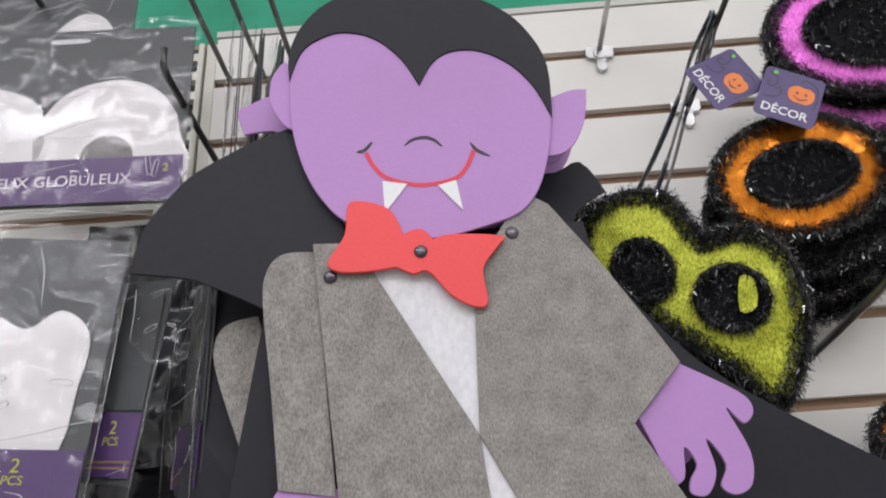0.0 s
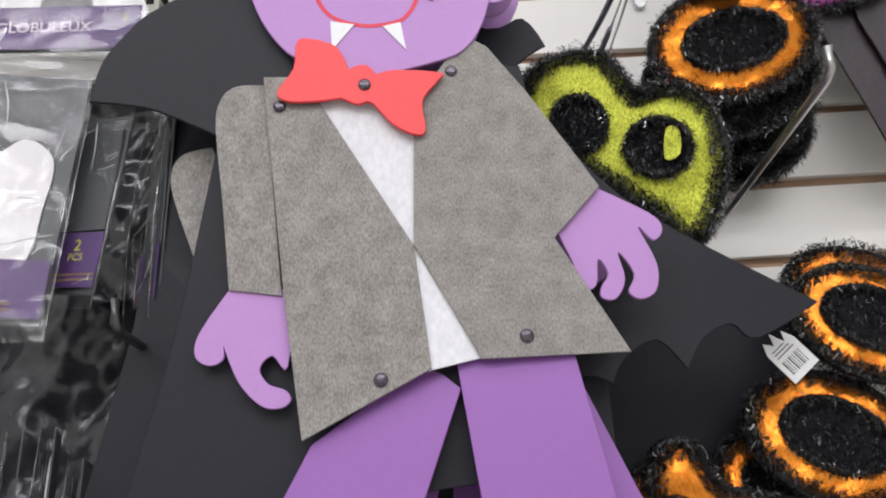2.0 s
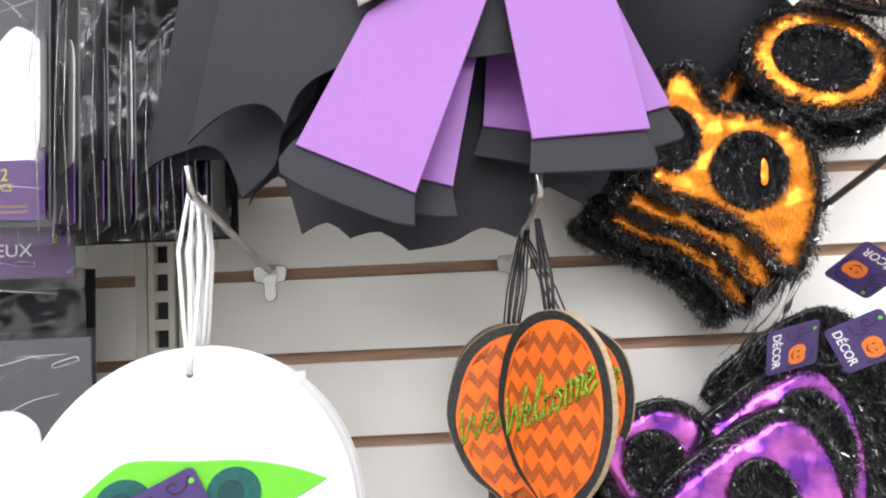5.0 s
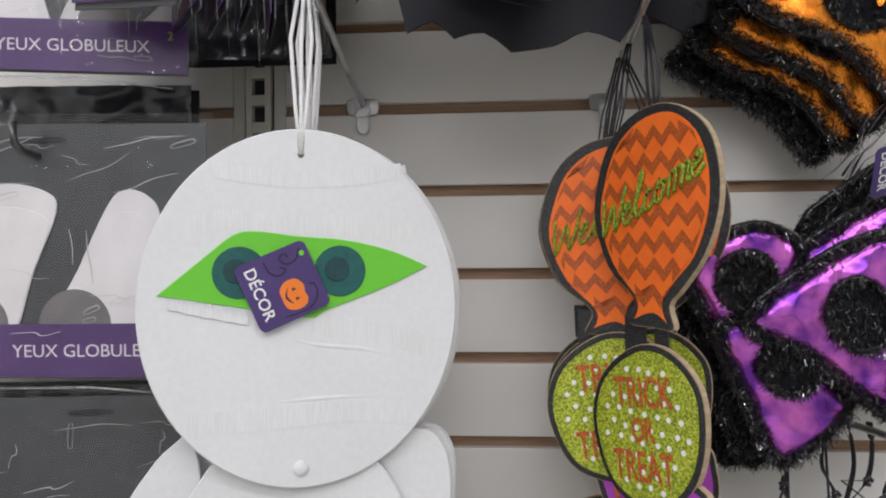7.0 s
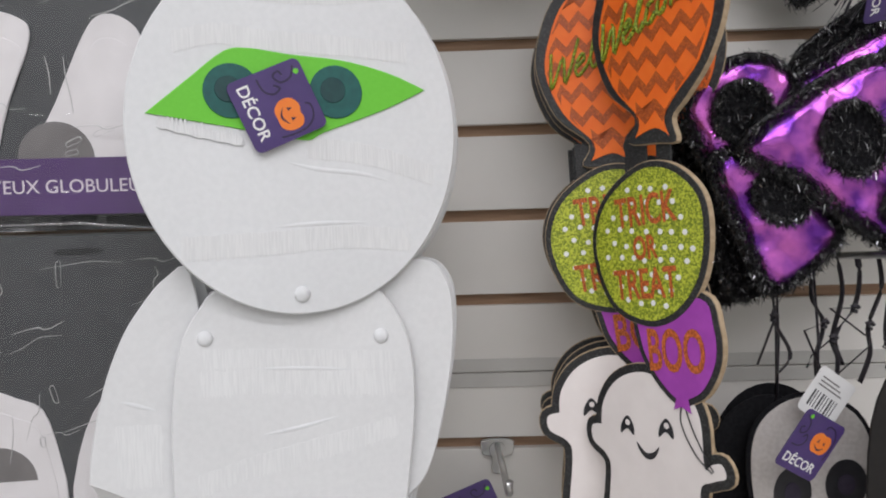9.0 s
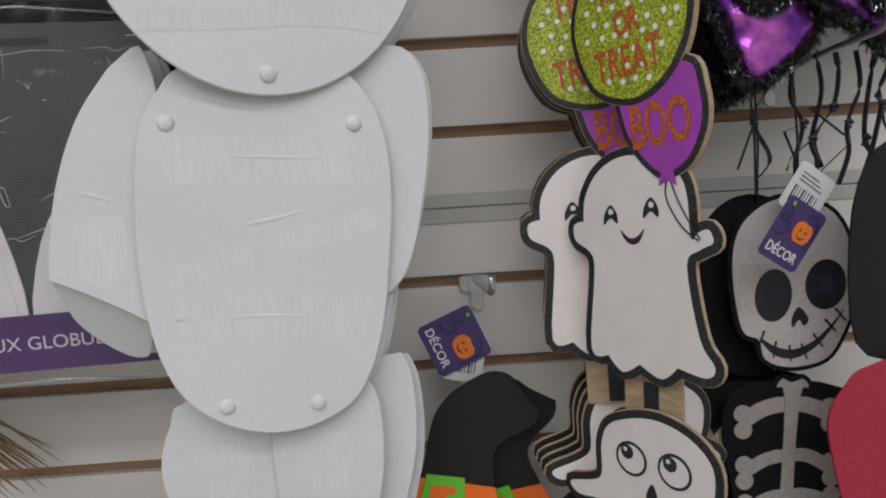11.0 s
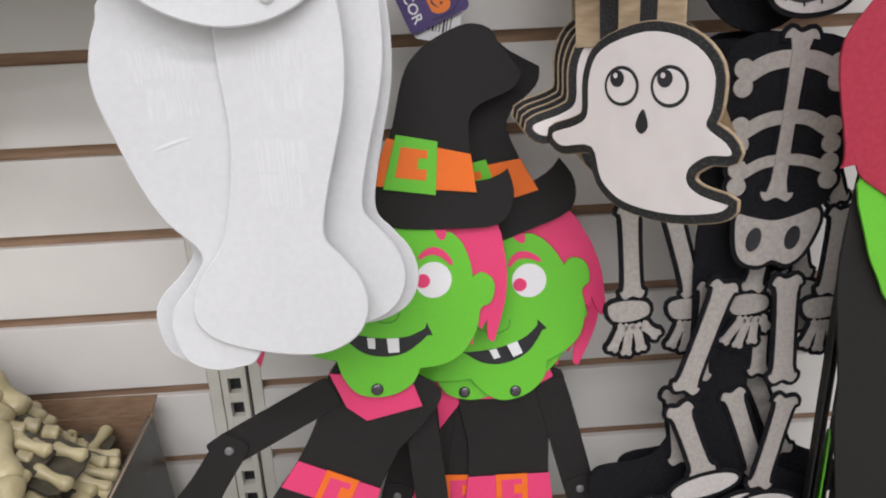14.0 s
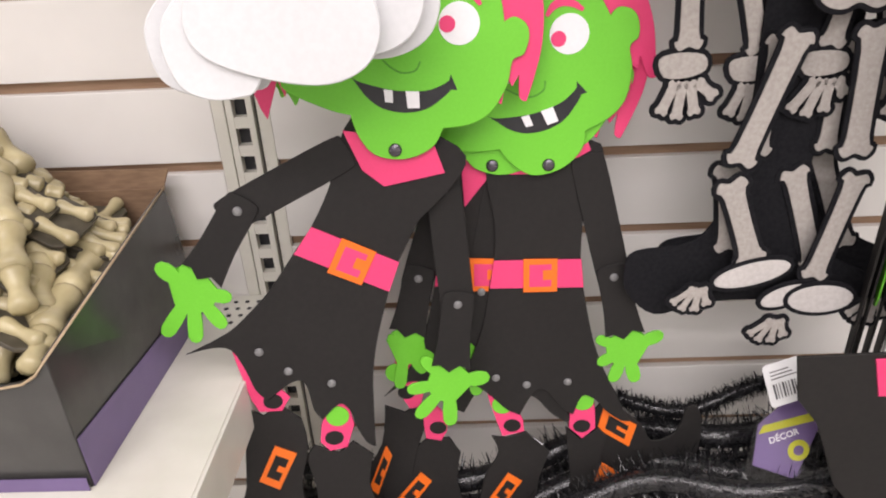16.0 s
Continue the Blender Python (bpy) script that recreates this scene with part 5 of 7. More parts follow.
W1 = pose(0.40, -0.094, 0.84, -6.3, 0, 7)
W2 = pose(0.505, -0.063, 0.82, -5, 0, 0)
SPREAD = [(137, 3.3, 1.15), (38, 4.5, 1.05), (7, 4.4, 1.0), (-29, 3.8, 1.0), (-72, 2.9, 1.0), (-161, 2.5, 0.9), (170, 2.2, 0.8)]
HANGING = [(142, 3.4, 1.0), (85, 3.6, 1.0), (43, 4.3, 1.05), (1, 4.3, 1.1), (-93, 3.5, 1.2), (-155, 2.6, 0.9), (176, 2.2, 0.8)]
SMALL = [(111, 2.9, 0.9), (58, 2.9, 0.95), (19, 3.6, 1.0), (-15, 3.6, 1.05), (-114, 3.3, 1.1), (-170, 2.6, 0.8), (168, 2.6, 0.8)]
FOLDED = [(130, 1.8, 0.8), (10, 4.4, 1.0), (-30, 3.2, 0.9), (-62, 2.9, 1.0), (-120, 2.0, 0.8), (175, 2.8, 0.7)]
front_witch = witch(W1 @ pose(-0.014, 0, -0.061), "green-faced foam witch with black dress and pink belt, arm raised", -28,
      (((-4.6, -0.4), (-11.7, -3.6), (-16.0, -9.6), 1.8, SPREAD), ((3.4, -3.7), (4.0, -13.3), (2.9, -20.6), -10, HANGING)),
      [(-3.6, 1.6), (-2.5, -1.4), (-1.0, -2.75), (3.5, -2.1), (2.8, 0.2)], 0.0,
      (([(-14.2, -14.4), (-13.3, -15.4), (-12.9, -18.6), (-11.1, -18.7), (-10.2, -19.9), (-11.0, -21.1), (-12.8, -21.0), (-13.3, -19.8)], (-11.6, -20.1), None,
        [(-13.9, -20.6), (-12.6, -21.5), (-11.2, -20.6), (-9.6, -22.2), (-9.4, -25.0), (-10.4, -29.0), (-10.6, -34.0), (-15.0, -36.0), (-19.0, -33.0), (-15.6, -30.0), (-14.6, -25.0)], ([(-12.1, -24.5), (-10.4, -25.5), (-12.3, -29.0), (-13.9, -27.9)],)),
       ([(-7.4, -21.6), (-6.6, -20.6), (-5.5, -21.8), (-5.3, -23.2), (-6.1, -25.4), (-7.6, -25.6), (-8.3, -24.6), (-8.0, -22.9)], (-7.1, -24.3), (-6.6, -22.2),
        [(-8.9, -25.0), (-6.9, -26.0), (-5.6, -25.0), (-4.0, -26.6), (-4.6, -29.6), (-4.2, -35.0), (-9.6, -36.0), (-9.2, -30.0), (-9.6, -26.4)], ([(-6.9, -30.9), (-5.6, -31.6), (-6.8, -34.4), (-8.2, -33.6)],))))
plate("glove", rounded([(-8.0, 5.2), (-7.8, 4.7), (-7.6, 4.0), (-7.2, 4.3), (-6.95, 3.9), (-6.7, 3.4), (-6.4, 3.9), (-6.1, 4.5), (-5.7, 4.3), (-5.2, 5.4), (-6.6, 6.0)], 3), GREEN_FOAM, front_witch, -8.0, 1.6, "lime green foam fingertips hanging behind the chin")
witch(W2 @ pose(-0.004, 0, -0.069), "green-faced foam witch with black dress, standing upright", 0,
      (((-3.6, -1.8), (-5.4, -11.0), (-6.0, -17.2), -3.6, HANGING), ((3.3, -0.8), (5.5, -9.8), (7.0, -16.7), 1.8, SMALL)),
      [(-3.9, 0.6), (-3.0, -0.8), (-1.3, -0.85), (0.7, -0.6), (3.3, 0.9), (2.9, 2.0)], 23.0,
      (([(-5.3, -20.2), (-3.6, -21.3), (-1.9, -24.1), (-1.8, -25.4), (-3.8, -25.9)], (-2.9, -24.7), (-3.75, -22.4),
        [(-4.8, -26.0), (-3.4, -26.2), (-1.6, -25.6), (0.6, -28.0), (-0.4, -31.0), (-1.4, -36.0), (-6.0, -37.0), (-5.6, -31.0), (-4.2, -28.0)], ([(-3.3, -30.2), (-2.0, -31.2), (-3.9, -34.3), (-5.1, -33.2)],)),
       ([(3.0, -20.6), (4.3, -21.4), (4.7, -25.3), (3.5, -26.4), (2.3, -25.2), (2.4, -23.0)], (3.45, -25.0), (3.5, -22.3),
        [(2.0, -25.2), (3.5, -26.7), (5.0, -25.4), (5.8, -26.4), (5.4, -29.6), (6.8, -30.4), (10.4, -32.6), (12.6, -31.0), (13.2, -28.5), (14.1, -29.2), (13.8, -33.0), (11.0, -36.5), (3.0, -36.8), (2.6, -31.0)], ([(5.5, -29.3), (8.9, -31.9), (8.3, -33.9), (4.8, -31.7)],))))
witch(W2 @ pose(-0.047, 0.004, -0.069), "green-faced foam witch half hidden behind two others", -2,
      (((-3.6, -1.6), (-6.3, -9.6), (-7.9, -16.2), 0.6, FOLDED),),
      [(-3.7, 3.0), (-2.4, -0.2), (-2.25, -3.5), (0.2, -0.5), (3.0, 1.0), (2.8, 2.4)], -6.0,
      (([(-8.9, -17.6), (-7.4, -17.0), (-6.5, -18.2), (-6.5, -21.2), (-6.9, -22.7), (-7.9, -22.9), (-8.5, -21.7)], (-8.1, -21.1), (-8.9, -19.0),
        [(-10.2, -22.6), (-8.4, -23.4), (-7.0, -22.4), (-6.2, -24.0), (-7.6, -28.0), (-9.0, -33.0), (-13.6, -35.0), (-13.0, -31.0), (-10.8, -27.0)], ([(-10.4, -27.0), (-9.9, -28.2), (-11.6, -32.8), (-12.4, -32.0)],)),
       ([(-6.6, -23.0), (-5.6, -22.6), (-4.5, -24.0), (-4.6, -25.6), (-5.2, -26.6), (-6.6, -26.3), (-6.7, -24.9)], (-5.4, -25.1), None,
        [(-8.3, -28.1), (-6.6, -26.5), (-4.4, -26.4), (-3.4, -28.2), (-3.9, -31.6), (-3.4, -36.4), (-9.7, -37.0), (-8.6, -32.0)], ([(-7.3, -30.3), (-6.3, -31.4), (-8.7, -34.8), (-9.9, -33.6)],)),
       ([(6.4, -20.6), (7.6, -21.2), (8.2, -23.6), (7.4, -24.8), (6.2, -24.2)], (7.2, -23.6), None,
        [(6.2, -24.0), (8.2, -24.6), (9.4, -23.2), (10.6, -23.0), (13.4, -25.6), (14.4, -27.4), (16.5, -26.6), (17.5, -23.7), (18.6, -24.4), (18.8, -28.5), (16.9, -32.2), (14.2, -33.3), (10.6, -31.7), (7.6, -28.0)], ([(9.8, -23.4), (12.9, -25.5), (12.3, -27.9), (9.3, -25.8)],))), False)


def side_stack(m):
    """A stack of foam witches seen nearly edge-on: pink hair and lime face pieces over black layers."""
    ob = thing("hanging_witch", m, "stack of foam witches seen from the edge, pink hair", "hanging decoration", "jointed witches")
    plate("hair", rounded([(-15.0, 1.8), (-13.7, 4.6), (-11.9, 5.9), (-6, 6.5), (-5, -4), (-8, -9.2), (-10.2, -7.7), (-12.4, -6.2), (-13.0, -5.2), (-14.0, -5.4), (-13.9, -4)], 4, (8, 9)), DEEP_PINK, ob, 2, 2)
    plate("face", rounded([(-12.2, -5.6), (-5, -4), (-4, -15), (-8.6, -15.6), (-10.2, -13.4), (-11.4, -10.6)], 4), GREEN_FOAM, ob, 0, 2)
    plate("hat", rounded([(-12.6, 7.4), (-12.9, 17), (-10.4, 21.5), (-6, 19), (-4.6, 7), (-8, 6)], 4), WITCH_BLACK, ob, -4, 2)
    plate("dress", [(-17.2, -37.6), (-9, -37.4), (-7, -53), (-10, -53), (-11.8, -50.8), (-14.5, -44.1), (-16.4, -41.7)], WITCH_BLACK, ob, 6, 2)
    plate("dress", rounded([(-12.2, -6), (-12.7, -12), (-12.4, -16), (-11.5, -22), (-11.4, -25), (-10.3, -33), (-9.8, -38), (-5, -38), (-5, -6)], 3, (0, 6, 7, 8)), WITCH_BLACK, ob, -6, 2)
    plate("belt", [(-11.5, -37.9), (-7.4, -37.9), (-6.6, -41.4), (-10.5, -41.4)], PINK_FOAM, ob, 7.8, 1.2)
    for k in range(7):
        u = -12.4 + 0.55 * k
        mat = (WITCH_BLACK, WITCH_BLACK, GREEN_FOAM, WITCH_BLACK, PINK_FOAM, WITCH_BLACK, WHITE_FOAM)[k]
        top, low = ((-8, -52) if mat is WITCH_BLACK else (-16 - 7 * (k % 2), -24 - 3 * k))
        line = [(0, top), (1.2, top - 3), (2.4, top - 12), (2.0, low + 6), (0.4, low)]
        if mat is GREEN_FOAM:
            line = [(0, -28.2), (1.4, -28.8), (1.6, -34), (1.0, -36.2), (0, -35)]
        if mat is PINK_FOAM:
            line = [(0, -22), (1, -22.6), (1, -26), (0, -26.6)]
        plate("layer", rounded(line, 3), mat, ob, 0, 1.6, m=pose((u + 0.06 * k) * 0.01, 0.002 * k, 0, 0, -4.5, 66))
    return ob


side_stack(pose(0.85, -0.15, 1.0))


# ---- the felt skeleton ----


def bone_line(a, b, width, knob=1.34):
    """A cartoon bone from a to b: a shaft with two round lobes at each end."""
    a, b = Vector(a), Vector(b)
    d = b - a
    length = d.length
    d.normalize()
    s = Vector((-d.y, d.x))
    h, k = width / 2, width / 2 * knob
    pts = []
    for along, side in ((-k * 0.28, -0.1), (-k * 0.55, -k * 0.75), (0.1, -k * 1.15), (k * 0.9, -h), (length - k * 0.9, -h), (length - 0.1, -k * 1.15), (length + k * 0.55, -k * 0.75), (length + k * 0.28, 0.0), (length + k * 0.55, k * 0.75), (length - 0.1, k * 1.15), (length - k * 0.9, h), (k * 0.9, h), (0.1, k * 1.15), (-k * 0.55, k * 0.75)):
        p = a + d * along + s * side
        pts.append((p.x, p.y))
    return rounded(pts, 3)


def bone(name, line, parent, near, mat=None):
    back = plate("felt_backing", grown(line, 0.36), SOOT_FELT, parent, near - 1.2, 1.6, bevel=0.2)
    return plate(name, line, mat or BONE_FELT, back, near, 1.0, bevel=0.25)


def skeleton(m, label, arms=((-11.4, -4, -11.0, -10.6), (5.0, -5.2, 4.6, -11.3)), behind=False):
    ob = thing("hanging_skeleton", m, label, "hanging decoration", "felt skeletons")
    for side, (u0, w0, u1, w1) in enumerate(arms):
        lift = 6.4 if behind and side else 0.0
        bone("arm_bone", bone_line((u0 * 0.35, 5.2), (u0 * 0.95, w0 + 1.2), 1.1), ob, -6)
        bone("arm_bone", bone_line((u0, w0), (u1, w1), 1.25), ob, -4 + lift)
        palm = [(u1 - 1.5, w1 - 2.2), (u1 - 1.9, w1 - 1.0), (u1 - 0.6, w1 - 0.6), (u1 + 1.1, w1 - 0.8), (u1 + 1.3, w1 - 1.8), (u1, w1 - 2.3)]
        bone("wrist_bone", rounded(palm, 3), ob, -3.4 + lift)
        for k, (du, dw) in enumerate(((-1.5, -4.6), (-0.4, -5.0), (0.8, -4.7), (2.0, -3.6))):
            bone("finger_bone", bone_line((u1 + du * 0.45, w1 - 2.7), (u1 + du - 0.5 * (lift > 0), w1 + dw), 0.72, 1.15), ob, -3.0 + lift)
    back = [(-4.6, 7.6), (4.6, 7.4), (4.9, 2), (3.9, -3.4), (1.6, -5), (-2.4, -5), (-4.2, -2)]
    plate("felt_body", rounded(back, 4), SOOT_FELT, ob, -1.0, 1.8)
    if behind:
        felt = [(-2.4, -4), (2.6, -4), (2.4, -18), (3.4, -25), (5.2, -27), (9.0, -29), (10.0, -31.4), (8.4, -32.2), (6.5, -31.6), (2, -31), (-2, -31), (-4.6, -31.3), (-7.8, -32.2), (-10.2, -30.2), (-10.6, -28.0), (-9.8, -26.4), (-5.4, -25.6), (-3.4, -22), (-2.6, -16)]
        plate("felt_leg", rounded(felt, 4), SOOT_FELT, ob, -1.0, 1.8, "black felt leg silhouette")
        plate("felt_head", oval(0.6, 15.8, 5.2, 7.0, 36), SOOT_FELT, ob, -1.0, 1.8, "back of a black felt skull")
        for a, b, w in (((1.3, -20.2), (4.0, -27.4), 1.4), ((-1.4, -10.6), (-1.8, -18.2), 1.4), ((-3.7, -19.8), (-2.8, -26.0), 1.4), ((3.0, -11.0), (3.2, -18.0), 1.2)):
            bone("leg_bone", bone_line(a, b, w), ob, 1.4)
        rod("hanging_ribbon", [(0.01, -0.003, 0.215), (0.015, 0.004, 0.27), (0.02, 0.02, 0.33)], 0.0015, STRING_BLACK, ob, flat_by=0.4)
        return ob
    bone("spine", bone_line((0.4, 7.9), (-0.5, -3.2), 1.15, 1.9), ob, 1.4)
    for top, left_w, right_w, w in ((6.5, 5.4, 5.5, 1.25), (2.4, 1.3, 1.1, 1.05), (-0.7, -1.8, -1.6, 0.85)):
        arc = band(flow([(-3.5, left_w), (-1.9, top - 0.25), (-0.2, top), (1.6, top - 0.2), (3.3, right_w)], 6), w)
        bone("rib", arc, ob, 0.6)
        for u, ww in ((-3.6, left_w), (3.3, right_w)):
            for dv in (-0.75, 0.55):
                bone("rib_knob", oval(u, ww + dv, 0.72, None, 14), ob, 0.9)
    pelvis = rounded([(-3.4, -4.8), (-2.4, -4.9), (-0.5, -5.3), (1.4, -4.9), (2.7, -4.5), (3.0, -5.6), (2.0, -7.9), (0.8, -8.8), (-0.4, -8.4), (-1.4, -8.8), (-2.6, -8.5), (-3.3, -7.4)], 4)
    hips = bone("pelvis", pelvis, ob, 0.8)
    for u, w in ((-2.0, -6.7), (1.0, -6.7)):
        plate("pelvis_hole", oval(u, w, 0.58, 0.95, 20, -14), BLACK_INK, hips, 1.5, 0.4, bevel=0.1)
    for a, b, w in (((-3.9, -10.5), (-6.5, -18.8), 1.5), ((1.1, -10.4), (1.4, -18.4), 1.55), ((-6.9, -20.9), (-4.7, -26.8), 1.5), ((1.9, -20.7), (0.3, -28.3), 1.35)):
        bone("leg_bone", bone_line(a, b, w), ob, -0.6)
    for sole, u, w, tilt, a, b in (((-4.5, -28.1), -9.0, -30.2, 14, 2.9, 0.95), ((1.1, -30.5), 4.8, -31.7, 0, 2.5, 1.2), ((-1.6, -30.2), -2.6, -33.3, 20, 1.9, 0.8)):
        bone("sole_bone", oval(sole[0], sole[1], a, b, 24, tilt), ob, 0.6 if a > 2 else -0.8, SKULL_FELT)
        for k, (du, dw, r) in enumerate(((-1.3, -0.2, 0.5), (-0.6, -0.8, 0.5), (0.4, -0.9, 0.55), (1.3, -0.4, 0.55))):
            bone("toe_bone", bone_line((u + du * 0.3 + 0.5, w + 0.9), (u + du, w + dw), r, 1.3), ob, 0.5 + 0.1 * k)
    skull_line = [(-4.2, 17.0), (-3.7, 20.2), (-1.8, 22.1), (0.8, 22.6), (3.8, 21.2), (5.2, 18.0), (5.2, 14.4), (4.3, 11.9), (2.9, 10.0), (0.2, 9.5), (-1.8, 10.2), (-2.3, 11.8), (-3.6, 12.7)]
    skull = bone("skull", rounded(skull_line, 4), ob, 3.6, SKULL_FELT)
    for u, w, a, b in ((-1.1, 15.2, 1.45, 2.05), (3.0, 15.8, 1.6, 1.95)):
        plate("eye_socket", oval(u, w, a, b, 28, -6), BLACK_INK, skull, 4.3, 0.4, bevel=0.1)
        plate("eye_glow", oval(u, w, a * 0.42, b * 0.42, 20), SOCKET, skull, 4.6, 0.3, bevel=0.05)
    plate("nose_hole", rounded([(0.9, 14.2), (0.3, 13.4), (0.35, 12.6), (0.85, 13.2), (1.2, 12.7), (1.6, 13.2)], 3), BLACK_INK, skull, 4.3, 0.4, bevel=0.05)
    smile = rounded([(-2.3, 12.0), (-1.0, 11.2), (0.4, 10.9), (2.0, 11.5), (3.4, 12.7), (4.4, 13.8), (3.2, 12.1), (2.0, 10.9), (0.4, 10.2), (-1.2, 10.6)], 4)
    plate("stitched_smile", smile, BLACK_INK, skull, 4.3, 0.4, bevel=0.05)
    for u, w, t in ((-2.1, 11.9, 70), (-1.1, 11.0, 80), (0.1, 10.6, 95), (1.2, 10.7, 110), (2.3, 11.5, 125), (3.3, 12.6, 130), (4.1, 13.4, 130)):
        plate("stitch", turned([(-0.65, -0.06), (0.65, -0.09), (0.65, 0.09), (-0.65, 0.06)], t, (0, 0), (u, w)), BLACK_INK, skull, 4.5, 0.3, bevel=0.02)
    rod("hanging_ribbon", [(0.01, -0.003, 0.225), (0.015, 0.004, 0.27), (0.02, 0.02, 0.33)], 0.0015, STRING_BLACK, ob, flat_by=0.4)
    return ob


SK = pose(0.70, -0.10, 0.95, -2, 0, 0)
skeleton(SK, "black felt skeleton with cream printed bones and stitched smile")
skeleton(SK @ pose(-0.028, 0.016, -0.004, 0, 1.0, 0), "black felt skeleton hanging behind the first", ((-4.8, -4.0, -2.6, -11.0), (3.0, -5.0, 2.0, -10.6)), True)
skeleton(SK @ pose(-0.012, 0.030, 0.002, 0, -1.5, 0), "black felt skeleton at the back of the stack", ((-3.2, -4.3, -2.3, -9.7), (3.6, -5.0, 4.6, -11.0)), True)
swing_tag(pose(0.683, -0.138, 1.153, 12, 30, 20) @ Matrix.Diagonal((0.86, 1, 0.96, 1)), "purple swing tag with an orange pumpkin, on the skull")
swing_tag(pose(0.708, -0.112, 1.180, 0, 36, 8) @ Matrix.Diagonal((0.72, 1, 0.78, 1)), "white barcode tag behind a purple swing tag", back=True)
swing_tag(pose(0.79, -0.16, 1.075, 0, -62, -52), "purple swing tag seen edge-on beside the skull")
peg(0.735, 1.278, 0.16, "wire hook carrying the felt skeletons", rise=0.01)


# ---- tinsel masks ----


def tinsel_bm(line, count, length, rnd, depth=0.012, closed=True, bm=None):
    """Many thin foil blades standing off a line of places in metres."""
    bm = bm or bmesh.new()
    n = len(line)
    for _ in range(count):
        i = rnd.randrange(n if closed else n - 1)
        a, b = Vector(line[i]), Vector(line[(i + 1) % n])
        p = a.lerp(b, rnd.random()) + Vector((rnd.gauss(0, 0.0016), rnd.uniform(-depth, depth), rnd.gauss(0, 0.0016)))
        d = Vector((rnd.gauss(0, 1), rnd.gauss(-0.25, 0.8), rnd.gauss(0, 1))).normalized()
        side = d.cross(Vector((rnd.gauss(0, 1), rnd.gauss(0, 1), rnd.gauss(0, 1)))).normalized() * rnd.uniform(0.00018, 0.0005)
        tip = p + d * length * rnd.uniform(0.5, 1.15) + Vector((0, 0, -0.002))
        vs = [bm.verts.new(q) for q in (p - side, p + side, tip + side * 0.5, tip - side * 0.5)]
        bm.faces.new(vs)
    return bm


def to_m(pts, y=0.0):
    return [(u * 0.01, y, w * 0.01) for u, w in pts]


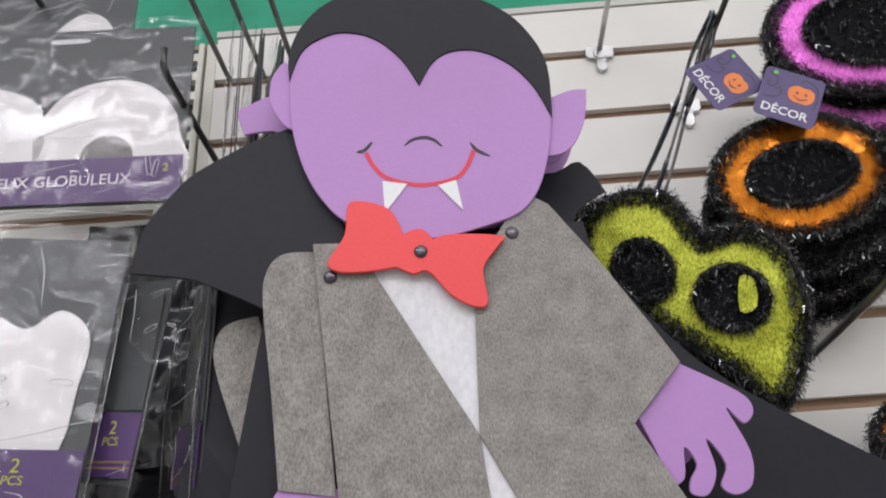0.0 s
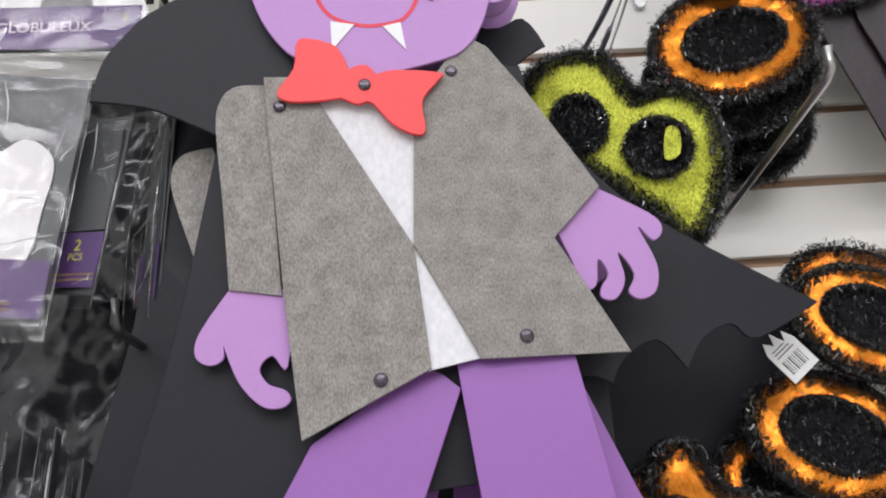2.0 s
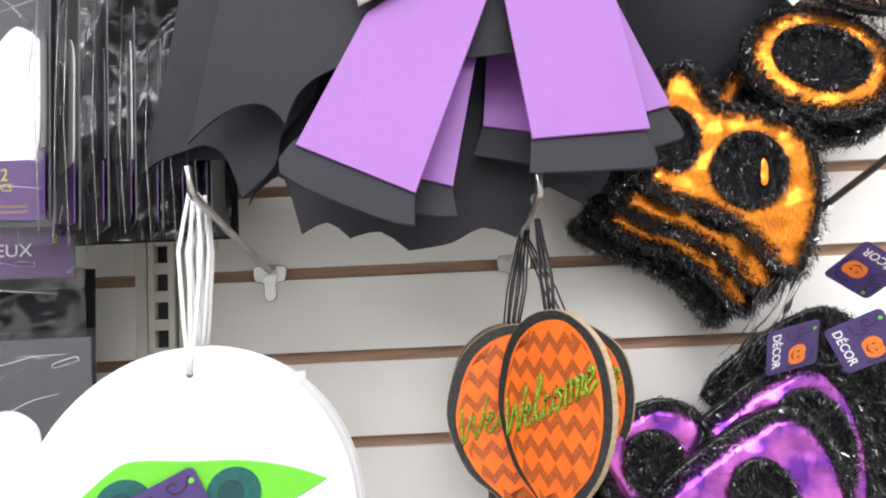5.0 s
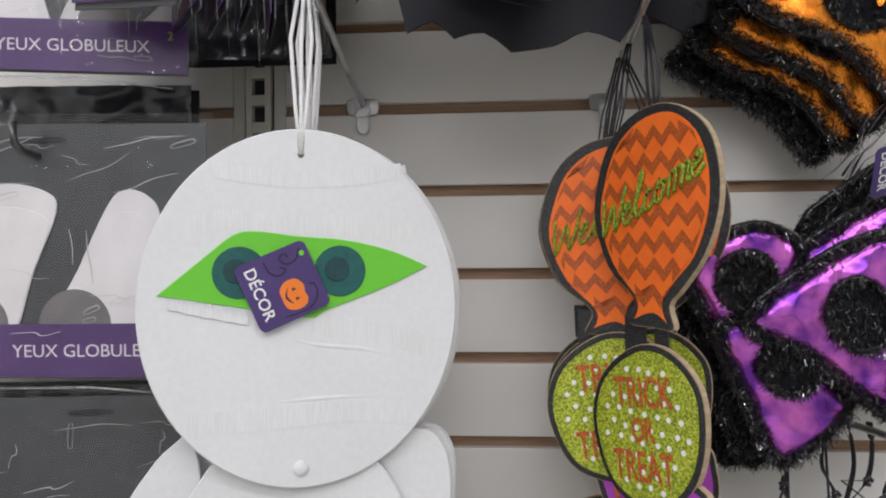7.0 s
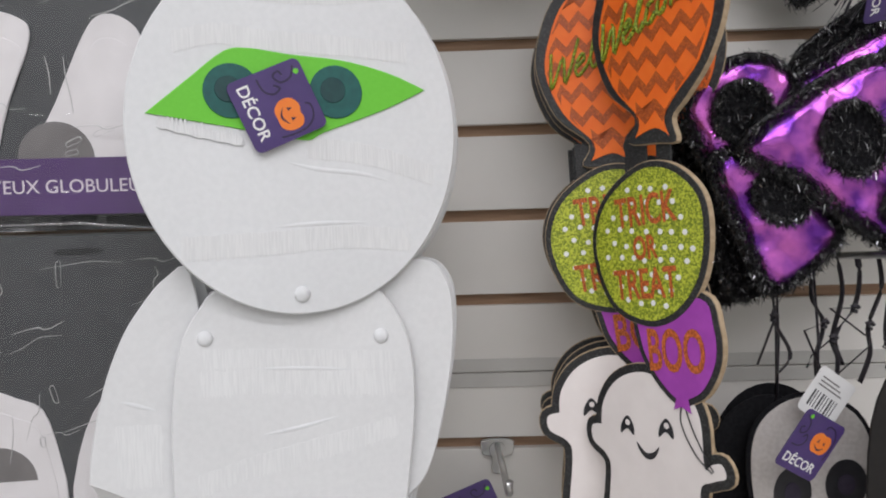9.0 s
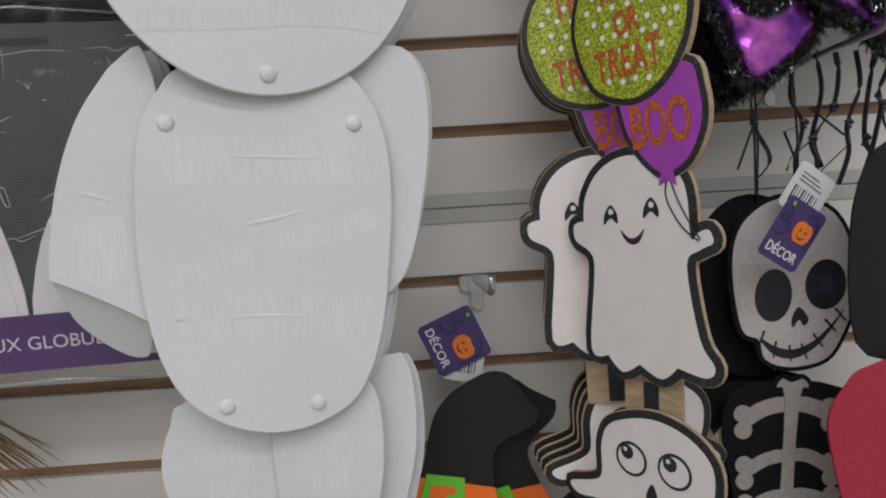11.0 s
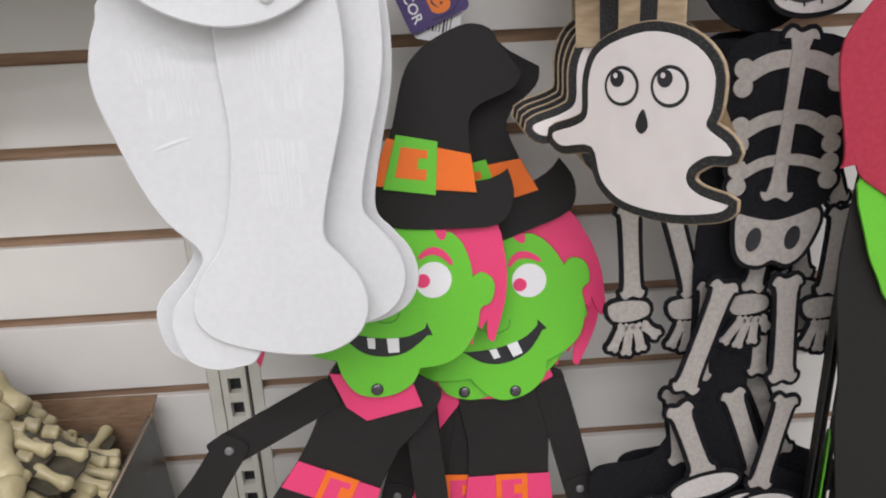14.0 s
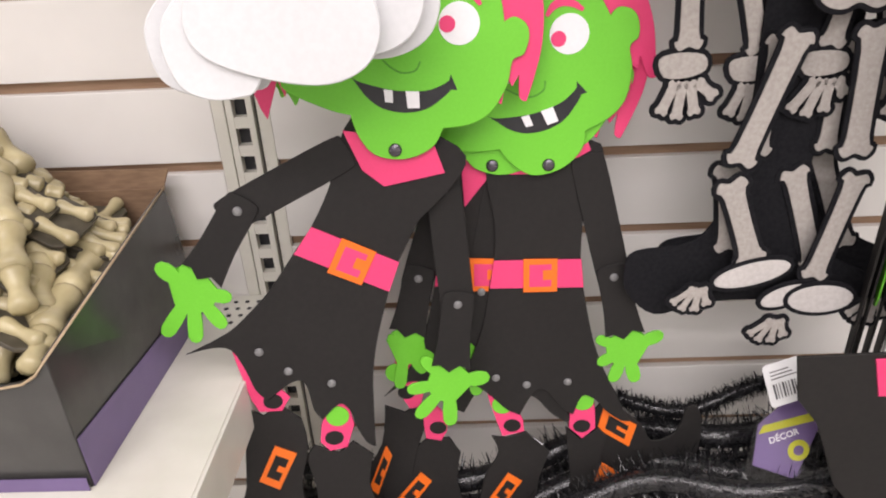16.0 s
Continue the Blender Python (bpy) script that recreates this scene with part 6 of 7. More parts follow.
def tinsel_mask(m, label, outline, eyes, foil, seed, slots=(), depth=0.012, blade=0.0047, per_cm=150, eye_blade=0.0044, puff=1.0, rim=0.65):
    """A party mask: foil cloth face, black lining, thick black tinsel round the rim and the eye openings."""
    ob = thing("tinsel_mask", m, label, "party mask", "tinsel masks")
    rnd = random.Random(seed)
    bm = bmesh.new()
    rings = [[bm.verts.new((u * 0.01, -y, w * 0.01)) for u, w in (grown(outline, -d) if d else outline)] for d, y in ((0, -0.002), (0.15 * puff, 0.0018 * puff), (0.3 * puff, 0.0034 * puff), (0.45 * puff, 0.0043 * puff), (0.6 * puff, 0.0047 * puff))]
    for a, b in zip(rings, rings[1:]):
        for i in range(len(a)):
            bm.faces.new((a[i], a[(i + 1) % len(a)], b[(i + 1) % len(a)], b[i]))
    cap_face = bm.faces.new(rings[-1])
    cap_face.normal_update()
    bmesh.ops.triangulate(bm, faces=[cap_face])
    part("foil_face", bm, SOOT_FELT if foil is BLACK_FOAM else foil, ob, "shiny puffed foil cloth", None, flat=False)
    plate("lining", grown(outline, 0.25), BLACK_FOAM, ob, -4.0, 6.0, bevel=0.8)

    lift = 4.7 * (puff - 1)

    def around(pts):
        return sum((Vector(a) - Vector(b)).length for a, b in zip(pts, pts[1:] + pts[:1]))

    core = grown(outline, 0.1)
    inner = grown(outline, -0.3)
    rod("rim_core", to_m(core + core[:2], 0.001), 0.003, TINSEL, ob, sides=6)
    bm = tinsel_bm(to_m(core), int(around(core) * per_cm), blade, rnd, depth)
    for d in ((rim,) if rim < 0.7 else (0.6, rim)):
        tinsel_bm(to_m(grown(outline, -d), -0.005), int(around(inner) * per_cm * 0.5), blade * 0.8, rnd, 0.003, True, bm)
    part("rim_tinsel", tinsel_bm(to_m(inner, -0.004), int(around(inner) * per_cm * 0.6), blade * 0.8, rnd, 0.003, True, bm), TINSEL, ob, "black tinsel fringe")
    if foil is BLACK_FOAM:
        mid = (sum(p[0] for p in outline) / len(outline), sum(p[1] for p in outline) / len(outline))
        shag = bmesh.new()
        for k in (0.88, 0.76, 0.64, 0.52, 0.4, 0.28, 0.16):
            ring = [(mid[0] + (u - mid[0]) * k, mid[1] + (w - mid[1]) * k) for u, w in outline]
            tinsel_bm(to_m(ring, -0.005 * puff), int(around(ring) * per_cm * 0.55), blade, rnd, 0.003, True, shag)
        part("shaggy_back", shag, TINSEL, ob, "black tinsel covering the back")
    bm = tinsel_bm(to_m(core), int(around(core) * per_cm * 0.1), blade * 0.8, rnd, depth)
    for eye in eyes:
        plate("eye_lining", eye, SOOT_FELT, ob, 5.4 + lift, 0.8, bevel=0.1)
        rod("eye_core", to_m(eye + eye[:2], -0.006 - lift * 0.001), 0.0026, TINSEL, ob, sides=6)
        hair = tinsel_bm(to_m(eye, -0.008 - lift * 0.001), int(around(eye) * per_cm), eye_blade, rnd, 0.004)
        mid = (sum(p[0] for p in eye) / len(eye), sum(p[1] for p in eye) / len(eye))
        for k in (0.75, 0.45, 0.2):
            inside = [(mid[0] + (u - mid[0]) * k, mid[1] + (w - mid[1]) * k) for u, w in eye]
            tinsel_bm(to_m(inside, -0.006 - lift * 0.001), int(around(inside) * per_cm * 0.4), eye_blade * 0.8, rnd, 0.002, True, hair)
        part("eye_tinsel", hair, TINSEL, ob, "black tinsel fringe")
        tinsel_bm(to_m(eye, -0.009 - lift * 0.001), int(around(eye) * per_cm * 0.05), eye_blade * 0.8, rnd, 0.004, True, bm)
    part("tinsel_glint", bm, GLINT_TINSEL, ob, "pale blades standing in for glints on the black tinsel")
    for slot in slots:
        plate("foil_glimpse", slot, foil, ob, 9.0 + lift, 0.5, bevel=0.1)
    return ob


def ring_eye(m, label, a, b, a2, b2, foil, seed):
    return tinsel_mask(m, label, oval(0, 0, a, b, 40), [oval(0, 0, a2, b2, 30)], foil, seed)


CAT = [(-9.0, 4.6), (-8.0, 7.2), (-5.4, 8.4), (-2.6, 8.2), (-1.0, 6.0), (0.0, 4.4), (1.4, 5.0), (3.4, 4.9), (5.4, 3.0), (6.1, -1.0), (5.4, -4.6), (3.6, -7.8), (1.4, -5.4), (-1.6, -3.2), (-5.0, -0.6), (-8.0, 1.6)]


def cat_mask(m, label, foil, seed, size=1.0, flip=1):
    line = [(u * size * flip, w * size) for u, w in CAT]
    line = rounded(line[::flip], 3, ())
    eyes = [oval(-4.4 * size * flip, 2.2 * size, 2.0 * size, 2.3 * size, 24, 20 * flip), oval(1.4 * size * flip, -0.1 * size, 2.35 * size, 2.25 * size, 24, -14 * flip)]
    slots = [rounded([(u * size * flip, w * size) for u, w in [(1.8, -1.2), (2.0, 1.2), (2.9, 1.0), (2.9, -0.9)]], 3)]
    return tinsel_mask(m, label, line, eyes, foil, seed, slots, rim=0.85)


cat_mask(pose(0.692, -0.125, 1.912, 4, 6, -12), "lime foil cat mask trimmed with black tinsel", FOIL_GREEN, 11)
cat_mask(pose(0.682, -0.098, 1.922, 4, 4, -14), "lime foil cat mask behind another one", FOIL_GREEN, 12)
ring_eye(pose(0.787, -0.112, 2.012, 12, -2, -10), "orange foil ring mask trimmed with black tinsel", 6.4, 4.8, 3.9, 2.4, FOIL_ORANGE, 13)
for k in range(3):
    ring_eye(pose(0.790 + 0.006 * k, -0.088 + 0.024 * k, 1.994 - 0.012 * k, 10, 4 * k, -10), "ring mask stacked behind the orange one, black tinsel showing", 6.8, 5.2, 4.4, 2.8, BLACK_FOAM, 14 + k)
ring_eye(pose(0.882, -0.115, 2.145, 14, 10, -8), "pink foil ring mask trimmed with black tinsel", 8.2, 5.6, 5.2, 3.2, FOIL_PINK, 20)
ring_eye(pose(0.887, -0.085, 2.12, 12, 6, -8), "pink foil ring mask behind another one", 8.2, 5.6, 5.2, 3.2, FOIL_PINK, 21)
ring_eye(pose(0.853, -0.092, 1.776, -16, 24, -10), "orange foil ring mask tilted on its hook", 5.6, 4.5, 3.5, 2.5, FOIL_ORANGE, 22)
ring_eye(pose(0.866, -0.065, 1.800, -16, 24, -10), "orange foil ring mask behind the tilted one", 5.6, 4.5, 3.6, 2.6, FOIL_ORANGE, 19)
ring_eye(pose(0.806, -0.090, 1.696, -12, 23, -10), "orange foil ring mask hanging low", 5.7, 4.5, 3.5, 2.5, FOIL_ORANGE, 23)
ring_eye(pose(0.818, -0.060, 1.684, -12, 26, -14), "ring mask stacked behind another, black tinsel showing", 6.0, 4.8, 3.7, 2.5, BLACK_FOAM, 24)
ring_eye(pose(0.772, -0.062, 1.668, -12, 20, -14), "ring mask half hidden by a cat mask, black tinsel showing", 4.2, 3.4, 2.2, 1.6, FOIL_ORANGE, 25)
HALF = rounded([(-3.9, 19.4), (-1.2, 19.5), (0.1, 16.7), (3.1, 16.0), (6.6, 14.6), (8.0, 11.2), (7.4, 6.4), (5.2, 2.6), (2.2, 6.0), (-0.6, 7.9), (-3.4, 9.0), (-6.4, 11.2), (-5.0, 12.6), (-4.6, 15.4)], 3)
for k, (du, dy, dw) in enumerate(((0, 0, 0), (-1.5, 1.6, -1.6), (-2.6, 3.2, -2.8), (-4.4, 4.6, -3.6))):
    tinsel_mask(pose(0.72 + du * 0.01, -0.085 + dy * 0.01, 1.5 + dw * 0.01, 0, 0, 0), "orange foil cat mask trimmed with black tinsel" if k == 0 else "orange foil cat mask in a stack behind the first", HALF, [oval(2.4, 11.2, 2.8, 2.8, 26, -10), oval(-3.3, 13.9, 1.8, 2.3, 20)], FOIL_ORANGE if k < 3 else BLACK_FOAM, 26 + k,
                [rounded([(3.1, 10.0), (3.3, 11.9), (3.7, 11.4), (3.6, 10.0)], 3)], blade=0.0046 if k == 0 else 0.0043, per_cm=150, eye_blade=0.0043)
VIOLET_A = grown(rounded([(-10.0, 0.4), (-6.3, 3.5), (-3.4, 5.3), (-0.4, 6.3), (1.4, 5.2), (2.8, 2.6), (3.3, -0.4), (3.2, -4.6), (2.6, -8.0), (0.6, -6.4), (-2.2, -4.6), (-6.3, -1.2)], 3), 0.5)
VIOLET_B = grown(rounded([(-13.7, 3.4), (-12.9, 5.3), (-10.8, 6.6), (-8.3, 7.0), (-6.3, 5.8), (-6.4, 4.0), (-8.3, 2.2), (-10.6, -0.6), (-11.7, -0.6), (-12.9, 1.9)], 3), 0.5)
VIOLET_C = grown(rounded([(-11.7, -0.6), (-10.4, 0.2), (-7.1, -0.8), (-4.2, -4.2), (-3.2, -5.9), (-5.1, -8.0), (-7.6, -9.6), (-8.8, -7.5), (-10.1, -4.5)], 3), 0.5)
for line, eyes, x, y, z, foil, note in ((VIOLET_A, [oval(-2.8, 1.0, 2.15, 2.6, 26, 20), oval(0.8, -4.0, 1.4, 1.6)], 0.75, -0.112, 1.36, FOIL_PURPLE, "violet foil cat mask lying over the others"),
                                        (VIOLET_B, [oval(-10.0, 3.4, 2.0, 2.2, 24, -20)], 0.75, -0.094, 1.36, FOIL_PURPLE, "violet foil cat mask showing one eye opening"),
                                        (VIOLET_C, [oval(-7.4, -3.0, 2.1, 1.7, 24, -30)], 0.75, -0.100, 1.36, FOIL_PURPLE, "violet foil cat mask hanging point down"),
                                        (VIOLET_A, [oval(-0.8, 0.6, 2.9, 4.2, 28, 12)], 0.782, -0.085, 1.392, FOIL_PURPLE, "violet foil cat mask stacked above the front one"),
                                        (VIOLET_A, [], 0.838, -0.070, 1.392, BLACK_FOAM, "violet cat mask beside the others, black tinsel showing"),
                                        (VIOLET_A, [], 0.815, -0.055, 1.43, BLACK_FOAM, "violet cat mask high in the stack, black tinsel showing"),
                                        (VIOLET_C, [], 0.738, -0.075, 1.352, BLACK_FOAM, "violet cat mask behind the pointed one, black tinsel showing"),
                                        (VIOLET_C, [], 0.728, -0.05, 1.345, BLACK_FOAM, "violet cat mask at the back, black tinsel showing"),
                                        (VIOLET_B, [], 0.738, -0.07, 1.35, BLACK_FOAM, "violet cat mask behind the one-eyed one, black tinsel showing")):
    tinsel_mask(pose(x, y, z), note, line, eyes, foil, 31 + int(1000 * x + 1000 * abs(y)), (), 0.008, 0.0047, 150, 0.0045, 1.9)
for x, y, z, tip, turn, side in ((0.754, -0.116, 1.474, 30, 82, 10), (0.802, -0.124, 1.477, 24, 58, -14), (0.812, -0.118, 1.528, 44, 206, -20)):
    swing_tag(pose(x, y, z, tip, 0, 0) @ pose(0, 0, 0, 0, turn, side) @ Matrix.Diagonal((0.86, 1, 0.86, 1)), "purple swing tag crowded above the violet masks")
side_cape = thing("hanging_cape", pose(0.92, -0.072, 2.0), "dark maroon foam cape hanging behind the ring masks", "hanging decoration")
plate("cape", rounded([(-3.4, 8.0), (-2.4, 2.0), (-1.0, -3.4), (-0.2, -6.8), (0.4, -7.2), (14, -7.6), (14, 26), (-2, 26)], 3, (3, 4, 5, 6, 7)), MAROON, side_cape, 0, 2)
plate("cape_layer", rounded([(0.0, 8.0), (1.0, 2.0), (2.2, -3.0), (3.0, -6.0), (14, -6.6), (14, 26), (1, 26)], 3, (3, 4, 5, 6)), MAROON, side_cape, 5, 2)
swing_tag(pose(0.743, -0.130, 2.095, 0, 66, 0), "purple swing tag hanging from the mask ribbons")
swing_tag(pose(0.783, -0.140, 2.066, 0, 28, 0), "purple swing tag hanging in front of the orange mask")
swing_tag(pose(0.775, -0.118, 1.75, 0, -38, 0) @ Matrix.Diagonal((0.54, 1, 0.62, 1)), "white barcode tag torn on the orange masks", back=True, torn=True)
for x, z, reach, rise, side, wire in ((0.683, 2.236, 0.16, 0.02, 0.0, CHROME), (0.758, 2.16, 0.17, 0.03, 0.01, DARK_WIRE), (0.757, 1.855, 0.235, 0.045, 0.024, CHROME), (0.79, 1.55, 0.16, 0.06, 0.03, DARK_WIRE)):
    peg(x, z, reach, "wire hook carrying tinsel masks", wire, rise, side=side, clip=z > 2)


def ribbons(name, ends, label, loose=0.004):
    ob = thing(name, pose(*ends[0][0]), label, "ribbon", "hanging ribbons")
    o = Vector(ends[0][0])
    rnd = random.Random(len(ends) + int(1000 * o.x))
    for a, b in ends:
        a, b = Vector(a), Vector(b) + Vector((rnd.uniform(-1, 1), 0, rnd.uniform(-1, 1))) * loose
        pts = [a]
        for t in (0.25, 0.5, 0.75):
            pts.append(a.lerp(b, t) + Vector((rnd.uniform(-1, 1), rnd.uniform(-1, 0.3), rnd.uniform(-1, 0.4))) * loose)
        rod("ribbon", [Vector(p) - o for p in flow(pts + [b], 5)], 0.0026 if loose > 0.005 else 0.0042 if loose < 0.0035 else 0.0019, SATIN_BLACK if loose < 0.0035 else STRING_BLACK, ob, sides=6, flat_by=0.12)
        if loose > 0.005:
            c = pts[2] - o
            rod("knot", [c + Vector((0.003 * math.cos(k), -0.002, 0.003 * math.sin(k))) for k in (0, 1.3, 2.6, 3.9, 5.2)], 0.0017, STRING_BLACK, ob, sides=6)
            rod("ribbon_end", [c, c + Vector((rnd.uniform(-0.02, 0.02), -0.003, rnd.uniform(-0.02, 0.004))), c + Vector((rnd.uniform(-0.03, 0.03), -0.002, rnd.uniform(-0.05, -0.02)))], 0.0015, STRING_BLACK, ob, sides=6, flat_by=0.35)
    return ob


ribbons("mask_ribbon", [((0.762 + 0.003 * k, -0.10, 2.190), (0.660 + 0.0115 * k, -0.10 + 0.003 * k, 2.005)) for k in range(3)], "black elastic ribbons holding the green masks", 0.003)
ribbons("mask_ribbon", [((0.758 + 0.004 * k, -0.088, 1.526), (0.712 + 0.005 * k, -0.092, 1.470 - 0.006 * (k % 3))) for k in range(7)], "black elastic ribbons holding the violet masks")
ribbons("mask_ribbon", [((0.70 + 0.016 * k, -0.08, 1.285), (0.695 + 0.013 * k, -0.085, 1.19 - 0.01 * (k % 3))) for k in range(8)], "black ribbons hanging above the skull", 0.010)
ribbons("mask_ribbon", [((0.775 + 0.006 * k, -0.12, 1.30), (0.772 + 0.005 * k, -0.115, 1.13)) for k in range(3)], "black ribbons hanging beside the skull", 0.006)


# ---- packaged eye decorations ----


def film_sheet(name, u0, u1, w0, w1, parent, near, seed, m=None, wave=0.004, mat=None, nu=26, nw=22, folds=0):
    """A crumpled sheet of bag film, edges in cm, with some sharp fold lines."""
    bm = bmesh.new()
    rnd = random.Random(int(seed * 10))
    lines = []
    for _ in range(folds):
        a = rnd.choice((rnd.uniform(0.2, 1.2), rnd.uniform(-1.2, -0.2), rnd.uniform(-0.3, 0.3)))
        lines.append((rnd.uniform(u0, u1), rnd.uniform(w0, w1), math.cos(a), math.sin(a), rnd.uniform(1.0, 4.5), rnd.uniform(0.12, 0.2), rnd.choice((-1, 1)) * rnd.uniform(0.0004, 0.0016), rnd.uniform(-0.06, 0.06)))
    rows = []
    for j in range(nw + 1):
        row = []
        for i in range(nu + 1):
            u, w = u0 + (u1 - u0) * i / nu, w0 + (w1 - w0) * j / nw
            q = Vector((u * 0.16 + seed * 3.1, w * 0.16, seed))
            y = wave * (noise.noise(q) + 0.45 * abs(noise.noise(q * 2.2)) + (0.35 if mat else 0.06) * noise.noise(q * 6.1))
            for cu, cw, dx, dw, half, width, high, bow in lines:
                along, off = (u - cu) * dx + (w - cw) * dw, (w - cw) * dx - (u - cu) * dw
                if abs(along) < half:
                    off -= bow * along * along
                    if abs(off) < 3 * width:
                        y += high * math.exp(-(off / width) ** 2) * math.cos(along / half * math.pi / 2)
            edge = min(i, nu - i, j, nw - j)
            row.append(bm.verts.new((u * 0.01, -near * 0.001 + y * (0.3 if edge == 0 else 1), w * 0.01)))
        rows.append(row)
    for a, b in zip(rows, rows[1:]):
        for i in range(nu):
            bm.faces.new((a[i], a[i + 1], b[i + 1], b[i]))
    ob = part(name, bm, mat or FILM, parent, "", m, flat=False)
    if mat is None:
        ob.visible_shadow = False
    return ob


def creases(parent, u0, u1, w0, w1, near, seed, count):
    """Sharp pinched creases standing up from bag film, extra glossy to imitate its glint lines: bent lines and narrow
    loops.
    """
    rnd = random.Random(int(seed * 100) + 7)
    for k in range(count):
        u, w = rnd.uniform(u0, u1), rnd.uniform(w0, w1)
        a = rnd.choice((rnd.uniform(0.1, 0.5), rnd.uniform(0.1, 0.4), rnd.uniform(1.3, 1.8), rnd.uniform(-0.2, 0.1)))
        size = rnd.uniform(0.5, 1.6)
        if k % 3 == 0:
            line = [(0, 0), (size, 0.12), (size * 1.08, 0.3), (size * 0.9, 0.42), (0.1, 0.3), (-0.06, 0.14), (0, 0)]
        elif k % 3 == 1:
            size *= 1.8
            line = [(-size, 0.0), (-size * 0.3, rnd.uniform(-0.1, 0.1)), (size * 0.5, rnd.uniform(-0.1, 0.2)), (size * 1.4, rnd.uniform(-0.3, 0.4))]
        else:
            line = [(-size * 1.3, 0.25), (-size * 0.4, 0.12), (0, 0), (size * 0.15, -0.22), (size * 0.5, -0.3), (size * 1.2, -0.2)]
        pts = []
        for p, q in line:
            x, z = u + p * math.cos(a) - q * math.sin(a), w + p * math.sin(a) + q * math.cos(a)
            pts.append((min(max(x, u0), u1) * 0.01, -near * 0.001 - 0.0004, min(max(z, w0), w1) * 0.01))
        thin = rnd.uniform(0.00016, 0.0004)
        rod("film_crease", flow([Vector(p) for p in pts], 4), lambda t: thin * (0.45 + 0.55 * math.sin(math.pi * min(1, max(0, t)))), CREASE, parent, "crease in the clear film, extra glossy to stand in for its glint", sides=5)


def eye_package(m, label, seed, lobes, pupil, top=14.0, left=-12.0, right=8.0, crumple=16, slot=-0.2, slot_mat=None, word=-0.4, seam=-2.6):
    """A clear bag with a dark header card, white eye cut-outs and a purple band."""
    ob = thing("eye_package", m, label, "bagged decoration", "bagged eye decorations")
    plate("backing_card", rounded([(left, -2.0), (right, -2.2), (right, top), (left, top)], 3, (0, 1, 2, 3)), CARD_DARK, ob, 0, 1.0)
    for line in lobes:
        plate("eye_cutout", rounded(line, 4), EYE_WHITE, ob, 1.6, 1.0)
    for u, w, r in pupil:
        arc = [(u + r * math.cos(math.pi * k / 14), w + r * math.sin(math.pi * k / 14)) for k in range(15)]
        plate("pupil", arc, EYE_GREY, ob, 2.4, 0.5, bevel=0.1)
    plate("purple_band", [(left, -1.9), (right, -2.1), (right, 1.7), (left, 1.7)], CARD_PURPLE, ob, 3.2, 0.6, bevel=0.1)
    lettering("lettering", "yeux", word, -0.2, PALE_PRINT, ob, 3.7)
    plate("hang_slot", rounded([(slot - 1.3, top - 1.35), (slot + 1.3, top - 1.3), (slot + 1.3, top - 0.9), (slot - 1.3, top - 0.95)], 3), slot_mat or BLACK_INK, ob, 0.7, 0.3, bevel=0.05)
    lettering("lettering", "two", right - 1.2, 0.6, YELLOW_PRINT, ob, 3.7, 0, (0.6, 0.6))
    for line in lobes:
        dome = [(u * 0.86 + 0.14 * (sum(p[0] for p in line) / len(line)), w * 0.86) for u, w in line]
        plate("eye_bulge", rounded(dome, 4), EYE_WHITE, ob, 2.0, 0.9, "raised inner field of the eye", bevel=0.3)
    film_sheet("clear_bag", left - 0.6, right + 0.7, -3.0, top + 0.6, ob, 7.0, seed, wave=0.0004, nu=130, nw=110, folds=64 if crumple > 40 else 26)
    creases(ob, left + 1, right, -1.5, top - 1, 7.3, seed, crumple)
    rod("seal_edge", [((left - 0.5) * 0.01, -0.0075, -0.0265), (0, -0.0085, seam * 0.01), ((right - 1.0) * 0.01, -0.0075, seam * 0.0125)], 0.0009, SEAM, ob, "clear welded bag seam")
    return ob


ROUND = [[(-1.2, -0.5), (-0.6, 3.4), (2.6, 7.6), (5.2, 7.0), (6.6, 3.5), (6.8, -0.5)], [(-10, -0.5), (-9.6, 3.0), (-7.2, 6.4), (-4.8, 6.0), (-2.8, 4.2), (-2.4, -0.5)]]
TALL = [[(-3.8, -0.5), (-1.2, 5.4), (0.8, 9.6), (2.0, 10.9), (3.6, 10.6), (4.6, 9.0), (4.0, 4.6), (3.6, -0.5)], [(-10.5, -0.5), (-10.4, 6), (-9.0, 10.4), (-6.0, 11.4), (-3.2, 10.8), (-2.6, 9.4), (-4.2, 5.4), (-6.4, -0.5)]]
WIDE_EYES = [[(-3.6, -0.5), (-3.5, 4.6), (-3.3, 5.9), (-1.9, 7.7), (0.2, 8.6), (2.4, 8.8), (4.6, 8.1), (6.3, 6.3), (7.1, 4.0), (7.3, -0.5)], [(-14.6, -0.5), (-14.4, 4.4), (-13.2, 6.6), (-10.4, 8.3), (-8.2, 8.6), (-5.9, 8.0), (-4.4, 7.1), (-3.5, 5.6), (-3.7, -0.5)]]
eye_package(pose(0.24, -0.156, 2.03, 2, 0, 3), "bagged white eyes with purple band on dark card", 1.3, WIDE_EYES, ((1.8, 1.7, 2.0), (-8.6, 1.7, 2.0)), 14.0, -15, 7.6, 14, -2.4, SLOT_GAP, -1.4, -2.9)
eye_package(pose(0.188, -0.168, 1.352, 2, 0, 4), "bagged tall white eyes with purple band on dark card", 2.6, TALL, ((-1.4, 1.6, 2.5), (-8.4, 1.6, 2.4)), 15.5, -14, 7.8, 30, -3.4)
LOW = [[(u, w + 3.1 if w > 0 else w) for u, w in lobe] for lobe in ROUND]
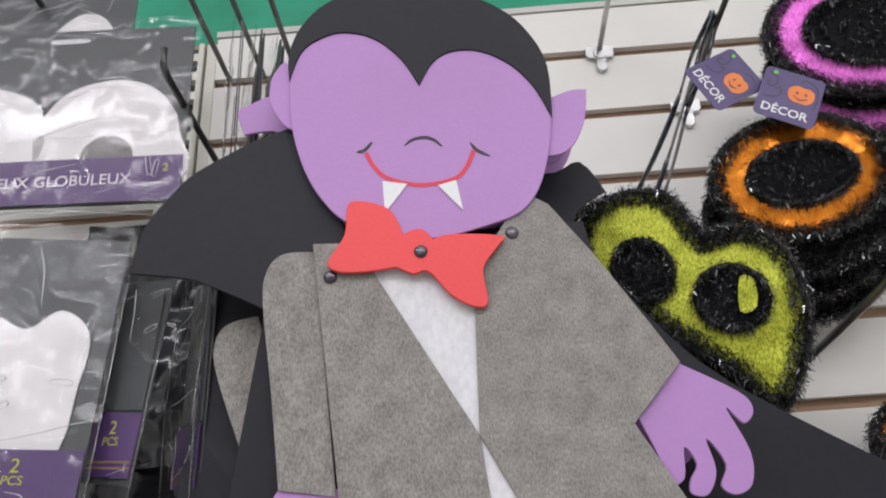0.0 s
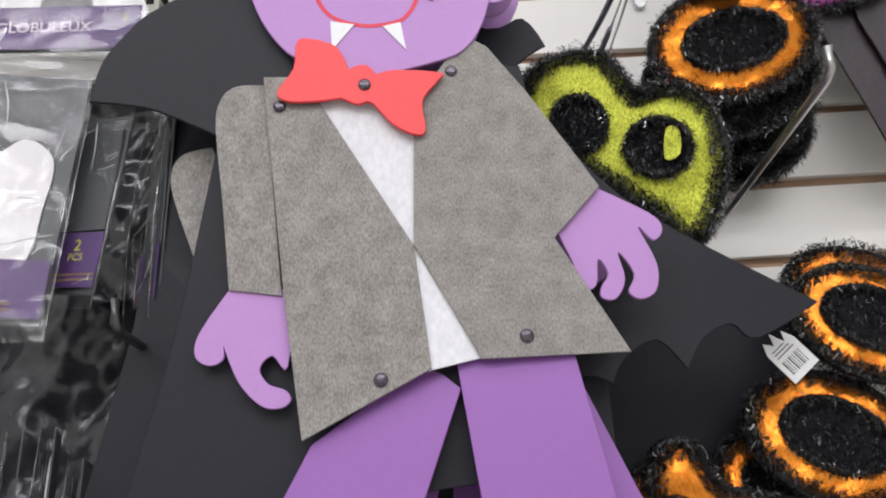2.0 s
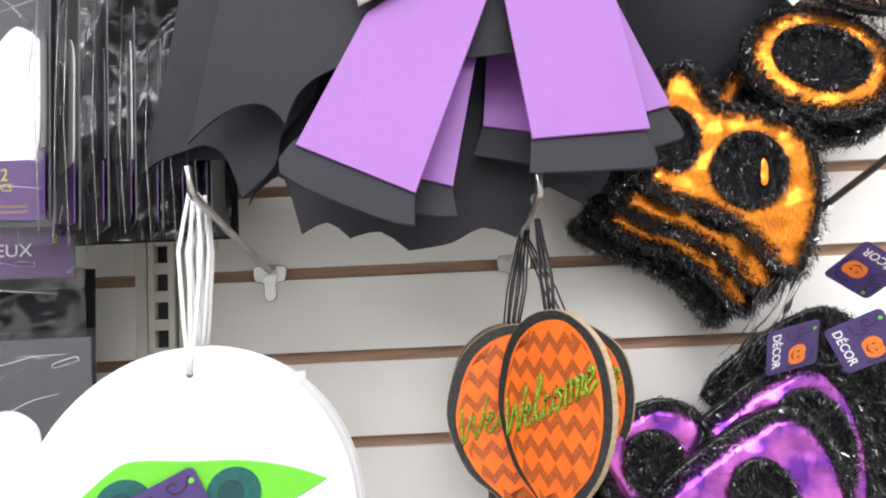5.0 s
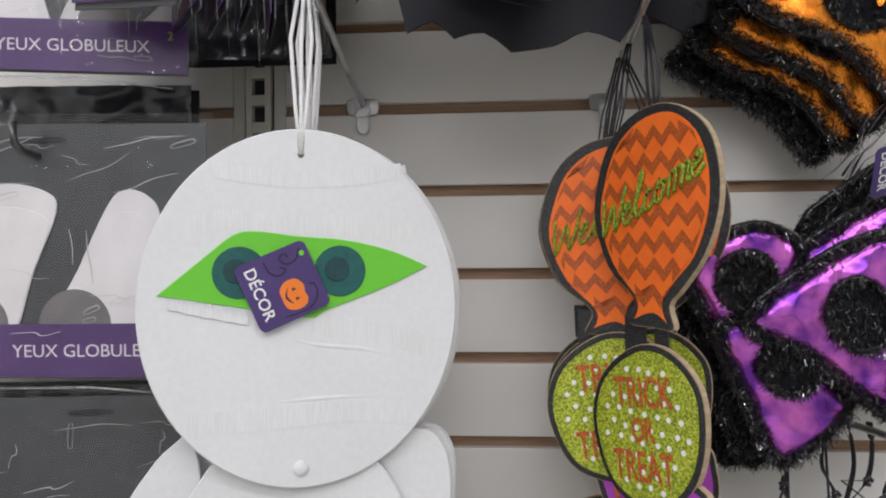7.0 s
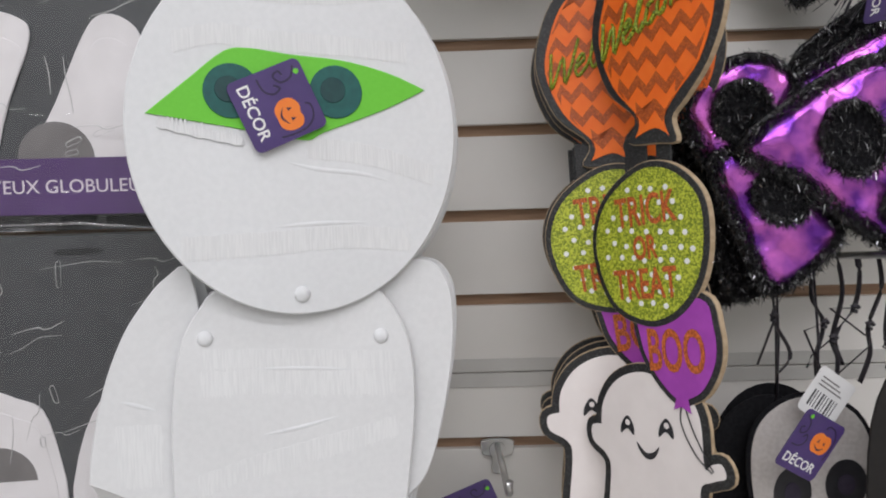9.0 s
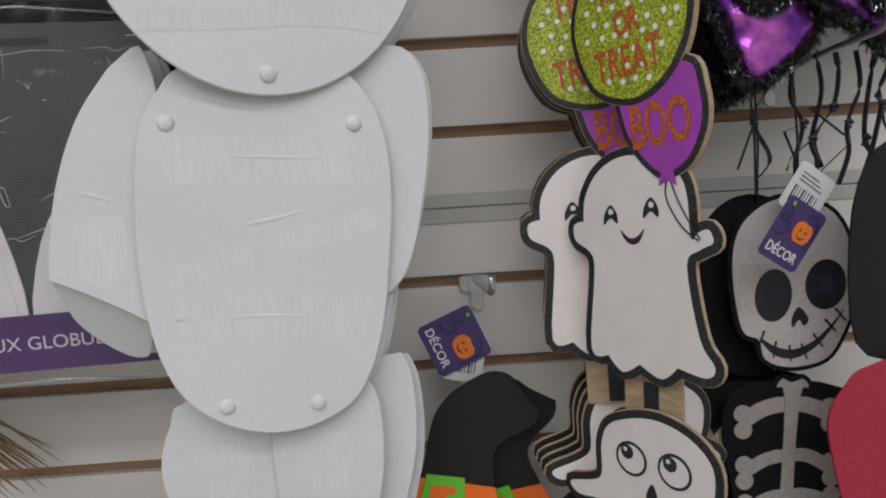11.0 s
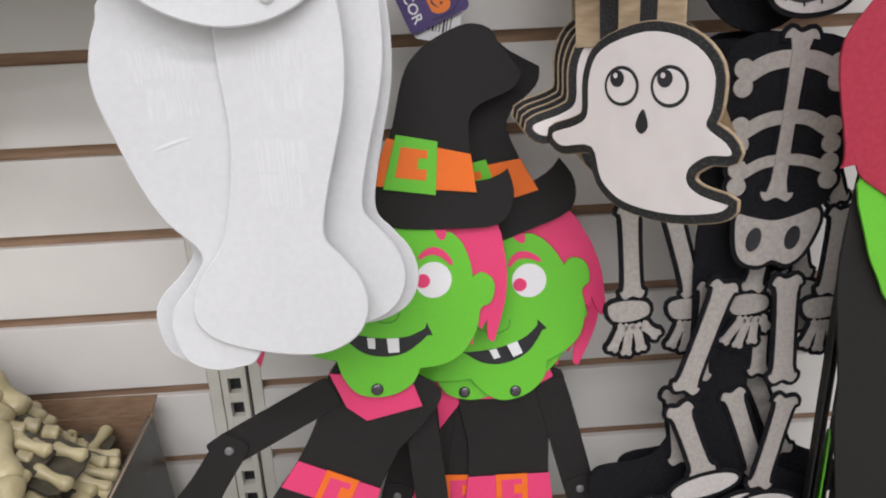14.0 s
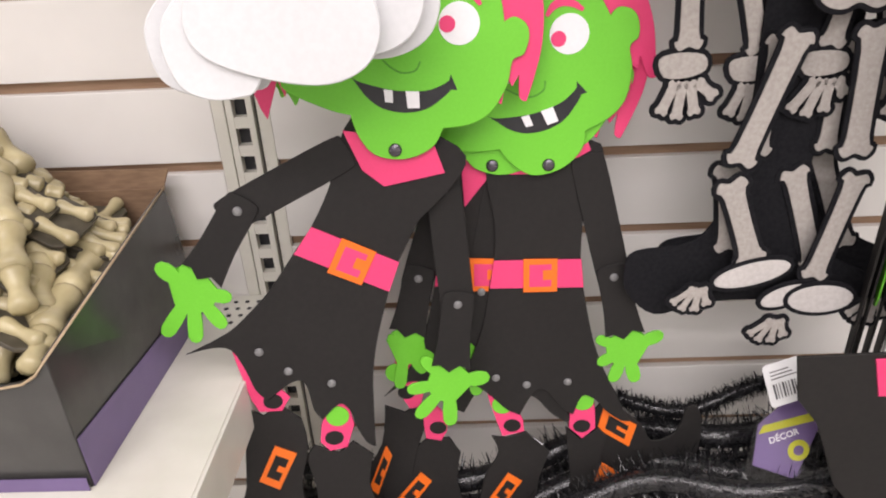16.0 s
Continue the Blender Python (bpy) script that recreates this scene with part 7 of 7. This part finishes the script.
eye_package(pose(0.184, -0.160, 1.118, 2, 0, 8), "bagged white eyes hanging low behind the mummy's arm", 3.4, LOW, ((2.2, 4.6, 2.4), (-6.2, 3.4, 2.4)), 20.0, -14, 7.6, 46)
eye_package(pose(0.165, -0.122, 2.150, 0, 0, 4), "bagged white eyes on the topmost hook", 4.4, ROUND, ((2.2, 1.2, 2.4),), 13.0, -12, 7.6)
eye_package(pose(0.165, -0.150, 1.57, 2, 0, 10), "bagged white eyes hanging under the tall bags", 5.2, ROUND, ((2.2, 1.2, 2.4),), 13.0, -14, 7.6)


def slim_package(m, label, seed, white=True, wide=8.5, tall=18.0):
    """A slim bag with a purple label at its foot."""
    ob = thing("slim_package", m, label, "bagged decoration", "slim bagged decorations")
    h = wide / 2
    plate("backing_card", rounded([(-h, 0.2), (h, 0), (h, tall), (-h, tall)], 3, (0, 1, 2, 3)), CARD_DARK, ob, 0, 1.0)
    if white:
        plate("eye_cutout", rounded([(-h - 1.0, 3.6), (-h - 1.4, 10), (-h + 0.6, 12.6), (-0.9, 11.6), (1.0, 12.9), (3.0, 11.4), (3.0, 8), (2.0, 3.4)], 4), EYE_WHITE, ob, 1.6, 1.0)
    else:
        plate("grey_cutout", rounded([(-h + 0.4, 4.4), (-h + 1.4, 6), (0.6, 8.0), (1.8, 11.4), (h - 0.4, 11.2), (h - 0.2, 4.4)], 4, (0, 5)), CARD_DARK, ob, 1.6, 1.0)
    plate("purple_label", [(-h, 0.6), (h, 0.4), (h, 4.2), (-h, 4.3)], CARD_PURPLE, ob, 3.0, 0.6, bevel=0.1)
    lettering("lettering", "two", 0.6, 3.3, YELLOW_PRINT, ob, 3.5, 0, (0.75, 0.75))
    lettering("lettering", "pcs", 0.6, 2.5, YELLOW_PRINT, ob, 3.5, 0, (0.8, 0.8))
    for k in range(2):
        plate("print_line", [(-2.2, 0.9 + 0.35 * k), (2.4, 0.9 + 0.35 * k), (2.4, 1.05 + 0.35 * k), (-2.2, 1.05 + 0.35 * k)], KRAFT, ob, 3.5, 0.1, bevel=0.01)
    film_sheet("clear_bag", -h - 0.7, h + 0.7, -1.2, tall + 0.8, ob, 7.5, seed, wave=0.0010, nu=56, nw=100, folds=17)
    creases(ob, -h, h, 0.5, tall - 1, 7.8, seed, 9)
    for side in (-1, 1):
        rod("seal_edge", [(side * (h + 0.6) * 0.01, -0.007, -0.01), (side * (h + 0.75) * 0.01, -0.010, tall * 0.004), (side * (h + 0.6) * 0.01, -0.007, tall * 0.01)], 0.0004, SEAM, ob, "clear welded bag seam")
    return ob


slim_package(pose(0.248, -0.195, 1.786, -2, 3, 8), "slim clear bag with white cut-outs and purple label", 6.1)
slim_package(pose(0.292, -0.172, 1.808, -2, 6, -16), "slim clear bag with dark cut-out and purple label", 7.2, False, 5.0, 13.0)
slim_package(pose(0.338, -0.150, 1.800, 0, 3, -52), "slim clear bag turned on its hook", 7.9, False, 5.0, 14.0)
for k in range(8):
    slim_package(pose(0.222 + 0.016 * k, -0.194 + 0.012 * k, 1.578 + 0.004 * math.sin(k * 2), 0, 2 - 0.6 * k, -12 if k == 0 else -44 - 5 * k), "slim clear bag seen edge-on in a row", 8.3 + k, k % 2 == 0, 8.0, 19.0 - 1.2 * k)
for k in range(4):
    slim_package(pose(0.348 + 0.010 * k, -0.135 + 0.012 * k, 2.045, 0, 4, -70 + 4 * k), "slim clear bag seen edge-on beside the vampire", 20.3 + k, False, 7.0, 11.0)


def black_bag(m, label, wide, tall, seed, wave=0.02):
    ob = thing("black_bag", m, label, "bagged decoration", "black bags")
    film_sheet("bag_front", -wide / 2, wide / 2, -tall / 2, tall / 2, ob, 6, seed, None, wave, BLACK_BAG, 44, 40)
    plate("bag_back", rounded([(-wide / 2, -tall / 2), (wide / 2, -tall / 2), (wide / 2, tall / 2), (-wide / 2, tall / 2)], 3, (0, 1, 2, 3)), BLACK_FOAM, ob, -14, 2)
    return ob


black_bag(pose(0.225, -0.060, 1.73, 0, 0, 0), "crumpled black plastic bag behind the packages", 21, 30, 1.7)
black_bag(pose(0.07, -0.07, 1.44, 0, 0, 4), "crumpled black plastic bag hanging low", 28, 24, 2.9)
black_bag(pose(0.31, -0.075, 1.93, 0, 0, 0), "crumpled black plastic bag beside the cape", 20, 20, 3.8)
black_bag(pose(0.10, -0.08, 1.20, 0, 0, 6), "crumpled black plastic bag under the eye packages", 30, 22, 4.6)
for x, z, reach, side in ((0.327, 2.236, 0.27, 0.0), (0.362, 2.236, 0.27, 0.0), (0.29, 2.236, 0.27, 0.0), (0.155, 2.236, 0.27, 0.0), (0.312, 2.083, 0.195, 0.0), (0.346, 1.762, 0.21, 0.0), (0.15, 1.474, 0.2, 0.0)):
    peg(x, z, reach, "long dark wire hook for bagged decorations", DARK_WIRE, 0.012, clip=False)


# ---- a straw bundle hooked at the edge of the wall ----
peg(-0.05, 1.076, 0.10, "wire hook carrying a straw bundle", rise=0.01)
straws = thing("straw_bundle", pose(-0.05, -0.06, 1.085), "dry tan straw bundle with frayed pointed tips", "straw bundle")
straw_rnd = random.Random(17)
for k in range(46):
    tip = Vector((0.154 - 0.07 * straw_rnd.random() ** 1.5, straw_rnd.uniform(-0.03, 0.03), -0.098 + straw_rnd.uniform(-0.022, 0.016)))
    if k == 0:
        tip = Vector((0.160, 0.0, -0.106))
    bow = Vector((0, 0, straw_rnd.uniform(0.004, 0.02)))
    rod("straw", flow([Vector((straw_rnd.uniform(-0.004, 0.004), straw_rnd.uniform(-0.006, 0.006), 0.0)), tip * 0.5 + bow, tip], 4), lambda t: 0.0034 * (1.03 - t), STRAW, straws, sides=5)

# ---- carton of skeleton fingers on the shelf ----
shelf = thing("shelf", pose(0, 0, 0.60), "cream painted steel shelf beside the upright", "shelf")
box("shelf_top", -0.9, 0.252, -0.42, -0.001, -0.004, 0.0, METAL_PAINT, shelf, "", 0.001)
box("shelf_lip", 0.2525, 0.2555, -0.42, -0.002, -0.045, 0.001, METAL_PAINT, shelf, "", 0.001)
box("shelf_lip", -0.9, 0.2525, -0.424, -0.4202, -0.045, 0.001, METAL_PAINT, shelf, "", 0.001)
for k in range(14):
    disc("punched_hole", 20.2 + 1.1 * (k % 4) + 0.5 * ((k // 4) % 2), 0, 0.22, BLACK_INK, shelf, 0, 0.4, m=Matrix.Translation((0, -0.014 - 0.012 * (k // 4), 0.0004)) @ pose(0, 0, 0, -90, 0, 0))

carton = thing("carton", pose(0, 0, 0.6005), "open glossy black display carton with purple stripes", "display carton")


def slab(name, corners, mat, parent, th=0.003, label=""):
    """A board through its corners, with thickness."""
    bm = bmesh.new()
    c = [Vector(p) for p in corners]
    nrm = (c[1] - c[0]).cross(c[-1] - c[0]).normalized() * th
    lo, hi = [bm.verts.new(p) for p in c], [bm.verts.new(p + nrm) for p in c]
    bm.faces.new(lo)
    bm.faces.new(hi[::-1])
    for i in range(len(c)):
        j = (i + 1) % len(c)
        bm.faces.new((lo[i], lo[j], hi[j], hi[i]))
    return part(name, bm, mat, parent, label)


side = slab("carton_wall", [(0.186, -0.03, 0.0), (0.182, -0.245, 0.0), (0.182, -0.245, 0.104), (0.178, -0.03, 0.126)], BOX_BLACK, carton)
slab("purple_stripe", [(0.1872, -0.03, 0.0), (0.1832, -0.245, 0.0), (0.1832, -0.245, 0.041), (0.1880, -0.03, 0.026)], BOX_PURPLE, carton, 0.0005)
slab("carton_wall", [(0.1815, -0.2455, 0.0), (-0.25, -0.2455, 0.0), (-0.25, -0.2455, 0.080), (0.149, -0.2455, 0.0845), (0.163, -0.2455, 0.087), (0.173, -0.2455, 0.093), (0.1815, -0.2455, 0.104)], BOX_BLACK, carton)
slab("purple_stripe", [(0.1815, -0.249, 0.0), (-0.25, -0.249, 0.0), (-0.25, -0.249, 0.011), (0.1815, -0.249, 0.011)], BOX_PURPLE, carton, 0.0005)
slab("carton_wall", [(-0.25, -0.03, 0.0), (0.185, -0.03, 0.0), (0.177, -0.029, 0.126), (-0.25, -0.029, 0.126)], KRAFT, carton, 0.003, "brown inside of the carton's back wall")
slab("carton_wall", [(-0.253, -0.245, 0.0), (-0.253, -0.03, 0.0), (-0.253, -0.03, 0.13), (-0.253, -0.245, 0.1)], BOX_BLACK, carton)
slab("back_flap", [(-0.25, -0.0265, 0.09), (0.163, -0.0265, 0.095), (0.181, -0.018, 0.139), (-0.25, -0.018, 0.146)], KRAFT, carton, 0.002, "brown cardboard flap standing at the back")
rod("rim_edge", [(0.1785, -0.03, 0.1265), (0.1803, -0.14, 0.1155), (0.1822, -0.2465, 0.1045), (0.173, -0.2475, 0.0935), (0.163, -0.2475, 0.0875), (0.149, -0.2475, 0.085), (-0.25, -0.2475, 0.0805)], 0.0009, WOOD_EDGE, carton, "raw card edge")


def bone_shape(bm, a, b, r, waist=0.68, flat_by=1.0):
    """A moulded bone from a to b: a slim shaft between two rounded knobs."""
    a, b = Vector(a), Vector(b)
    d = (b - a).normalized()
    a, b = a - d * r * 0.35, b + d * r * 0.35
    steps = 14
    rod_bm([a.lerp(b, i / steps) for i in range(steps + 1)], lambda t: max(r * 0.05, r * (waist + (1 - waist) * abs(math.cos(t * math.pi)) ** 1.7) * math.sqrt(max(0.0, 1 - abs(2 * t - 1) ** 7))), 12, bm, flat_by)


def glove_mesh(seed):
    """A rubber skeleton glove lying flat, fingers along +x: long bones of palm and fingers, wrist pebbles, two slim arm bones at the cuff."""
    rnd = random.Random(seed)
    bm = bmesh.new()
    for k in range(5):
        spread = -0.24 + 0.11 * k
        a = Vector((-0.036, -0.034 + 0.0165 * k, 0.001))
        reach = (0.062, 0.036, 0.028) if 0 < k else (0.038, 0.034, 0.026)
        curl = rnd.uniform(0.15, 0.5)
        for j, length in enumerate(reach):
            d = Vector((math.cos(spread), math.sin(spread) + rnd.uniform(-0.08, 0.08), 0.16 - curl * j)).normalized()
            b = a + d * length
            bone_shape(bm, a, b, 0.0132 - 0.0012 * j + rnd.uniform(-0.0008, 0.0008), 0.62)
            a = b + d * 0.002
    for k in range(8):
        c = Vector((-0.052 - 0.0145 * (k // 4), -0.0245 + 0.0165 * (k % 4) + rnd.uniform(-0.0015, 0.0015), rnd.uniform(-0.002, 0.002)))
        bone_shape(bm, c - Vector((0.004, rnd.uniform(-0.003, 0.003), 0)), c + Vector((0.004, rnd.uniform(-0.003, 0.003), 0)), 0.0072, 0.94)
    for side, length in ((-1, 0.024), (1, 0.030)):
        bone_shape(bm, (-0.078, 0.012 * side, 0.002), (-0.078 - length, 0.015 * side, 0.004), 0.0066, 0.6)
    bmesh.ops.recalc_face_normals(bm, faces=bm.faces)
    me = bpy.data.meshes.new("bony_shell")
    bm.to_mesh(me)
    bm.free()
    me.polygons.foreach_set("use_smooth", [True] * len(me.polygons))
    return me


GLOVE_MESHES = [glove_mesh(40 + k) for k in range(4)]
WEB_LINE = rounded([(-10.4, -2.2), (-8, -2.6), (-5, -3.4), (0, -4.2), (2.6, -4.4), (4.2, -3.4), (4.4, 1.0), (3.4, 3.6), (0, 3.9), (-5, 3.4), (-8, 2.6), (-10.4, 2.2)], 3)


def skeleton_glove(k, m):
    """One glove of the pile, kept inside the carton's walls."""
    mesh = GLOVE_MESHES[k % 4]
    spots = [m @ v.co for v in mesh.vertices]
    over = max(0.0, max(p.x for p in spots) - 0.174)
    front, back = min(p.y for p in spots), max(p.y for p in spots)
    slip = -0.036 - back if back > -0.036 else max(0.0, -0.242 - front)
    m = Matrix.Translation((-over, slip, 0)) @ m
    ob = thing("skeleton_glove", m, "ivory rubber skeleton glove lying in the carton", "skeleton glove", "skeleton gloves")
    link("bony_shell", mesh, LATEX_BONE, ob)
    plate("webbing", WEB_LINE, WEB, ob, 0, 3, "dark olive rubber between the bones", pose(0, 0, -0.001, -90, 0, 0))
    return ob


# a heap sloping down to the open side: wrists low against that wall, fingers up the slope; others thrown across
PILE = [(0.09, -0.19, 0.672, -10, 0, 176), (0.09, -0.09, 0.676, -12, 0, 184), (0.085, -0.14, 0.690, -16, 4, 172), (0.085, -0.20, 0.698, -18, -4, 180), (0.08, -0.08, 0.706, -20, 0, 176),
        (0.075, -0.15, 0.715, -22, 0, 186), (0.075, -0.11, 0.728, -24, -4, 170), (0.07, -0.195, 0.722, -22, 6, 168), (0.065, -0.075, 0.742, -26, -8, 178), (0.055, -0.14, 0.748, -26, 0, 164), (0.03, -0.085, 0.768, -24, -6, 172),
        (0.07, -0.16, 0.735, 24, 0, -72), (0.03, -0.15, 0.752, 26, 6, -84), (0.115, -0.15, 0.700, 16, 0, -80), (-0.01, -0.15, 0.762, 24, -6, -66), (0.12, -0.12, 0.684, 8, 0, -96),
        (0.08, -0.07, 0.738, -26, 0, 180), (0.085, -0.10, 0.735, -24, 4, 188), (0.06, -0.07, 0.764, -28, -6, 174), (0.04, -0.10, 0.776, -26, 0, 166), (0.10, -0.19, 0.715, -20, 0, 190),
        (0.02, -0.13, 0.700, 0, 0, -80), (-0.06, -0.14, 0.70, 0, 0, -98), (-0.14, -0.13, 0.70, 0, 0, -85), (-0.20, -0.14, 0.70, 0, 0, -92), (-0.03, -0.14, 0.738, 2, 6, -60), (-0.10, -0.13, 0.738, 4, 0, -85), (-0.18, -0.13, 0.738, 0, 0, -95),
        (-0.05, -0.12, 0.772, 14, 8, -72), (-0.11, -0.13, 0.774, 12, 0, -62), (-0.18, -0.13, 0.770, 10, 4, -75), (-0.03, -0.08, 0.786, -14, 0, 168), (-0.10, -0.09, 0.792, -8, 4, 176), (-0.17, -0.11, 0.790, 8, 0, -60)]
for k, (x, y, z, nose, roll_by, turn) in enumerate(PILE):
    skeleton_glove(k, pose(x, y, z + 0.016, 0, 0, turn) @ pose(0, 0, 0, roll_by, nose, 0))
# unseen dark block, added to fill the carton below the glove pile
filler = tagged(box("carton_filler", -0.249, 0.181, -0.241, -0.031, 0.601, 0.645, BLACK_FOAM), "dark filler block added under the gloves in the carton", "card inlay")

# ---- black tinsel boas and tagged packets on the lowest hooks ----


def boa(name, line, r, seed, count):
    ob = thing(name, pose(*line[0]), "black tinsel garland heaped on the low hooks", "tinsel garland", "tinsel garlands")
    o = Vector(line[0])
    pts = [Vector(p) - o for p in flow([Vector(p) for p in line], 8)]
    rod("core", pts, r * 0.45, TINSEL, ob)
    g = random.Random(seed)
    bm = bmesh.new()
    for part_mat, n in ((TINSEL, count), (GLINT_TINSEL, count // 55)):
        bm = bmesh.new()
        for _ in range(n):
            i = g.randrange(len(pts) - 1)
            p = pts[i].lerp(pts[i + 1], g.random())
            d = Vector((g.gauss(0, 1), g.gauss(0, 1), g.gauss(0, 1))).normalized()
            p = p + d * r * 0.4
            sd = d.cross(Vector((g.gauss(0, 1), g.gauss(0, 1), g.gauss(0, 1)))).normalized() * g.uniform(0.0003, 0.0009)
            tip = p + d * r * g.uniform(0.3, 0.72)
            bm.faces.new([bm.verts.new(q) for q in (p - sd, p + sd, tip + sd * 0.4, tip - sd * 0.4)])
        part("tinsel", bm, part_mat, ob, "black tinsel strands" if part_mat is TINSEL else "pale blades standing in for glints on the black tinsel")
    return ob


boa("tinsel_garland", [(0.58, -0.03, 0.485), (0.64, -0.045, 0.478), (0.70, -0.04, 0.50), (0.76, -0.03, 0.512)], 0.013, 71, 2600)
for k in range(9):
    z = 0.462 - 0.026 * (k // 3) - 0.012 * (k % 2)
    y = -0.05 - 0.035 * (k % 3)
    boa("tinsel_garland", [(0.24 + 0.05 * (k % 2), y, z - 0.03), (0.42, y - 0.015, z - 0.05 - 0.01 * (k % 3)), (0.58, y + 0.01, z - 0.01), (0.68, y - 0.02, z + 0.006), (0.80, y, z + 0.012), (0.95, y, z - 0.01)], 0.026, 80 + k, 4200)


def packet(m, label):
    """A small purple and yellow candy-coloured packet header."""
    ob = thing("tagged_packet", m, label, "tagged packet", "tagged packets")
    plate("card", rounded([(-2.4, -3.0), (1.6, -3.6), (2.6, 2.0), (-0.6, 3.6), (-2.8, 0.6)], 3, (0, 1, 2, 3, 4)), BOX_PURPLE, ob, 0, 0.8)
    plate("yellow_stripe", [(-2.4, 0.6), (1.8, 2.6), (2.3, 2.0), (-2.6, -0.2)], YELLOW_PRINT, ob, 0.7, 0.3, bevel=0.05)
    disc("yellow_spot", 1.2, -1.0, 0.95, YELLOW_PRINT, ob, 0.7, 0.3)
    disc("purple_spot", 1.2, -1.0, 0.45, BOX_PURPLE, ob, 1.0, 0.3)
    lettering("lettering", "decor", -0.4, 0.0, WHITE_PRINT, ob, 0.8, 30, (0.75, 0.75))
    film_sheet("clear_bag", -3.2, 3.2, -4.2, 4.4, ob, 3.0, 31, None, 0.003)
    return ob


packet(pose(0.703, -0.125, 0.517, -20, 14, 0), "purple and yellow packet tag on the garlands")
packet(pose(0.79, -0.13, 0.475, -20, -14, 0), "purple and yellow packet tag half hidden")
swing_tag(pose(0.694, -0.12, 0.572, -25, -10, 12) @ Matrix.Diagonal((0.75, 1, 0.75, 1)), "white printed tag above the purple packet", back=True)
